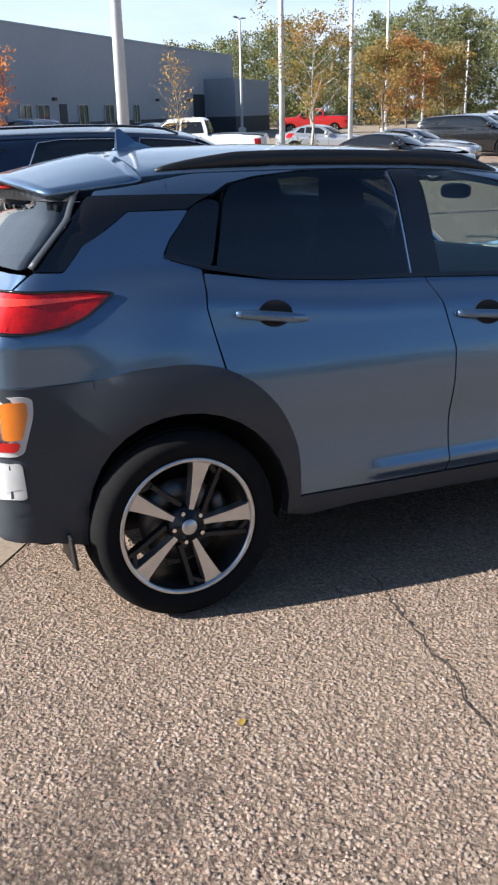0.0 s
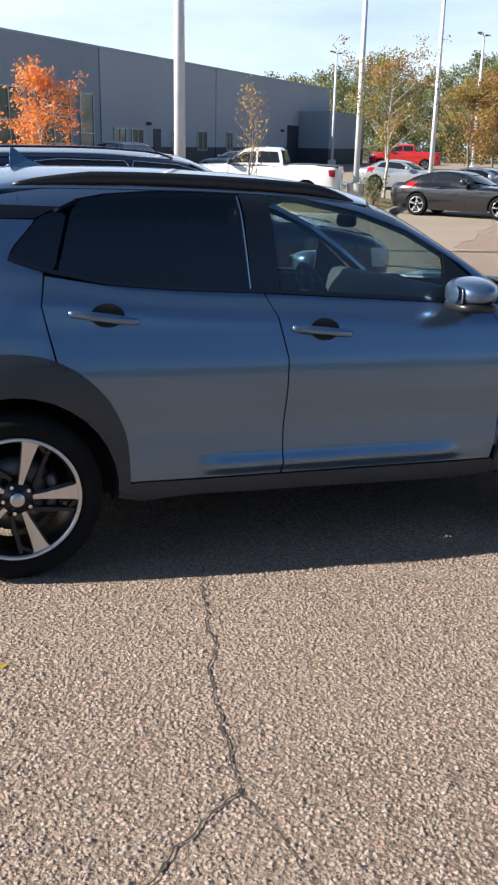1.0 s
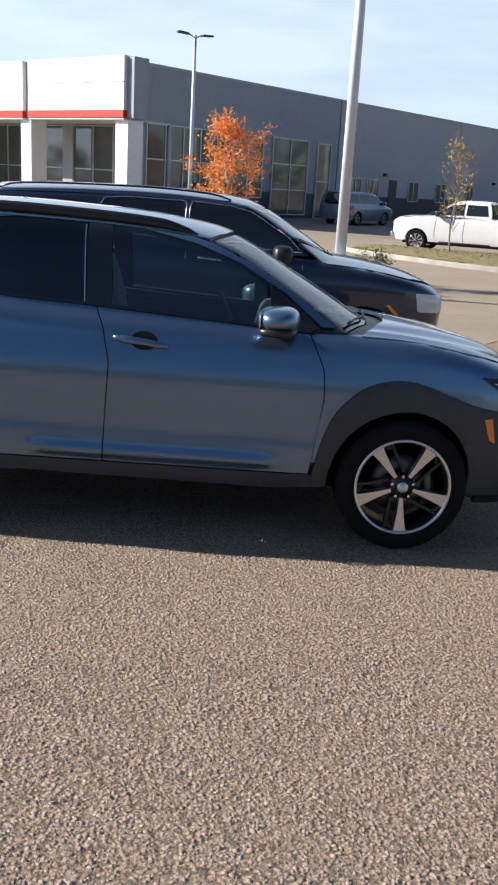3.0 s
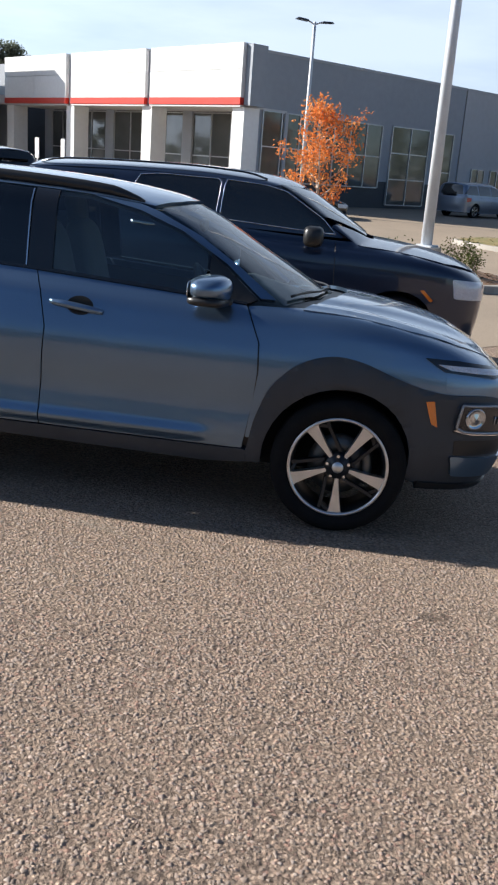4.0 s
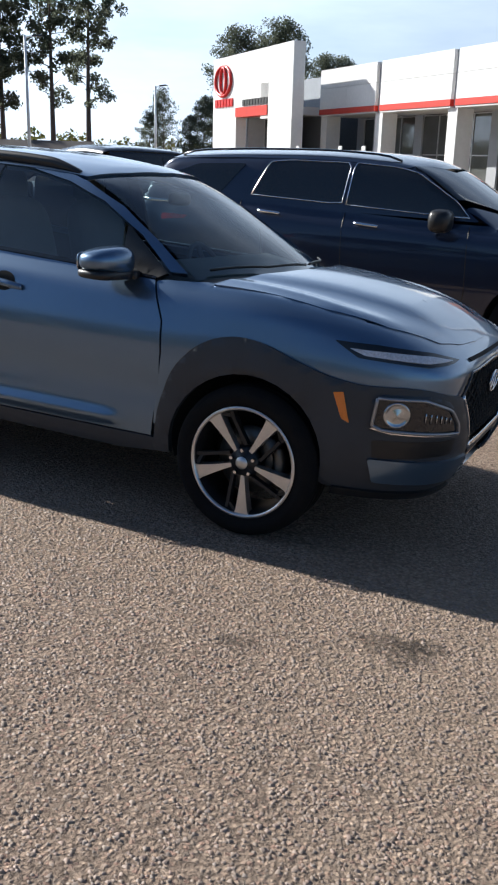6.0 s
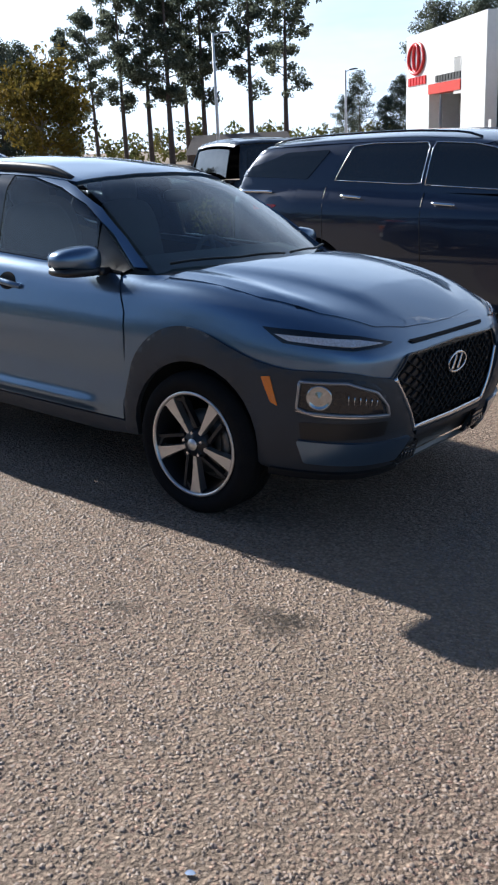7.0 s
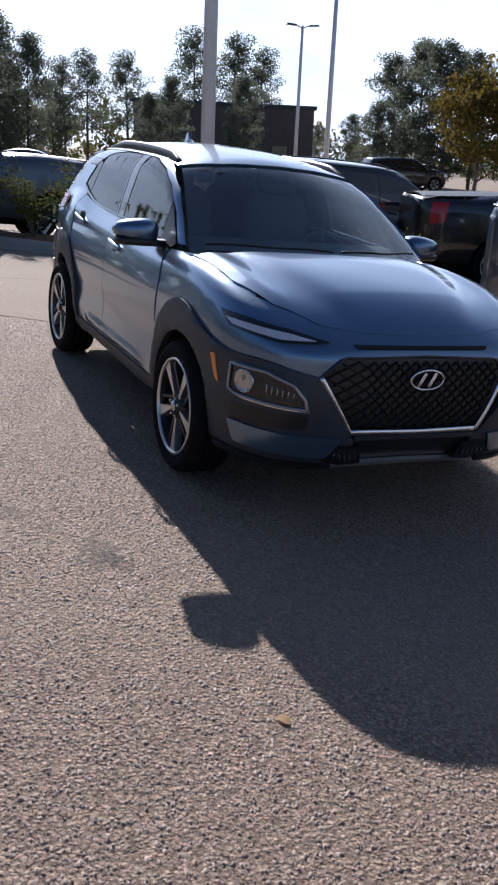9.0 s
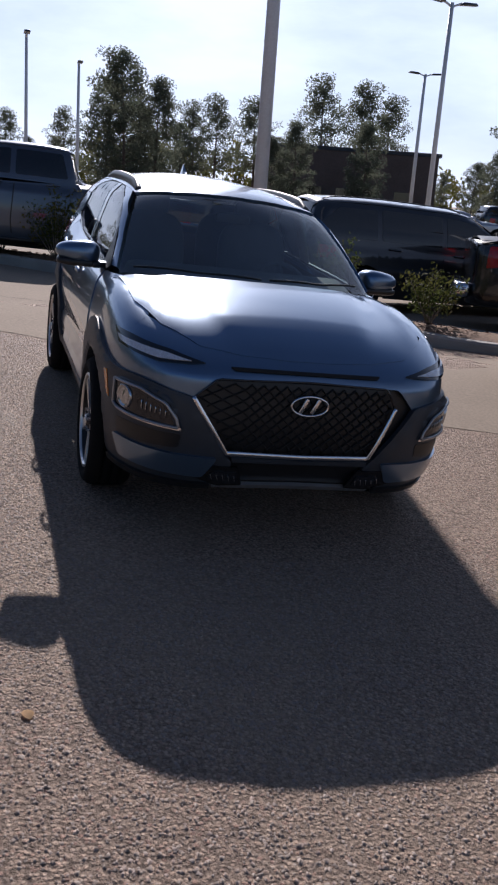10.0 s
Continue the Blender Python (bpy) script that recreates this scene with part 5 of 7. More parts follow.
    if not bed:
        panel("rear_window", shell, [(tail - wide * 0.85, hb), (tail + wide * 0.85, hb), (tail + wide * 0.75, ht), (tail - wide * 0.75, ht)], DARKGLASS, body, r=0.06, step=step, off=0.004, depth=0.006)
    xh = float(shell.nose(0.85))
    panel("hood", shell, [(xw - 0.42, -half * 0.86), (xw + 0.02, -0.3), (xw + 0.02, 0.3), (xw - 0.42, half * 0.86), (xh - 0.45, half * 0.82), (xh - 0.13, half * 0.5), (xh - 0.10, 0), (xh - 0.13, -half * 0.5), (xh - 0.45, -half * 0.82)], colour, body, how="down", step=step, r=0.03, off=0.003)
    if bed:
        b0, b1 = bed
        panel("cargo_lid", shell, [(b0, -half * 0.84), (b1, -half * 0.84), (b1, half * 0.84), (b0, half * 0.84)], BLACK, body, how="down", step=0.2, r=0.02, off=0.003)
        zs = (float(shell.deck(b1)) + 0.08, zt - 0.10)
        panel("rear_window", shell, [(float(shell.back(zs[0])) - 0.001, -wide * 0.8), (float(shell.back(zs[0])) - 0.001, wide * 0.8), (float(shell.back(zs[1])) + 0.02, wide * 0.75), (float(shell.back(zs[1])) + 0.02, -wide * 0.75)], DARKGLASS, body, how="down", step=0.2, r=0.02, off=0.003)
    if bed:
        part("rear_bumper", box(bmesh.new(), (0.22, half * 1.8, 0.20), (float(shell.tail(0.6)) - 0.06, 0, 0.62), bevel=0.05), CHROME, car, "bright chrome rear bumper")
        part("front_bumper", box(bmesh.new(), (0.16, half * 1.7, 0.24), (float(shell.nose(0.6)) - 0.03, 0, 0.58), bevel=0.06), CHROME, car)
        panel("tailgate", shell, [(tail - 0.72, 0.82), (tail + 0.72, 0.82), (tail + 0.72, 1.28), (tail - 0.72, 1.28)], colour, car, r=0.04, step=step, off=0.012, depth=0.02)
        for sgn in (1, -1):
            part("running_board", box(bmesh.new(), (1.9, 0.16, 0.06), (1.75, sgn * (half - 0.05), 0.40), bevel=0.02), BLACK, car)
    under = bmesh.new()
    box(under, (wb + 1.2, half * 1.45, 0.35), (wb / 2, 0, tyre + 0.06), bevel=0.04)
    part("underbody", under, WELL, car)
    for side in (False, True):
        z0, z1, s0 = lamp or (0.80, 1.02, 0.25)
        panel("tail_lamp", shell, [(tail + shell.fan_y + 0.38, z0), (tail + shell.fan_y + 0.55, z0 + 0.03), (tail + shell.fan_y + 0.58, z1), (tail + shell.fan_y + 0.38, z1)], REDLENS, car, off=0.008, step=step, depth=0.02, mirror=side)
        panel("headlamp", shell, [(mid - 0.78, front_top - 0.20), (mid - 0.42, front_top - 0.22), (mid - 0.40, front_top - 0.06), (mid - 0.80, front_top - 0.02)], WHITELENS, car, off=0.006, step=step, depth=0.02, mirror=side)
    panel("grille", shell, [(mid - 0.38, front_top - 0.30), (mid + 0.38, front_top - 0.30), (mid + 0.40, front_top - 0.08), (mid - 0.40, front_top - 0.08)], GLOSS, car, off=0.006, step=step, depth=0.02)
    panel("front_intake", shell, [(mid - 0.55, lo + 0.03), (mid + 0.55, lo + 0.03), (mid + 0.5, lo + 0.18), (mid - 0.5, lo + 0.18)], BLACK, car, off=0.006, step=step, depth=0.02)
    for sgn in (1, -1):
        zm = float(shell.deck(1.9)) + 0.05
        xm = max(p[0] for p in glass[-1]) - (0.20 if fine else 0.06)
        part("side_mirror", superblob(bmesh.new(), (0.19, 0.27, 0.19), (xm, sgn * (half + 0.07), zm + (-0.05 if fine else 0.06)), e=0.6, nu=16, nv=10), BLACK if fine else trim or colour, car)
        if fine:
            panel("side_marker", shell, [(fl(3.10), 0.850), (fl(3.14), 0.855), (fl(3.25), 0.765), (fl(3.22), 0.750)], AMBER, car, off=0.006, step=step, depth=0.01, r=0.004, mirror=sgn > 0, label="amber side marker")
        if roof_rails:
            x = np.linspace(xb + 0.15, xf - 0.35, 20)
            p, n, _ = shell.down(x, np.full(20, -wide + 0.10))
            p[:, 2] += 0.03 * np.minimum(1, np.minimum((x - x[0]) / 0.15, (x[-1] - x) / 0.15))
            part("roof_rail", ribbon(bmesh.new(), p * (1, sgn, 1), np.tile([0, 0, 1.0], (20, 1)), 0.03, 0.02), trim or BLACK, car)
        for x in (0.0, wb):
            wheel(car, x, sgn * (half - 0.015), tyre, tyre, rim or tyre * 0.68, 0.3 + x, fine=False, pairs=fine, width=0.24, spokes=spokes)
            bm = bmesh.new()
            pts = [(x + arch * math.cos(radians(a)), tyre + arch * math.sin(radians(a))) for a in range(-8, 189, 14)]
            loops = [[bm.verts.new((px, sgn * y, pz)) for px, pz in pts] for y in (half - 0.05, half - 0.34)]
            for i in range(len(pts) - 1):
                bm.faces.new((loops[0][i], loops[0][i + 1], loops[1][i + 1], loops[1][i]))
            bm.faces.new(loops[1])
            part("wheel_well", bm, WELL, car)
    for holder in glass:
        xa = sum(p[0] for p in holder) / len(holder)
        zb_ = min(p[1] for p in holder) - 0.13
        for sgn in (1, -1):
            p, n = skin_line(shell, [(min(q[0] for q in holder) + 0.12, zb_ + 0.01), (min(q[0] for q in holder) + 0.34, zb_)], off=0.02, n=8)
            if max(q[0] for q in holder) - min(q[0] for q in holder) > 0.7:
                part("door_handle", ribbon(bmesh.new(), p * (1, sgn, 1), n * (1, sgn, 1), 0.03, 0.018), CHROME if chrome else colour, car)
    # door gaps
    for i, poly in enumerate(glass):
        xa = max(p[0] for p in poly) + 0.01
        if xa < wb - tyre - 0.05:
            p, n = skin_line(shell, [(xa, float(shell.deck(xa)) - 0.03), (xa + 0.03, 0.7), (xa, shell.base + 0.14)], off=0.0005, n=14)
            for sgn in (1, -1):
                part("door_gap", ribbon(bmesh.new(), p * (1, sgn, 1), n * (1, sgn, 1), 0.018 if bed else 0.008, 0.002), BLACK, body)
    return car


SUV = Shell(
    side=((0.2, 0.90), (0.35, 0.95), (0.6, 0.975), (0.9, 0.985), (1.05, 0.975), (1.18, 0.94), (1.35, 0.86)),
    nose=((0.2, 3.60), (0.4, 3.70), (0.7, 3.75), (0.95, 3.74), (1.08, 3.68), (1.2, 3.5)),
    tail=((0.2, -1.0), (0.5, -1.15), (0.8, -1.17), (1.1, -1.13), (1.3, -1.05)),
    deck=((-1.1, 1.30), (0.0, 1.31), (1.2, 1.265), (2.2, 1.235), (2.6, 1.235), (3.0, 1.20), (3.4, 1.13), (3.75, 1.02)),
    base=0.22, cabin=((1.1, 0.90), (1.3, 0.865), (1.55, 0.79), (1.68, 0.74), (1.85, 0.66)),
    roof=((-1.1, 1.64), (-0.6, 1.70), (0.3, 1.755), (1.1, 1.765), (1.7, 1.72), (2.2, 1.60)),
    screen=((1.1, 2.80), (1.25, 2.60), (1.70, 1.86), (1.85, 1.65)), back=((1.1, -1.12), (1.3, -1.04), (1.7, -0.80), (1.85, -0.75)),
    front_c=2.8, rear_c=-0.1, bow=0.32, crown=0.05, fan=(0.4, 0.55), p=2.4, q=6)
PICKUP = Shell(
    side=((0.3, 0.93), (0.5, 0.98), (0.8, 1.0), (1.0, 1.0), (1.2, 0.98), (1.35, 0.92)),
    nose=((0.3, 4.45), (0.5, 4.55), (0.9, 4.60), (1.15, 4.56), (1.3, 4.4)), tail=((0.3, -1.2), (0.55, -1.28), (0.8, -1.25), (1.3, -1.25)),
    deck=((-1.3, 1.36), (0.8, 1.38), (1.0, 1.36), (2.9, 1.32), (3.2, 1.34), (3.7, 1.32), (4.3, 1.26), (4.6, 1.15)),
    base=0.35, cabin=((1.2, 0.93), (1.4, 0.90), (1.8, 0.76), (2.0, 0.68)), roof=((0.7, 1.90), (1.0, 1.94), (1.8, 1.95), (2.4, 1.90), (2.8, 1.80)),
    screen=((1.2, 3.30), (1.35, 3.12), (1.85, 2.50), (2.0, 2.3)), back=((1.2, 0.78), (1.4, 0.78), (1.9, 0.92), (2.0, 0.95)),
    front_c=3.5, rear_c=-0.6, bow=0.25, crown=0.04, fan=(0.5, 0.5), p=2.6, q=7, back_bow=0.03)
VAN = Shell(
    side=((0.2, 0.90), (0.4, 0.97), (0.8, 0.99), (1.05, 0.97), (1.2, 0.94)), nose=((0.2, 3.85), (0.5, 3.98), (0.8, 3.95), (1.0, 3.8), (1.1, 3.6)), tail=((0.2, -0.95), (0.5, -1.1), (0.9, -1.1), (1.3, -1.05)),
    deck=((-1.1, 1.10), (1.5, 1.08), (2.5, 1.08), (3.0, 1.09), (3.5, 1.0), (3.95, 0.82)), base=0.20, cabin=((1.0, 0.93), (1.2, 0.90), (1.6, 0.76), (1.8, 0.68)),
    roof=((-1.1, 1.70), (-0.5, 1.76), (1.0, 1.78), (1.8, 1.74), (2.5, 1.58)), screen=((1.0, 3.35), (1.2, 2.95), (1.65, 2.15), (1.8, 1.9)), back=((1.0, -1.1), (1.3, -1.02), (1.7, -0.85), (1.8, -0.82)),
    front_c=2.9, rear_c=-0.1, bow=0.4, crown=0.05, fan=(0.35, 0.55))
COUPE = Shell(
    side=((0.2, 0.88), (0.4, 0.93), (0.7, 0.945), (0.85, 0.93), (0.98, 0.88)), nose=((0.15, 3.5), (0.4, 3.62), (0.65, 3.62), (0.8, 3.5), (0.9, 3.3)), tail=((0.2, -1.0), (0.5, -1.1), (0.8, -1.1), (1.0, -1.05)),
    deck=((-1.1, 1.0), (-0.4, 1.03), (0.5, 0.98), (1.8, 0.95), (2.3, 0.97), (2.9, 0.92), (3.6, 0.75)), base=0.16, cabin=((0.9, 0.82), (1.0, 0.79), (1.25, 0.66), (1.45, 0.58)),
    roof=((-0.6, 1.10), (-0.1, 1.25), (0.4, 1.37), (0.9, 1.39), (1.3, 1.35), (1.9, 1.2)), screen=((0.9, 2.35), (1.0, 2.15), (1.3, 1.55), (1.45, 1.3)), back=((0.9, -0.75), (1.0, -0.6), (1.25, -0.15), (1.45, 0.2)),
    front_c=2.5, rear_c=0.2, bow=0.4, crown=0.04, fan=(0.35, 0.55))

SUV_GLASS = [[(-0.80, 1.355), (-0.12, 1.335), (0.10, 1.60), (-0.48, 1.575)], [(0.20, 1.33), (1.10, 1.305), (1.13, 1.655), (0.55, 1.65), (0.34, 1.625)], [(1.14, 1.303), (2.25, 1.265), (2.12, 1.39), (1.75, 1.60), (1.55, 1.64), (1.16, 1.657)]]
PICKUP_GLASS = [[(0.98, 1.42), (1.80, 1.41), (1.80, 1.80), (1.08, 1.80)], [(1.88, 1.41), (2.86, 1.385), (2.70, 1.52), (2.36, 1.76), (1.88, 1.80)]]
VAN_GLASS = [[(-0.70, 1.15), (0.20, 1.14), (0.20, 1.60), (-0.50, 1.60)], [(0.28, 1.14), (1.35, 1.13), (1.35, 1.61), (0.28, 1.62)], [(1.43, 1.13), (2.60, 1.12), (2.35, 1.30), (1.95, 1.55), (1.43, 1.61)]]
COUPE_GLASS = [[(-0.05, 1.06), (0.42, 1.03), (0.42, 1.27), (0.2, 1.25)], [(0.48, 1.03), (1.60, 0.99), (1.42, 1.12), (1.1, 1.27), (0.48, 1.30)]]

NAVY = paint("dark_navy_paint", (0.011, 0.021, 0.050), 0.45, 0.3)
WHITE = paint("white_paint", (0.78, 0.78, 0.77), 0.0, 0.35)
JET = paint("black_paint", (0.010, 0.010, 0.011), 0.1, 0.25)
RED = paint("red_paint", (0.50, 0.018, 0.014), 0.1, 0.3)
STEEL = paint("silver_paint", (0.42, 0.43, 0.45), 0.6, 0.3)
SMOKE = paint("charcoal_paint", (0.035, 0.036, 0.040), 0.4, 0.3)
DUSK = paint("dusk_blue_paint", (0.075, 0.092, 0.120), 0.45, 0.3)
SLATE = paint("slate_blue_paint", (0.16, 0.20, 0.27), 0.5, 0.3)


def build_cars():
    plain_car("suv", "large dark navy sport utility vehicle with chrome window surrounds", SUV, NAVY, 2.9, 0.385, on_ground(0.22, 4.52, 0.0), SUV_GLASS, 0.985, True, chrome=True, lamp=(1.04, 1.10, 0), fine=True, rim=0.275, trim=JET)
    plain_car("pickup_truck", "white crew-cab pickup truck parked beside the planted island", PICKUP, WHITE, 3.57, 0.40, on_ground(13.1, 28.5, 152), PICKUP_GLASS, 0.99, kind="truck", lamp=(0.95, 1.2, 0), bed=(-1.15, 0.66), trim=JET, spokes=9, rim=0.26)
    plain_car("pickup_truck", "black pickup truck with a lit red tail lamp", PICKUP, JET, 3.57, 0.39, on_ground(-4.61, 6.68, 66), PICKUP_GLASS, 0.97, kind="truck", lamp=(0.95, 1.25, 0), bed=(-1.15, 0.66))
    plain_car("pickup_truck", "dark slate-blue pickup truck behind the shrub bed", PICKUP, DUSK, 3.57, 0.39, on_ground(-8.9, 0.85, 268), PICKUP_GLASS, 0.97, kind="truck", lamp=(0.95, 1.25, 0), bed=(-1.15, 0.66))
    plain_car("minivan", "dark grey minivan parked behind the shrub bed", VAN, SMOKE, 3.08, 0.35, on_ground(-7.3, 4.4, 90), VAN_GLASS, 0.98, True)
    plain_car("coupe", "black two-door coupe parked facing the lane", COUPE, JET, 2.72, 0.345, on_ground(14.9, 22.6, -53), COUPE_GLASS, 0.94)
    row = [("sedan", "silver sedan in the far row", COUPE, STEEL, 2.75, 0.33, COUPE_GLASS, 0.93, (18.8, 27.3, -50)),
           ("sedan", "silver sedan in the far row", COUPE, STEEL, 2.75, 0.33, COUPE_GLASS, 0.93, (20.5, 37.5, -40)),
           ("suv", "black sport utility vehicle in the far row", SUV, JET, 2.9, 0.38, SUV_GLASS, 0.97, (25.0, 32.0, -50)),
           ("suv", "grey sport utility vehicle in the far row", SUV, STEEL, 2.9, 0.38, SUV_GLASS, 0.97, (27.5, 34.5, -50)),
           ("suv", "white sport utility vehicle in the far row", SUV, WHITE, 2.9, 0.38, SUV_GLASS, 0.97, (34.0, 39.0, -45)),
           ("suv", "blue-grey sport utility vehicle by the wall", VAN, SLATE, 2.75, 0.35, VAN_GLASS, 0.95, (9.0, 45.0, 48)),
           ("sedan", "silver sedan in the far row", COUPE, STEEL, 2.75, 0.33, COUPE_GLASS, 0.93, (17.2, 47.5, 120)),
           ("sedan", "black sedan before the showroom", COUPE, JET, 2.75, 0.33, COUPE_GLASS, 0.93, (-0.6, 36.8, 15)),
           ("sedan", "slate sedan before the showroom", COUPE, SLATE, 2.75, 0.33, COUPE_GLASS, 0.93, (-10.0, 36.0, 50))]
    row += [("suv", "white sport utility vehicle before the showroom", SUV, WHITE, 2.9, 0.38, SUV_GLASS, 0.97, (-13.5, 30.5, 130)),
           ("suv", "black sport utility vehicle with a chrome roof rack", SUV, JET, 2.9, 0.38, SUV_GLASS, 0.97, (-9.2, 27.0, 130)),
           ("suv", "silver sport utility vehicle in the rear lot", SUV, STEEL, 2.9, 0.38, SUV_GLASS, 0.97, (-38.0, 0.8, 80)),
           ("sedan", "charcoal sedan in the rear lot", COUPE, SMOKE, 2.75, 0.33, COUPE_GLASS, 0.93, (-34.0, 4.5, 75)),
           ("sedan", "silver sedan in the rear lot", COUPE, STEEL, 2.75, 0.33, COUPE_GLASS, 0.93, (-30.0, 17.5, 80)),
           ("suv", "black sport utility vehicle in the rear lot", SUV, JET, 2.9, 0.38, SUV_GLASS, 0.97, (-38.0, 25.5, 80)),
           ("sedan", "slate sedan in the rear lot", COUPE, SLATE, 2.75, 0.33, COUPE_GLASS, 0.93, (-33.0, -2.5, 80)),
           ("pickup_truck", "red pickup truck in the far row", PICKUP, RED, 3.57, 0.40, PICKUP_GLASS, 0.98, (38.2, 65.0, 150))]
    made = {}
    for name, label, shell, colour, wb, tyre, gl, half, (x, y, yaw) in row:
        key = (name, id(shell), colour.name)
        m = on_ground(x, y, yaw)
        if key in made:
            tagged(copy_thing(made[key], m), label)
        else:
            made[key] = plain_car(name, label, shell, colour, wb, tyre, m, gl, half, kind="truck" if "truck" in name else "car", group="cars parked in the distance", bed=(-1.15, 0.66) if shell is PICKUP else None)


build_cars()

# ---- islands ----
def smooth_loop(points, n=8):
    """A closed soft curve through points."""
    out, k = [], len(points)
    for i in range(k):
        p0, p1, p2, p3 = (np.array(points[(i + j) % k], float) for j in (-1, 0, 1, 2))
        for j in range(n):
            t = j / n
            out.append(0.5 * (2 * p1 + (p2 - p0) * t + (2 * p0 - 5 * p1 + 4 * p2 - p3) * t * t + (3 * p1 - p0 - 3 * p2 + p3) * t**3))
    return out


def island(points, label, mound=0.12, grass=False):
    """A planted bed within a kerb."""
    loop = smooth_loop(points)
    area = sum(a[0] * b[1] - b[0] * a[1] for a, b in zip(loop, loop[1:] + loop[:1]))
    if area < 0:
        loop = loop[::-1]
    k = len(loop)
    centre = np.mean(loop, 0)
    inward = []
    for i in range(k):
        d = loop[(i + 1) % k] - loop[i - 1]
        n = np.array([-d[1], d[0]]) / np.linalg.norm(d)
        inward.append(n)
    rings = ((0.0, -0.02), (0.012, 0.12), (0.03, 0.15), (0.15, 0.155), (0.165, 0.12))
    verts, faces = [], []
    for off, z in rings:
        for p, n in zip(loop, inward):
            q = p + n * off
            verts.append((*q, ground_height(*p) + z))
    for r in range(len(rings) - 1):
        for i in range(k):
            j = (i + 1) % k
            faces.append((r * k + i, r * k + j, (r + 1) * k + j, (r + 1) * k + i))
    bed = empty("planted_island", Matrix.Identity(4), label, "planted island", kind="structure")
    raw("kerb", verts, faces, KERB, bed, "pale concrete kerb", smooth=False)
    bm = bmesh.new()
    vs = [bm.verts.new((*(p + n * 0.16), 0)) for p, n in zip(loop, inward)]
    es = [bm.edges.new((vs[i], vs[(i + 1) % k])) for i in range(k)]
    bmesh.ops.triangle_fill(bm, edges=es, use_beauty=True)
    lo, hi = np.min(loop, 0), np.max(loop, 0)
    for axis in (0, 1):
        for i in range(1, int((hi[axis] - lo[axis]) / 0.3)):
            co, no = [0, 0, 0], [0, 0, 0]
            co[axis], no[axis] = lo[axis] + i * 0.3, 1
            bmesh.ops.bisect_plane(bm, geom=bm.verts[:] + bm.edges[:] + bm.faces[:], plane_co=co, plane_no=no)
    ring = np.array(loop)
    for v in bm.verts:
        d = np.min(np.linalg.norm(ring - np.array(v.co[:2]), axis=1))
        v.co.z = ground_height(v.co.x, v.co.y) + 0.12 + mound * min(d / 0.9, 1) + 0.03 * noise.noise((v.co.x * 3, v.co.y * 3, 0))
    for f in bm.faces:
        f.normal_update()
        if f.normal.z < 0:
            f.normal_flip()
    part("mulch", bm, DRYGRASS if grass else MULCH, bed, "dry grass and leaf litter" if grass else "brown bark mulch")
    # loose bark
    rng = random.Random(int(centre[0] * 10))
    vv, ff = [], []
    tries = 0
    while len(ff) < 1500 and tries < 9000:
        tries += 1
        x, y = rng.uniform(lo[0], hi[0]), rng.uniform(lo[1], hi[1])
        inside = False
        for a, b in zip(loop, loop[1:] + loop[:1]):
            if (a[1] > y) != (b[1] > y) and x < (b[0] - a[0]) * (y - a[1]) / (b[1] - a[1]) + a[0]:
                inside = not inside
        d = np.min(np.linalg.norm(ring - (x, y), axis=1))
        if not inside or d < 0.2:
            continue
        z = ground_height(x, y) + 0.125 + mound * min(d / 0.9, 1)
        a, s = rng.uniform(0, 6.28), rng.uniform(0.02, 0.06)
        c, sn = math.cos(a) * s, math.sin(a) * s
        i = len(vv)
        vv += [(x - c, y - sn, z), (x + sn * 0.4, y - c * 0.4, z + 0.015), (x + c, y + sn, z + rng.uniform(0, 0.03)), (x - sn * 0.4, y + c * 0.4, z + 0.02)]
        ff.append((i, i + 1, i + 2, i + 3))
    ob = raw("bark_pieces", vv, ff, MULCH if not grass else DRYGRASS, bed)
    ob["kind"] = "stuff"
    return bed


DRYGRASS = material("dry_grass", (0.22, 0.16, 0.07), 0.9, vary=0.8, scale=5, fine=0.4, fine_scale=80, tint=(0.10, 0.12, 0.04))
BARK = material("tree_bark", (0.20, 0.165, 0.13), 0.9, vary=0.7, scale=6, fine=0.3, fine_scale=60, bump=0.5)
PINEBARK = material("pine_bark", (0.13, 0.10, 0.085), 0.95, vary=0.7, scale=3, fine=0.3, fine_scale=30, bump=0.5)
ORANGE = leaves("orange_autumn_leaves", (0.80, 0.33, 0.10), (0.66, 0.19, 0.055))
YELLOW = leaves("yellow_autumn_leaves", (0.60, 0.38, 0.09), (0.45, 0.24, 0.07))
FARGOLD = leaves("faded_gold_leaves", (0.36, 0.23, 0.08), (0.20, 0.17, 0.06))
FARRUST = leaves("faded_rust_leaves", (0.45, 0.19, 0.07), (0.30, 0.17, 0.06))
MIXED = leaves("turning_leaves", (0.17, 0.20, 0.06), (0.42, 0.20, 0.06))
OLIVE = leaves("olive_leaves", (0.10, 0.125, 0.045), (0.20, 0.16, 0.05))
# distant haze is put into these two leaf colours, paler than real needles
PINE = leaves("hazed_pine_needles", (0.115, 0.135, 0.10), (0.14, 0.15, 0.11), 0.6)
FARPINE = leaves("far_hazed_pine_leaves", (0.14, 0.175, 0.080), (0.24, 0.215, 0.10))
SHRUB = leaves("glossy_shrub_leaves", (0.05, 0.085, 0.025), (0.14, 0.10, 0.03))
PALEBARK = material("pale_tree_bark", (0.46, 0.40, 0.34), 0.85, vary=0.6, scale=6, fine=0.2, fine_scale=60, bump=0.4)


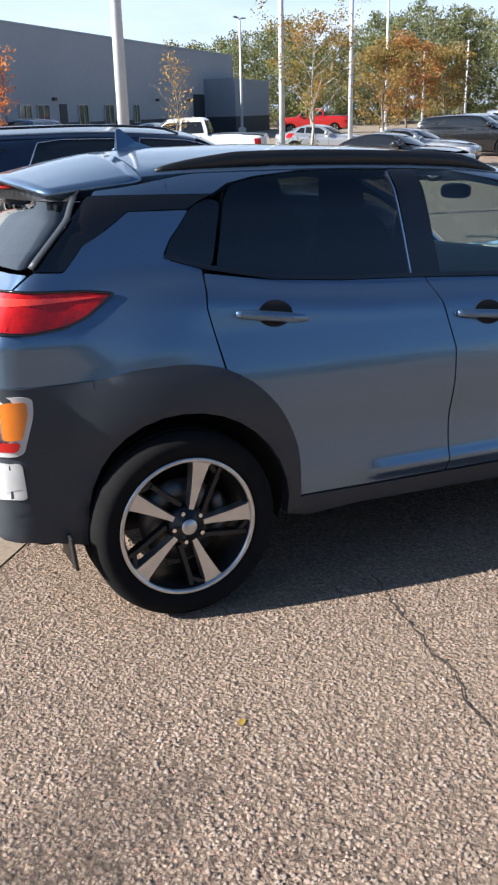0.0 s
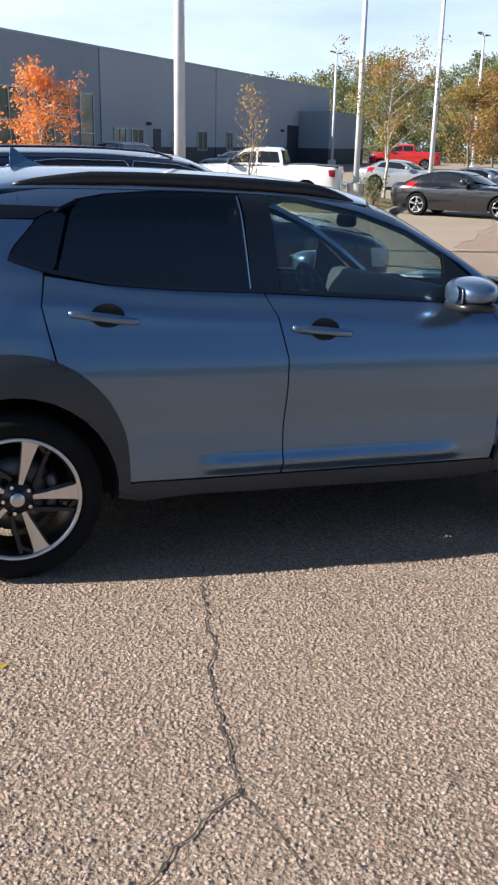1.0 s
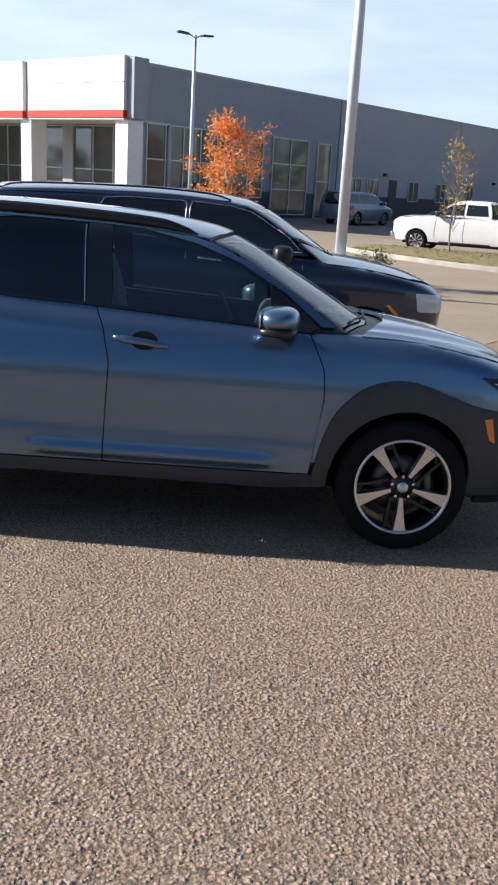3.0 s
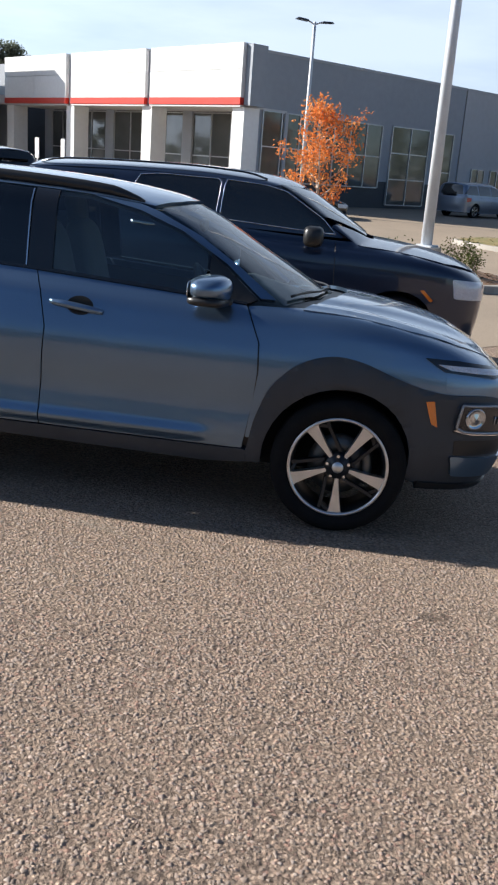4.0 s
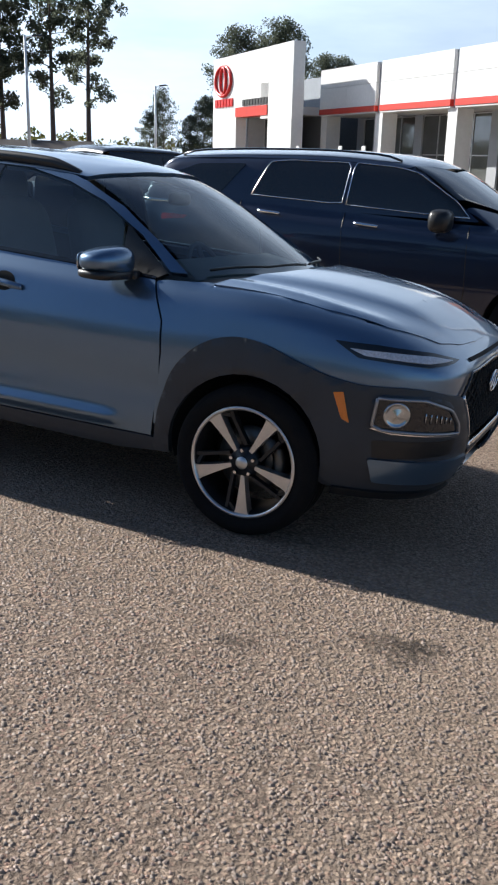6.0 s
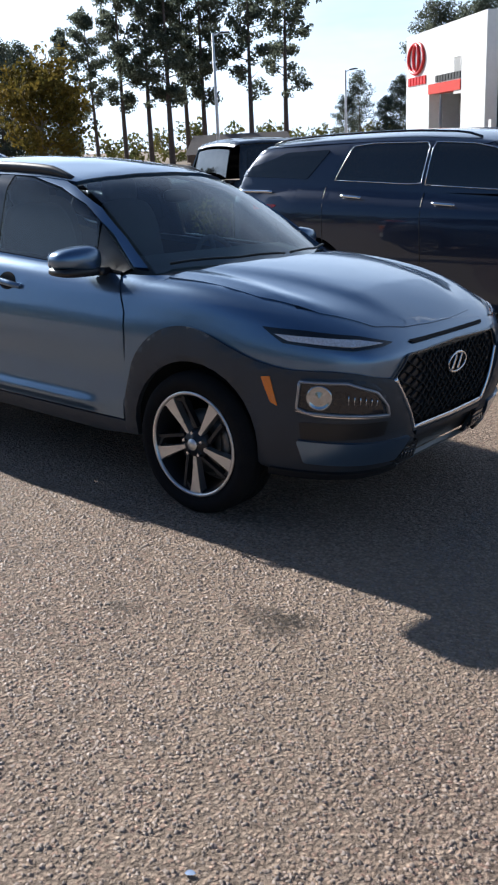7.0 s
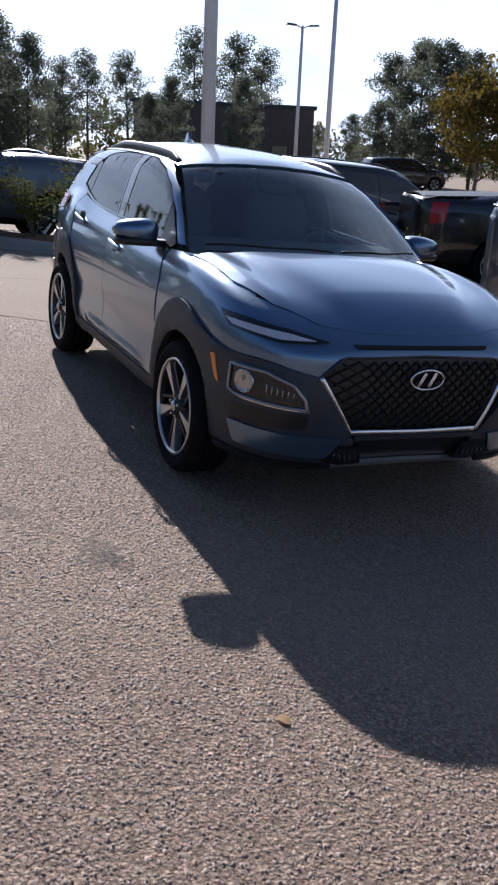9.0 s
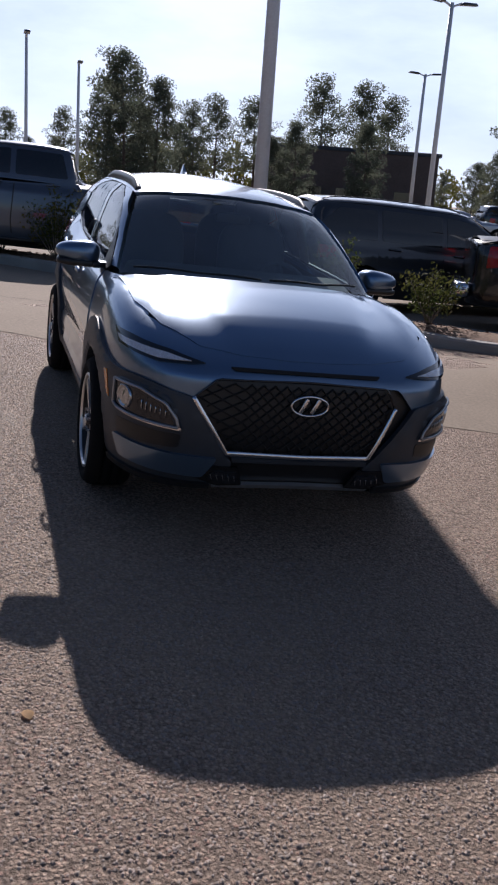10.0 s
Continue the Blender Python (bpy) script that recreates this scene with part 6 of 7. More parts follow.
def leaf_cloud(rng, centres, count, spread_r, size, flat=0.6):
    """Many small leaves about given centres."""
    c = centres[rng.integers(0, len(centres), count)]
    off = rng.normal(0, 1, (count, 3))
    off = off / np.linalg.norm(off, axis=1, keepdims=True) * (rng.uniform(0, 1, (count, 1)) ** 0.5) * spread_r
    off[:, 2] *= flat
    p = c + off
    a = rng.normal(0, 1, (count, 3))
    a /= np.linalg.norm(a, axis=1, keepdims=True)
    b = np.cross(a, rng.normal(0, 1, (count, 3)))
    b /= np.linalg.norm(b, axis=1, keepdims=True)
    s = size * rng.uniform(0.6, 1.3, (count, 1))
    verts = np.stack([p - a * s, p + b * s * 0.55, p + a * s, p - b * s * 0.55], 1).reshape(-1, 3)
    return verts, np.arange(count * 4).reshape(-1, 4)


def cloud_mesh(name, verts, faces, mat, parent=None):
    me = bpy.data.meshes.new(name)
    me.from_pydata(verts.tolist(), [], faces.tolist())
    me.materials.append(mat)
    ob = new(name, me)
    if parent:
        ob.parent = parent
    return ob


def broad_tree(m, label, height, spread_x, crown_from, mat, count, seed, size=0.07, trunk=0.06, limbs=14, bark=None, clump=0.35, narrow=1.0, group=""):
    rng = np.random.default_rng(seed)
    tree = empty("tree", m, label, "tree", group)
    bm = bmesh.new()
    pts = [Vector((0.05 * math.sin(i * 1.3 + seed), 0.05 * math.cos(i * 1.7 + seed), height * 0.92 * i / 7)) for i in range(8)]
    for i in range(7):
        tube(bm, pts[i], pts[i + 1], trunk * (1 - i / 8), trunk * (1 - (i + 1) / 8), 9, caps=i in (0, 6))
    part("trunk", bm, bark or BARK, tree)
    tips = []
    for i in range(limbs):
        f = (i + 0.5) / limbs
        z0 = height * (crown_from * 0.85 + (0.9 - crown_from * 0.85) * f)
        a = i * 2.4 + rng.uniform(-0.4, 0.4)
        reach = spread_x * (math.sin(math.pi * min(0.97, 0.22 + f * 0.75)) ** 0.8) * rng.uniform(0.75, 1.1)
        start = Vector((0.05 * math.sin(z0), 0.05 * math.cos(z0), z0))
        end = start + Vector((math.cos(a) * reach, math.sin(a) * reach, reach * rng.uniform(0.45, 0.9) * narrow))
        mid = start.lerp(end, 0.5) + Vector((0, 0, -0.05 * reach))
        bm = bmesh.new()
        r = trunk * 0.45 * (1 - 0.5 * f)
        tube(bm, start, mid, r, r * 0.6, 6, caps=False)
        tube(bm, mid, end, r * 0.6, r * 0.15, 6)
        for j in range(5):
            t = rng.uniform(0.3, 1.0)
            s = start.lerp(end, t)
            e = s + Vector(rng.normal(0, 0.3 * spread_x, 3).tolist()) * 0.6 + Vector((0, 0, 0.12 * spread_x))
            tube(bm, s, e, r * 0.25, 0.003, 5)
            tips += [e, s.lerp(e, 0.5)]
        tips += [end, start.lerp(end, 0.7)]
        part("limb", bm, bark or BARK, tree)
    tips.append(Vector((0, 0, height)))
    v, f = leaf_cloud(rng, np.array([tuple(t) for t in tips]), count, clump, size)
    cloud_mesh("crown", v, f, mat, tree)
    return tree


def pine_tree(m, label, height, seed, bare=0.45, spread_x=2.2, count=5200, dense=1.0, group="pines"):
    rng = np.random.default_rng(seed)
    tree = empty("pine_tree", m, label, "tree", group)
    bm = bmesh.new()
    lean = rng.uniform(-0.25, 0.25, 2)
    spine = lambda t: Vector((lean[0] * t * t * 2, lean[1] * t * t * 2, height * t))  # noqa: E731
    for i in range(8):
        tube(bm, spine(i / 8), spine((i + 1) / 8), 0.0145 * height * (1.05 - i / 8), 0.0145 * height * (1.05 - (i + 1) / 8), 8, caps=False)
    k = int(30 * dense)
    tips = []
    for i in range(k):
        f = (i + rng.uniform(0, 1)) / k
        t = bare + (0.98 - bare) * f
        s = spine(t)
        a = i * 2.39 + rng.uniform(-0.5, 0.5)
        reach = spread_x * math.sin(math.pi * (0.22 + 0.70 * f)) ** 0.8 * rng.uniform(0.5, 1.1)
        e = s + Vector((math.cos(a) * reach, math.sin(a) * reach, reach * rng.uniform(0.0, 0.55)))
        if rng.uniform() < 0.25 * (1.2 - f) and dense < 1.5:
            tube(bm, s, s.lerp(e, 0.6), 0.0026 * height * (1.1 - f), 0.01, 5, caps=False)
            continue
        tube(bm, s, e, 0.0036 * height * (1.1 - f), 0.012, 5, caps=False)
        for q in (0.4, 0.6, 0.8, 1.0):
            tips.append(s.lerp(e, q) + Vector(rng.normal(0, 0.016 * height, 3).tolist()))
    tips.append(spine(1.0))
    part("trunk", bm, PINEBARK, tree)
    v, f = leaf_cloud(rng, np.array([tuple(t) for t in tips]), count, (0.036 if dense < 1.4 else 0.055) * height, 0.0090 * height, flat=0.85)
    cloud_mesh("crown", v, f, PINE, tree)
    return tree


def shrub(m, label, height, width, seed, count=700):
    rng = np.random.default_rng(seed)
    ob = empty("shrub", m, label, "shrub", "shrubs in the beds")
    bm = bmesh.new()
    tips = []
    for i in range(11):
        a = i * 2.4 + rng.uniform(-0.3, 0.3)
        e = Vector((math.cos(a) * width * rng.uniform(0.15, 0.5), math.sin(a) * width * rng.uniform(0.15, 0.5), height * rng.uniform(0.55, 1.0)))
        tube(bm, (0, 0, -0.05), e * 0.5, 0.010, 0.007, 5)
        tube(bm, e * 0.5, e, 0.007, 0.003, 5)
        tips += [e, e * 0.75, e * 0.5]
    part("stem", bm, BARK, ob)
    v, f = leaf_cloud(rng, np.array([tuple(t) for t in tips]), count, 0.17, 0.026, flat=1.0)
    cloud_mesh("leaves", v, f, SHRUB, ob)
    return ob


def flat_on(x, y, yaw=0.0, lift=0.0):
    """An upright pose on the lot."""
    return pose(x, y, ground_height(x, y) + lift, 0, 0, yaw)


def build_planting():
    island([(6.6, 27.4), (7.4, 25.2), (9.8, 21.8), (12.2, 20.4), (13.4, 22.3), (15.8, 26.0), (15.6, 28.2), (14.2, 27.6), (12.4, 25.9), (8.5, 27.6)], "kerbed island of brown mulch and dry grass", 0.2, True)
    island([(-1.6, 15.3), (-0.8, 17.4), (3.0, 18.0), (6.2, 15.2), (5.6, 12.4), (3.4, 12.6)], "kerbed island of mulch with low shrubs", 0.12)
    island([(-14.0, -5.0), (-8.2, -1.3), (-5.9, 0.45), (-4.3, 2.3), (-3.0, 3.9), (-2.15, 4.9), (-1.6, 6.2), (-1.0, 8.0), (-0.6, 9.5), (-1.4, 9.5), (-2.3, 7.2), (-3.3, 5.6), (-5.5, 3.5), (-7.0, 1.6), (-9.2, -0.2), (-14.6, -3.9)], "kerbed bed of bark mulch with shrubs behind the parked cars", 0.1)
    broad_tree(flat_on(2.0, 16.5, 40, 0.1), "young maple with bright orange autumn leaves", 3.5, 0.92, 0.36, ORANGE, 3900, 3, size=0.037, trunk=0.05, limbs=22, clump=0.24, bark=PALEBARK)
    broad_tree(flat_on(9.7, 25.2, 0, 0.2), "slender young tree almost bare, yellow leaves low down", 3.9, 0.62, 0.22, YELLOW, 420, 9, size=0.040, trunk=0.035, limbs=34, clump=0.22, narrow=1.9)
    broad_tree(flat_on(15.2, 26.3, 80, 0.2), "young tree with leaves turning from olive to rust", 4.9, 1.7, 0.30, MIXED, 5200, 12, size=0.045, trunk=0.06, limbs=20, clump=0.34, bark=PALEBARK, narrow=1.3)
    for i, (x, y, h, mt) in enumerate(((27.5, 41.0, 5.2, FARGOLD), (30.0, 42.5, 5.4, FARRUST), (33.0, 43.0, 5.0, FARGOLD))):
        broad_tree(flat_on(x, y, i * 70), "autumn tree at the edge of the far row", h, 1.9, 0.22, mt, 6500, 20 + i, size=0.065, trunk=0.08, limbs=16, clump=0.5, group="autumn trees in the far row")
    broad_tree(flat_on(-33.5, 28.5, 20), "rounded tree with dull yellow-green autumn leaves", 5.6, 2.6, 0.12, leaves("dull_gold_leaves", (0.20, 0.14, 0.03), (0.09, 0.085, 0.022)), 6000, 31, size=0.14, trunk=0.12, limbs=24, clump=0.7)
    # pines
    eye = (6.5, -2.0)
    at = lambda az, dist: (eye[0] - dist * math.sin(radians(az)), eye[1] + dist * math.cos(radians(az)))  # noqa: E731
    masters = [pine_tree(flat_on(*at(37.0, 104)), "tall loblolly pine with a bare lower trunk", 21.6, 41, 0.32, 3.2, 7500),
               pine_tree(flat_on(*at(41.9, 104)), "tall loblolly pine with a bare lower trunk", 21.0, 42, 0.27, 3.3, 8500),
               pine_tree(flat_on(*at(81.2, 62)), "dense bushy pine with low branches", 9.4, 43, 0.10, 2.3, 15000, 1.8),
               pine_tree(flat_on(*at(69.5, 83)), "slim pine behind the brown building", 11.2, 44, 0.30, 2.5, 7500, 1.45)]
    rng = random.Random(8)
    # bearing, distance and height of each
    tall_pines = ((39.1, 102, 21), (42.9, 106, 21), (45.2, 102, 20), (48.4, 100, 15))
    bare_pines = ((44.0, 100, 21), (46.7, 103, 20), (50.0, 98, 13))
    low_near = ((70.9, 68, 6.4), (66.6, 70, 6.8), (72.3, 66, 5.2), (82.4, 66, 8.0), (79.4, 64, 8.2), (80.3, 70, 7.0), (77.9, 72, 6.0), (53.0, 60, 7.9), (54.6, 58, 8.2), (56.2, 62, 8.6), (57.6, 66, 8.2), (58.8, 64, 5.0), (60.2, 80, 5.0), (50.9, 70, 6.5))
    low_far = ((28.4, 112, 15.6), (26.6, 115, 15.2), (25.0, 110, 16.2), (23.0, 118, 13.6), (21.6, 120, 13.4), (30.4, 92, 7.0), (31.3, 90, 5.2), (33.6, 95, 5.6), (85.6, 90, 5.0), (87.0, 85, 4.6), (90.5, 80, 5.5), (94.0, 75, 6.0), (98.0, 70, 7.0))
    broad = ((67.3, 84, 11.0), (65.6, 86, 10.2), (75.9, 80, 8.8), (73.5, 82, 9.0), (77.2, 78, 8.0), (32.6, 100, 8.0), (88.4, 80, 6.4), (84.9, 82, 7.0), (62.2, 95, 4.5))
    for kind, rows in ((0, tall_pines), (1, bare_pines), (2, low_near + low_far), (3, broad)):
        for az, dist, tall in rows:
            o = copy_thing(masters[kind], flat_on(*at(az, dist), rng.uniform(0, 360)))
            k = tall / (21.6, 21.0, 9.4, 11.2)[kind]
            o.scale = (k * rng.uniform(0.95, 1.15), k * rng.uniform(0.95, 1.15), k)
    # shrubs
    for i, (x, y, h, w) in enumerate(((-7.6, -0.3, 0.95, 0.8), (-6.3, 0.9, 1.0, 0.8), (-5.2, 2.3, 0.9, 0.7), (-4.6, 3.2, 0.85, 0.6), (-3.7, 4.3, 0.70, 0.6), (-2.75, 6.0, 1.0, 0.8), (-8.9, -1.1, 0.9, 0.7), (-1.9, 6.7, 1.0, 0.8), (-6.9, 0.3, 0.8, 0.6),
                                      (4.9, 13.4, 0.7, 0.7), (5.4, 14.2, 0.6, 0.6), (3.8, 13.3, 0.6, 0.6), (14.0, 24.6, 1.1, 1.2), (13.2, 23.2, 0.9, 1.0), (14.9, 27.2, 0.9, 1.0))):
        shrub(flat_on(x, y, i * 50, 0.2), "leafy evergreen shrub in the mulch bed", h, w * (1.4 if i < 9 else 1.0), 60 + i, 1200 if i < 9 else 600)


def far_woods():
    """The dark wooded rim of the lot."""
    rng = np.random.default_rng(77)
    centres = []
    tall = []
    for az in np.concatenate([np.arange(-75, -45, 1.2), np.arange(-45, -19, 0.22)]):
        dist = rng.uniform(108, 140)
        top = 8.6 + 2.4 * noise.noise((az * 0.35, 1.3, 0)) + rng.uniform(-1.0, 1.8) + (2.0 * min(1.0, (-27 - az) / 7) if az < -27 else 0) + (dist - 108) * 0.03
        x, y = -dist * math.sin(radians(az)), -4 + dist * math.cos(radians(az))
        for z in np.arange(0.6, top, 0.8):
            # crowns narrow towards the top
            wide = 0.5 + 1.3 * (1 - z / top)
            tall += [(x + rng.normal(0, wide), y + rng.normal(0, wide), z) for _ in range(2)]
    v, f = leaf_cloud(rng, np.array(tall), 230000, 0.95, 0.15, flat=0.8)
    tagged(cloud_mesh("far_woods", v, f, FARPINE), "dense dark pine woods beyond the far row of cars", "woods", kind="stuff")
    for az in np.arange(20, 100, 0.8):
        dist = rng.uniform(105, 130)
        top = 2.6 + 1.0 * noise.noise((az * 0.5, 4.3, 0)) + rng.uniform(0, 1.2) + (3.0 if 74 < az < 84 else 1.2 if 55 < az < 66 else 0)
        x, y = 6 - dist * math.sin(radians(az)), -2 + dist * math.cos(radians(az))
        for z in np.arange(0.3, top, 0.9):
            centres.append((x + rng.normal(0, 1), y + rng.normal(0, 1), z))
    # unseen run added out of view; its heights darken reflections in the flank
    for az in np.arange(100, 214, 0.8):
        dist = rng.uniform(66, 84)
        top = (10.5 if 104 < az < 150 else 3.0 if az < 104 else 7.0) + 1.6 * noise.noise((az * 0.4, 7.3, 0)) + rng.uniform(0, 1.6)
        x, y = 6 - dist * math.sin(radians(az)), -2 + dist * math.cos(radians(az))
        for z in np.arange(0.3, top, 1.0):
            centres.append((x + rng.normal(0, 1), y + rng.normal(0, 1), z))
    v, f = leaf_cloud(rng, np.array(centres), 95000, 1.3, 0.30, flat=0.9)
    tagged(cloud_mesh("far_woods", v, f, OLIVE), "mixed woods of pine and autumn trees closing the view, with an unseen run added for reflections", "woods", kind="stuff")


build_planting()
far_woods()

# ---- lamps ----
POLE = material("galvanised_pole", (0.64, 0.68, 0.73), 0.45, 0.0, vary=0.3, scale=2, fine=0.06, fine_scale=40)


def light_pole(x, y, height, heads=2, yaw=0.0, pedestal=0.75, r=0.10, label="tall grey light pole with flat lamp heads on a concrete base"):
    pole = empty("light_pole", flat_on(x, y, yaw), label, "light pole", "light poles of the lot")
    bm = bmesh.new()
    bmesh.ops.create_cone(bm, cap_ends=True, segments=24, radius1=0.33, radius2=0.31, depth=pedestal, matrix=Matrix.Translation((0, 0, pedestal / 2 - 0.05)))
    part("pedestal", bm, PEDESTAL, pole, "round concrete pedestal", smooth=False)
    bm = bmesh.new()
    box(bm, (0.36, 0.36, 0.03), (0, 0, pedestal - 0.03))
    part("base_plate", bm, POLE, pole, smooth=False)
    part("shaft", tube(bmesh.new(), (0, 0, pedestal - 0.04), (0, 0, height), r, r * 0.7, 16), POLE, pole)
    for i in range(heads):
        a = math.pi * i
        bm = bmesh.new()
        tube(bm, (0, 0, height - 0.12), (0.35 * math.cos(a), 0, height + 0.02), 0.035, sides=8)
        arm = part("arm", bm, POLE, pole)
        bm = bmesh.new()
        box(bm, (0.62, 0.30, 0.09), (0.62 * math.cos(a), 0, height + 0.03), (0, -4 * math.cos(a), 0), bevel=0.03, taper=0.8)
        part("lamp_head", bm, SMOKE, arm)
    return pole


near_poles = ((4.35, 13.6, 9.2, 2, 60, 0.75, 0.115), (14.5, 27.3, 9.2, 2, 50, 0.8, 0.11), (0.8, 38.5, 7.9, 2, 30, 0.5, 0.10), (21.9, 35.0, 9.6, 2, 40, 0.7, 0.11), (31.4, 46.8, 8.0, 2, 40, 0.7, 0.10), (29.7, 64.6, 8.3, 2, 40, 0.7, 0.11))
far_poles = ((44.0, 61.0, 6.0, 1, 40, 0.7, 0.10), (52.0, 66.0, 7.0, 1, 40, 0.7, 0.10), (-4.6, 2.1, 9.0, 2, 10, 0.15, 0.095), (-20.5, 12.5, 7.5, 2, 100, 0.6, 0.09), (-40.0, 21.2, 8.1, 2, 80, 0.6, 0.11), (-26.8, 34.5, 7.0, 1, 60, 0.6, 0.09),
                                (-38.0, 0.5, 7.5, 1, 0, 0.5, 0.09), (-46.0, 3.6, 7.4, 1, 0, 0.5, 0.10), (-30.0, 52.0, 6.0, 1, 0, 0.5, 0.09))
for x, y, h, k, yaw, ped, r in near_poles + far_poles:
    light_pole(x, y, h - ground_height(x, y), k, yaw, ped, r)

# ---- buildings ----
WALLGREY = material("grey_insulated_panel", (0.30, 0.33, 0.37), 0.55, vary=0.25, scale=0.15, fine=0.04, fine_scale=3)
WALLPALE = material("pale_grey_panel", (0.40, 0.42, 0.45), 0.55, vary=0.2, scale=0.15, fine=0.04, fine_scale=3)
BASEGREY = material("dark_base_panel", (0.045, 0.052, 0.062), 0.6, vary=0.3, scale=0.5, fine=0.1, fine_scale=8)
FACEWHITE = material("white_composite_panel", (0.80, 0.80, 0.79), 0.35, vary=0.12, scale=0.4, fine=0.03, fine_scale=5, per_object=0.02)
REDBAND = material("red_band", (0.62, 0.035, 0.015), 0.4, vary=0.2, scale=1.0)
SOFFIT = material("soffit", (0.55, 0.55, 0.55), 0.7, vary=0.2, scale=1.0)
SHOPGLASS = material("shop_glass", (0.10, 0.108, 0.106), 0.05, coat=0.5, vary=0.7, scale=0.7, tint=(0.05, 0.055, 0.052))
MULLION = material("aluminium_mullion", (0.50, 0.51, 0.52), 0.4, 0.6)
DARKDOOR = material("dark_steel_door", (0.035, 0.04, 0.048), 0.5, vary=0.3, scale=2)
SIGNRED = material("sign_red", (0.58, 0.02, 0.02), 0.35)
SIGNBLACK = material("sign_black", (0.02, 0.02, 0.02), 0.5)
BROWN = material("brown_brick_far", (0.14, 0.105, 0.09), 0.85, vary=0.4, scale=0.6, fine=0.15, fine_scale=12)
ROOFING = material("dull_shingles", (0.10, 0.085, 0.08), 0.9, vary=0.5, scale=2, fine=0.2, fine_scale=20)


def slab(name, mat, parent, x0, x1, y0, y1, z0, z1, label="", bevel=0.0):
    bm = bmesh.new()
    box(bm, (x1 - x0, y1 - y0, z1 - z0), ((x0 + x1) / 2, (y0 + y1) / 2, (z0 + z1) / 2), bevel=bevel, seg=1)
    return part(name, bm, mat, parent, label, smooth=False)


def glazed(parent, axis, a0, a1, z0, z1, at, cols, rows_, facing=-1, name="window"):
    """A framed window of panes on a wall; axis x: along the wall, y: along the front."""
    holder = new(name)
    holder.parent = parent
    put = (lambda n, m, u0, u1, w0, w1, d0, d1: slab(n, m, holder, u0, u1, at + d0, at + d1, w0, w1)) if axis == "x" else (lambda n, m, u0, u1, w0, w1, d0, d1: slab(n, m, holder, at + d0, at + d1, u0, u1, w0, w1))
    for i in range(cols):
        for j in range(rows_):
            u0, u1 = a0 + (a1 - a0) * i / cols, a0 + (a1 - a0) * (i + 1) / cols
            w0, w1 = z0 + (z1 - z0) * j / rows_, z0 + (z1 - z0) * (j + 1) / rows_
            put("pane", SHOPGLASS, u0 + 0.03, u1 - 0.03, w0 + 0.03, w1 - 0.03, -0.03, 0.02)
    for i in range(cols + 1):
        u = a0 + (a1 - a0) * i / cols
        put("mullion", MULLION, u - 0.035, u + 0.035, z0, z1, -0.08, 0.03)
    for j in range(rows_ + 1):
        w = z0 + (z1 - z0) * j / rows_
        put("rail", MULLION, a0 + 0.036, a1 - 0.036, w - 0.03, w + 0.03, -0.075, 0.03)
    return holder


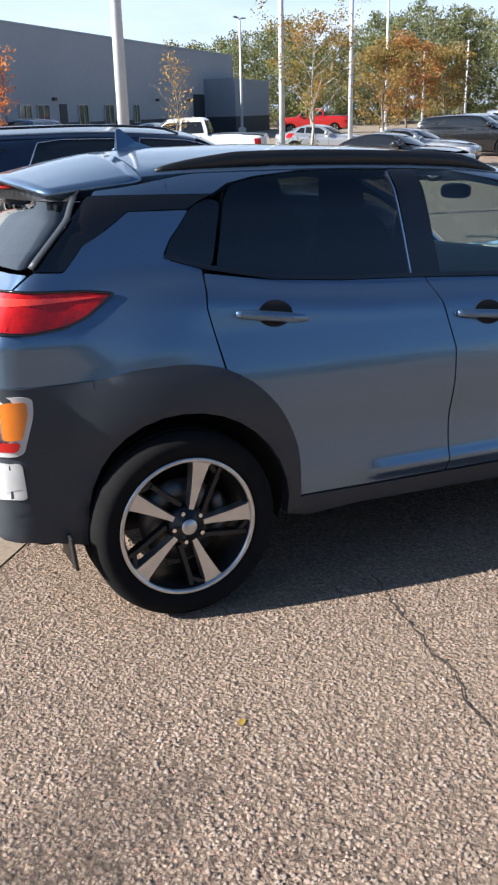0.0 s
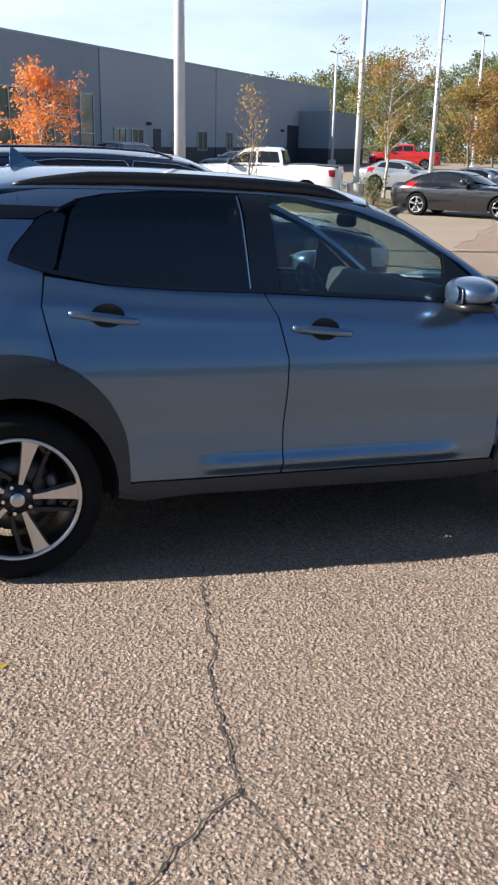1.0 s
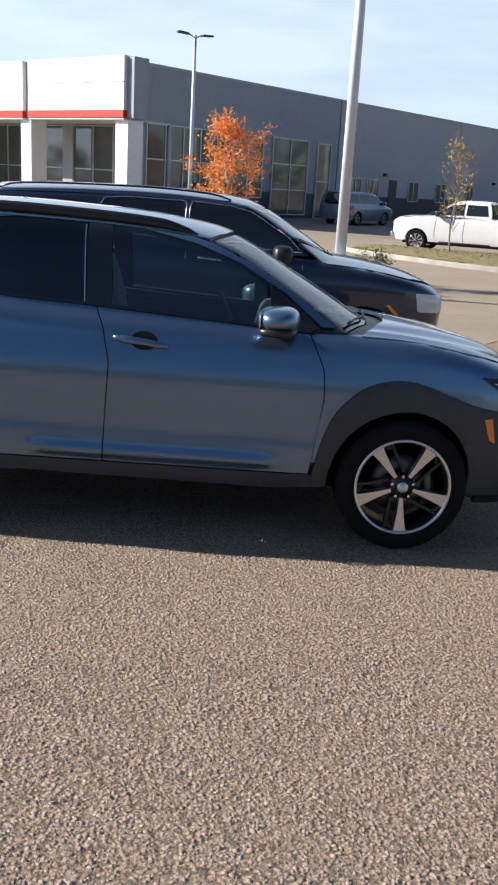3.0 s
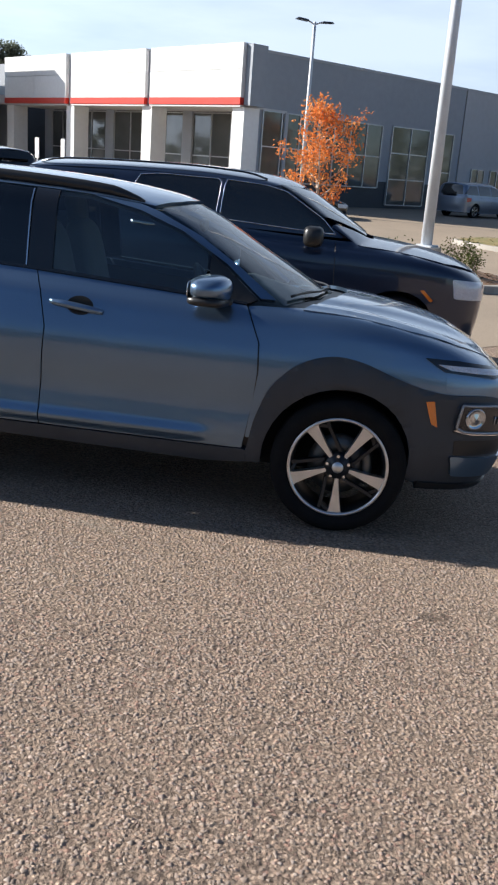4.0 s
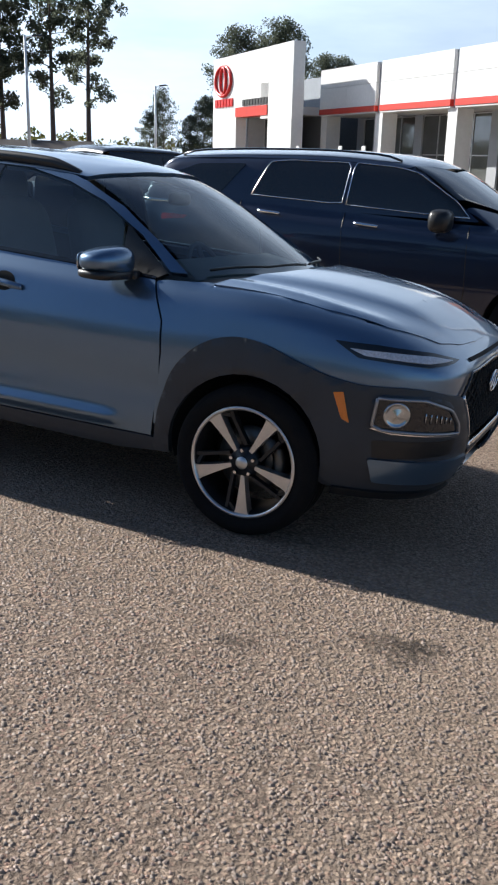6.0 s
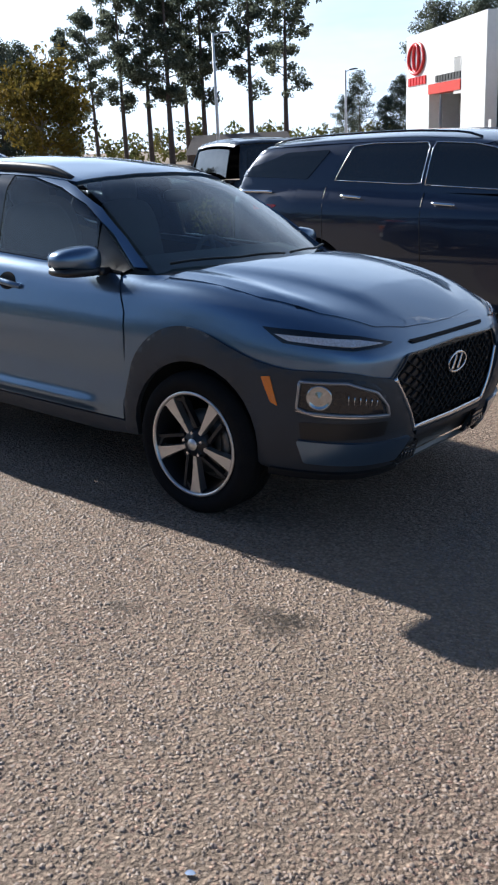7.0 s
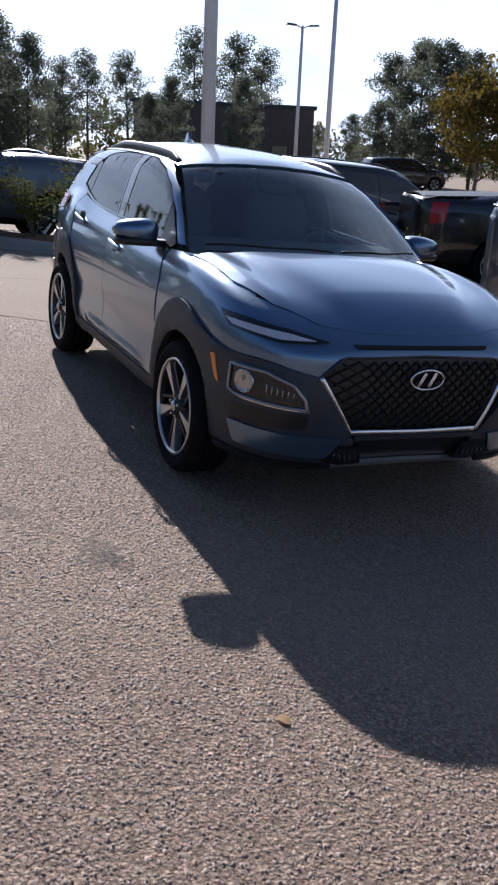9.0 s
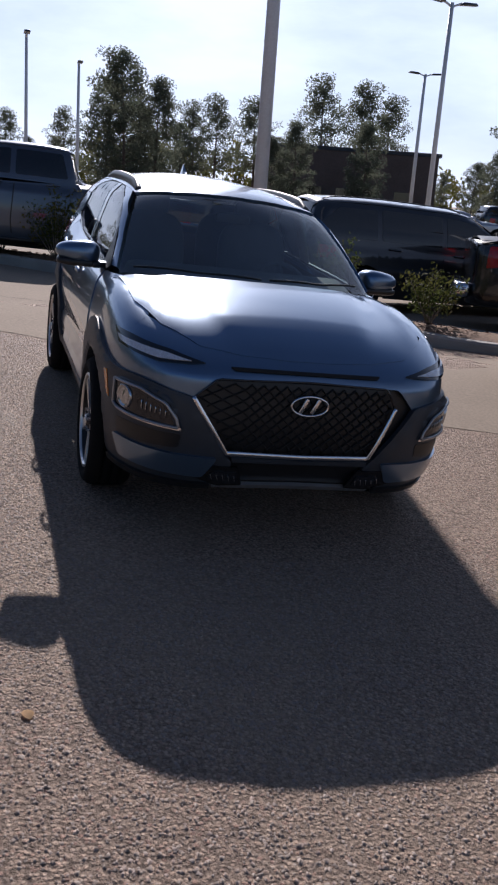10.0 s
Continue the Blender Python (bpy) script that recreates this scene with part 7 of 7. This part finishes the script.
def build_showroom():
    b = empty("showroom", pose(-2.0, 40.8, -0.35, 0, 0, 48), "long grey panelled dealership building with a white fascia and red band", "building")
    top = 7.2
    # the long side wall, in bays with recessed joints
    edges = [0.0, 17.45, 33.6, 60.2]
    for i in range(3):
        slab("wall_panel", WALLGREY if i == 0 else WALLPALE, b, edges[i] + 0.06, edges[i + 1] - 0.06, 0.0, 0.4, 1.65, top)
        slab("base_panel", BASEGREY, b, edges[i] + 0.06, edges[i + 1] - 0.06, 0.03, 0.4, 0.0, 1.65)
        slab("joint", SIGNBLACK, b, edges[i + 1] - 0.06, edges[i + 1] + 0.06, 0.08, 0.4, 0, top - 0.1)
        slab("coping", WALLPALE, b, edges[i] + 0.02, edges[i + 1] - 0.02, -0.04, 0.44, top, top + 0.12)
    slab("rear_block", WALLGREY, b, 51.5, 62.5, -3.0, -0.02, 0.0, 4.9)
    slab("rear_block_base", BASEGREY, b, 51.45, 62.55, -3.03, -0.02, 0.0, 1.65)
    slab("core", BASEGREY, b, 3.0, 60.0, 0.42, 30.0, 0.0, top - 0.3)
    glazed(b, "x", 0.8, 9.9, 1.3, 4.6, 0.0, 7, 2)
    glazed(b, "x", 10.8, 14.2, 0.4, 4.65, 0.0, 2, 3)
    glazed(b, "x", 15.2, 16.6, 0.2, 4.6, 0.0, 1, 2, name="door")
    for x0, x1 in ((18.9, 20.3), (21.0, 22.5), (26.5, 27.9), (30.5, 32.0), (35.5, 36.6)):
        glazed(b, "x", x0, x1, 1.45, 2.75, 0.0, 2, 1)
    slab("side_door", DARKDOOR, b, 23.9, 24.9, -0.04, 0.0, 0.2, 2.8)
    slab("roller_door", DARKDOOR, b, 48.6, 51.4, -0.05, 0.0, 0.2, 3.6)
    for x in (23.0, 40.0, 47.0):
        slab("wall_lamp", SMOKE, b, x, x + 0.35, -0.22, 0.0, 3.0, 3.2)
    # the front with white fascia boxes
    for y0, y1 in ((-0.05, 7.12), (7.56, 14.82), (15.38, 22.7)):
        half = (y0 + y1) / 2
        for a, c in ((y0, half - 0.01), (half + 0.01, y1)):
            for z0, z1 in ((5.05, 6.29), (6.31, 7.45)):
                slab("fascia_panel", FACEWHITE, b, -0.75, 0.2, a, c, z0, z1)
        slab("red_band", REDBAND, b, -0.78, 0.2, y0, y1, 4.72, 5.04)
        slab("soffit", SOFFIT, b, -0.74, 2.4, y0, y1, 4.62, 4.70)
    for y in (-0.30, 7.34, 15.1):
        slab("fin", WALLGREY, b, -0.55, 0.4, y - 0.22, y + 0.22, 4.70, 7.40)
    for y in (-0.1, 7.2, 14.8, 22.0):
        slab("column", FACEWHITE, b, -0.55, 0.45, y - 0.05, y + 0.80, 0.0, 4.62)
        slab("pier", WALLPALE, b, 2.25, 2.48, y - 0.02, y + 0.82, 0.0, 4.62)
    slab("corner_pier", WALLPALE, b, -0.05, 0.78, 0.02, 0.5, 0, top)
    for y0, y1, k in ((0.8, 7.2, 4), (8.0, 14.8, 4), (15.6, 22.4, 4)):
        glazed(b, "y", y0, y1, 0.1, 4.55, 2.4, k, 2)
    # the entrance tower
    t0, t1 = 20.3, 34.7
    for i in range(4):
        for j in range(4):
            z0, z1 = j * 2.22, (j + 1) * 2.22 - 0.018
            ya, yb = t0 + i * 1.27, t0 + (i + 1) * 1.27 - 0.018
            if i == 3 and j < 2:
                continue
            slab("tower_panel", FACEWHITE, b, -3.9, -3.1, ya, yb, z0, z1)
    slab("tower_panel", FACEWHITE, b, -3.9, -3.1, t0 + 3.81, t0 + 5.06, 5.3, 6.642)
    slab("tower_backing", FACEWHITE, b, -3.88, -3.12, t0 + 0.02, t0 + 3.80, 0.0, 8.84)
    slab("tower_face", FACEWHITE, b, -3.89, -3.1, t0 + 5.08, t1, 5.3, 8.86)
    slab("tower_side", FACEWHITE, b, -3.89, -3.1, 29.9, t1, 0.0, 5.29)
    slab("porch_wall", WALLGREY, b, 0.0, 0.5, 22.8, t1 + 6, 0.0, 7.2)
    slab("porch_roof", SOFFIT, b, -3.08, -0.02, 23.0, t1 - 0.5, 4.7, 5.2)
    slab("entrance_band", REDBAND, b, -3.97, -3.1, t0 + 3.85, 29.88, 4.65, 5.28)
    slab("vestibule_wall", WALLPALE, b, -2.9, -0.02, 29.9, 30.2, 0.0, 4.68)
    glazed(b, "y", t0 + 3.85, 29.8, 0.1, 4.6, -1.6, 4, 2, name="entrance")
    # signs as plain shapes and bars
    bm = bmesh.new()
    for i in range(36):
        a, c = 2 * math.pi * i / 36, 2 * math.pi * (i + 1) / 36
        for ry, rz in ((1.6, 1.02), (0.55, 0.92)):
            tube(bm, (0, ry * math.cos(a), rz * math.sin(a)), (0, ry * math.cos(c), rz * math.sin(c)), 0.12, sides=6, caps=False)
    part("red_oval_sign", bm, SIGNRED, b, "plain red oval sign", matrix=pose(-3.98, 32.4, 7.22))
    for i in range(6):
        slab("red_sign_bar", SIGNRED, b, -3.97, -3.86, 30.5 + i * 0.63, 30.5 + i * 0.63 + 0.46, 5.42, 5.98)
    for i in range(9):
        slab("black_sign_bar", SIGNBLACK, b, -3.97, -3.86, 24.2 + i * 0.5, 24.2 + i * 0.5 + 0.36, 5.36, 5.78)
    for y in (6.9, 9.4, 14.6):
        slab("post_sign", FACEWHITE, b, -6.0, -5.95, y, y + 0.35, 1.6, 2.6)
        slab("sign_post", POLE, b, -5.99, -5.94, y + 0.14, y + 0.20, 0.0, 1.6)
    return b


build_showroom()


def build_far_buildings():
    x, y = 7.2 - 78 * math.sin(radians(68.4)), -1.4 + 78 * math.cos(radians(68.4))
    b = empty("brown_building", pose(x, y, -0.2, 0, 0, 68.4), "low flat-roofed dark brown building under pines", "building")
    slab("wall", BROWN, b, -7.3, 7.3, -0.2, 8.0, 0.0, 5.3)
    slab("parapet", BASEGREY, b, -7.5, 7.5, -0.3, 8.1, 5.32, 5.6)
    for i in range(5):
        slab("window_pane", DARKGLASS, b, -5.6 + i * 2.4, -4.4 + i * 2.4, -0.24, -0.2, 1.0, 2.4)
    x, y = 5.7 - 78 * math.sin(radians(39.0)), -3.5 + 78 * math.cos(radians(39.0))
    h = empty("low_house", pose(x, y, -0.3, 0, 0, 39), "low house with a dull shingled gable roof", "house")
    slab("wall", BROWN, h, -4.2, 4.2, 0, 7, 0, 1.3)
    bm = bmesh.new()
    pts = [(-4.6, -0.5, 1.28), (4.6, -0.5, 1.28), (4.6, 7.5, 1.28), (-4.6, 7.5, 1.28), (-4.0, 3.5, 2.8), (4.0, 3.5, 2.8)]
    v = [bm.verts.new(p) for p in pts]
    for f in ((0, 1, 5, 4), (2, 3, 4, 5), (1, 2, 5), (3, 0, 4), (3, 2, 1, 0)):
        bm.faces.new([v[i] for i in f])
    part("roof", bm, ROOFING, h, smooth=False)


build_far_buildings()

# ---- small things on the ground ----
LEAFTAN = leaves("dry_leaf", (0.70, 0.50, 0.30), (0.55, 0.34, 0.18), 0.55)
LEAFYELLOW = leaves("yellow_leaf", (0.62, 0.46, 0.10), (0.50, 0.34, 0.06), 0.5)
SCRAP = material("blue_scrap", (0.25, 0.33, 0.48), 0.5, vary=0.3, scale=80)


def fallen_leaf(x, y, size, turn, mat, label, category="leaf"):
    """A curled leaf lying on the chips."""
    bm = bmesh.new()
    rows_ = []
    for i in range(7):
        u = i / 6
        w = size * 0.34 * math.sin(math.pi * min(0.98, 0.06 + u * 0.92)) ** 0.8
        mid_z = 0.002 + 0.004 * size / 0.06 * math.sin(math.pi * u)
        rows_.append([bm.verts.new(((u - 0.5) * size, s * w, mid_z + abs(s) * 0.0015)) for s in (-1, 0, 1)])
    for a, b in zip(rows_, rows_[1:]):
        for i in range(2):
            bm.faces.new((a[i], b[i], b[i + 1], a[i + 1]))
    ob = part("fallen_leaf" if category == "leaf" else "scrap", bm, mat, None, label)
    ob.matrix_basis = pose(x, y, ground_height(x, y) + 0.002, 0, 0, turn)
    tagged(ob, label, category)
    return ob


fallen_leaf(4.72, -1.26, 0.055, 10, LEAFTAN, "dry tan leaf lying on the chip-seal")
fallen_leaf(-0.11, -1.56, 0.030, 60, LEAFYELLOW, "small yellow leaf lying on the chip-seal")
fallen_leaf(4.09, -2.58, 0.026, 30, SCRAP, "small blue scrap lying on the chip-seal", "litter")
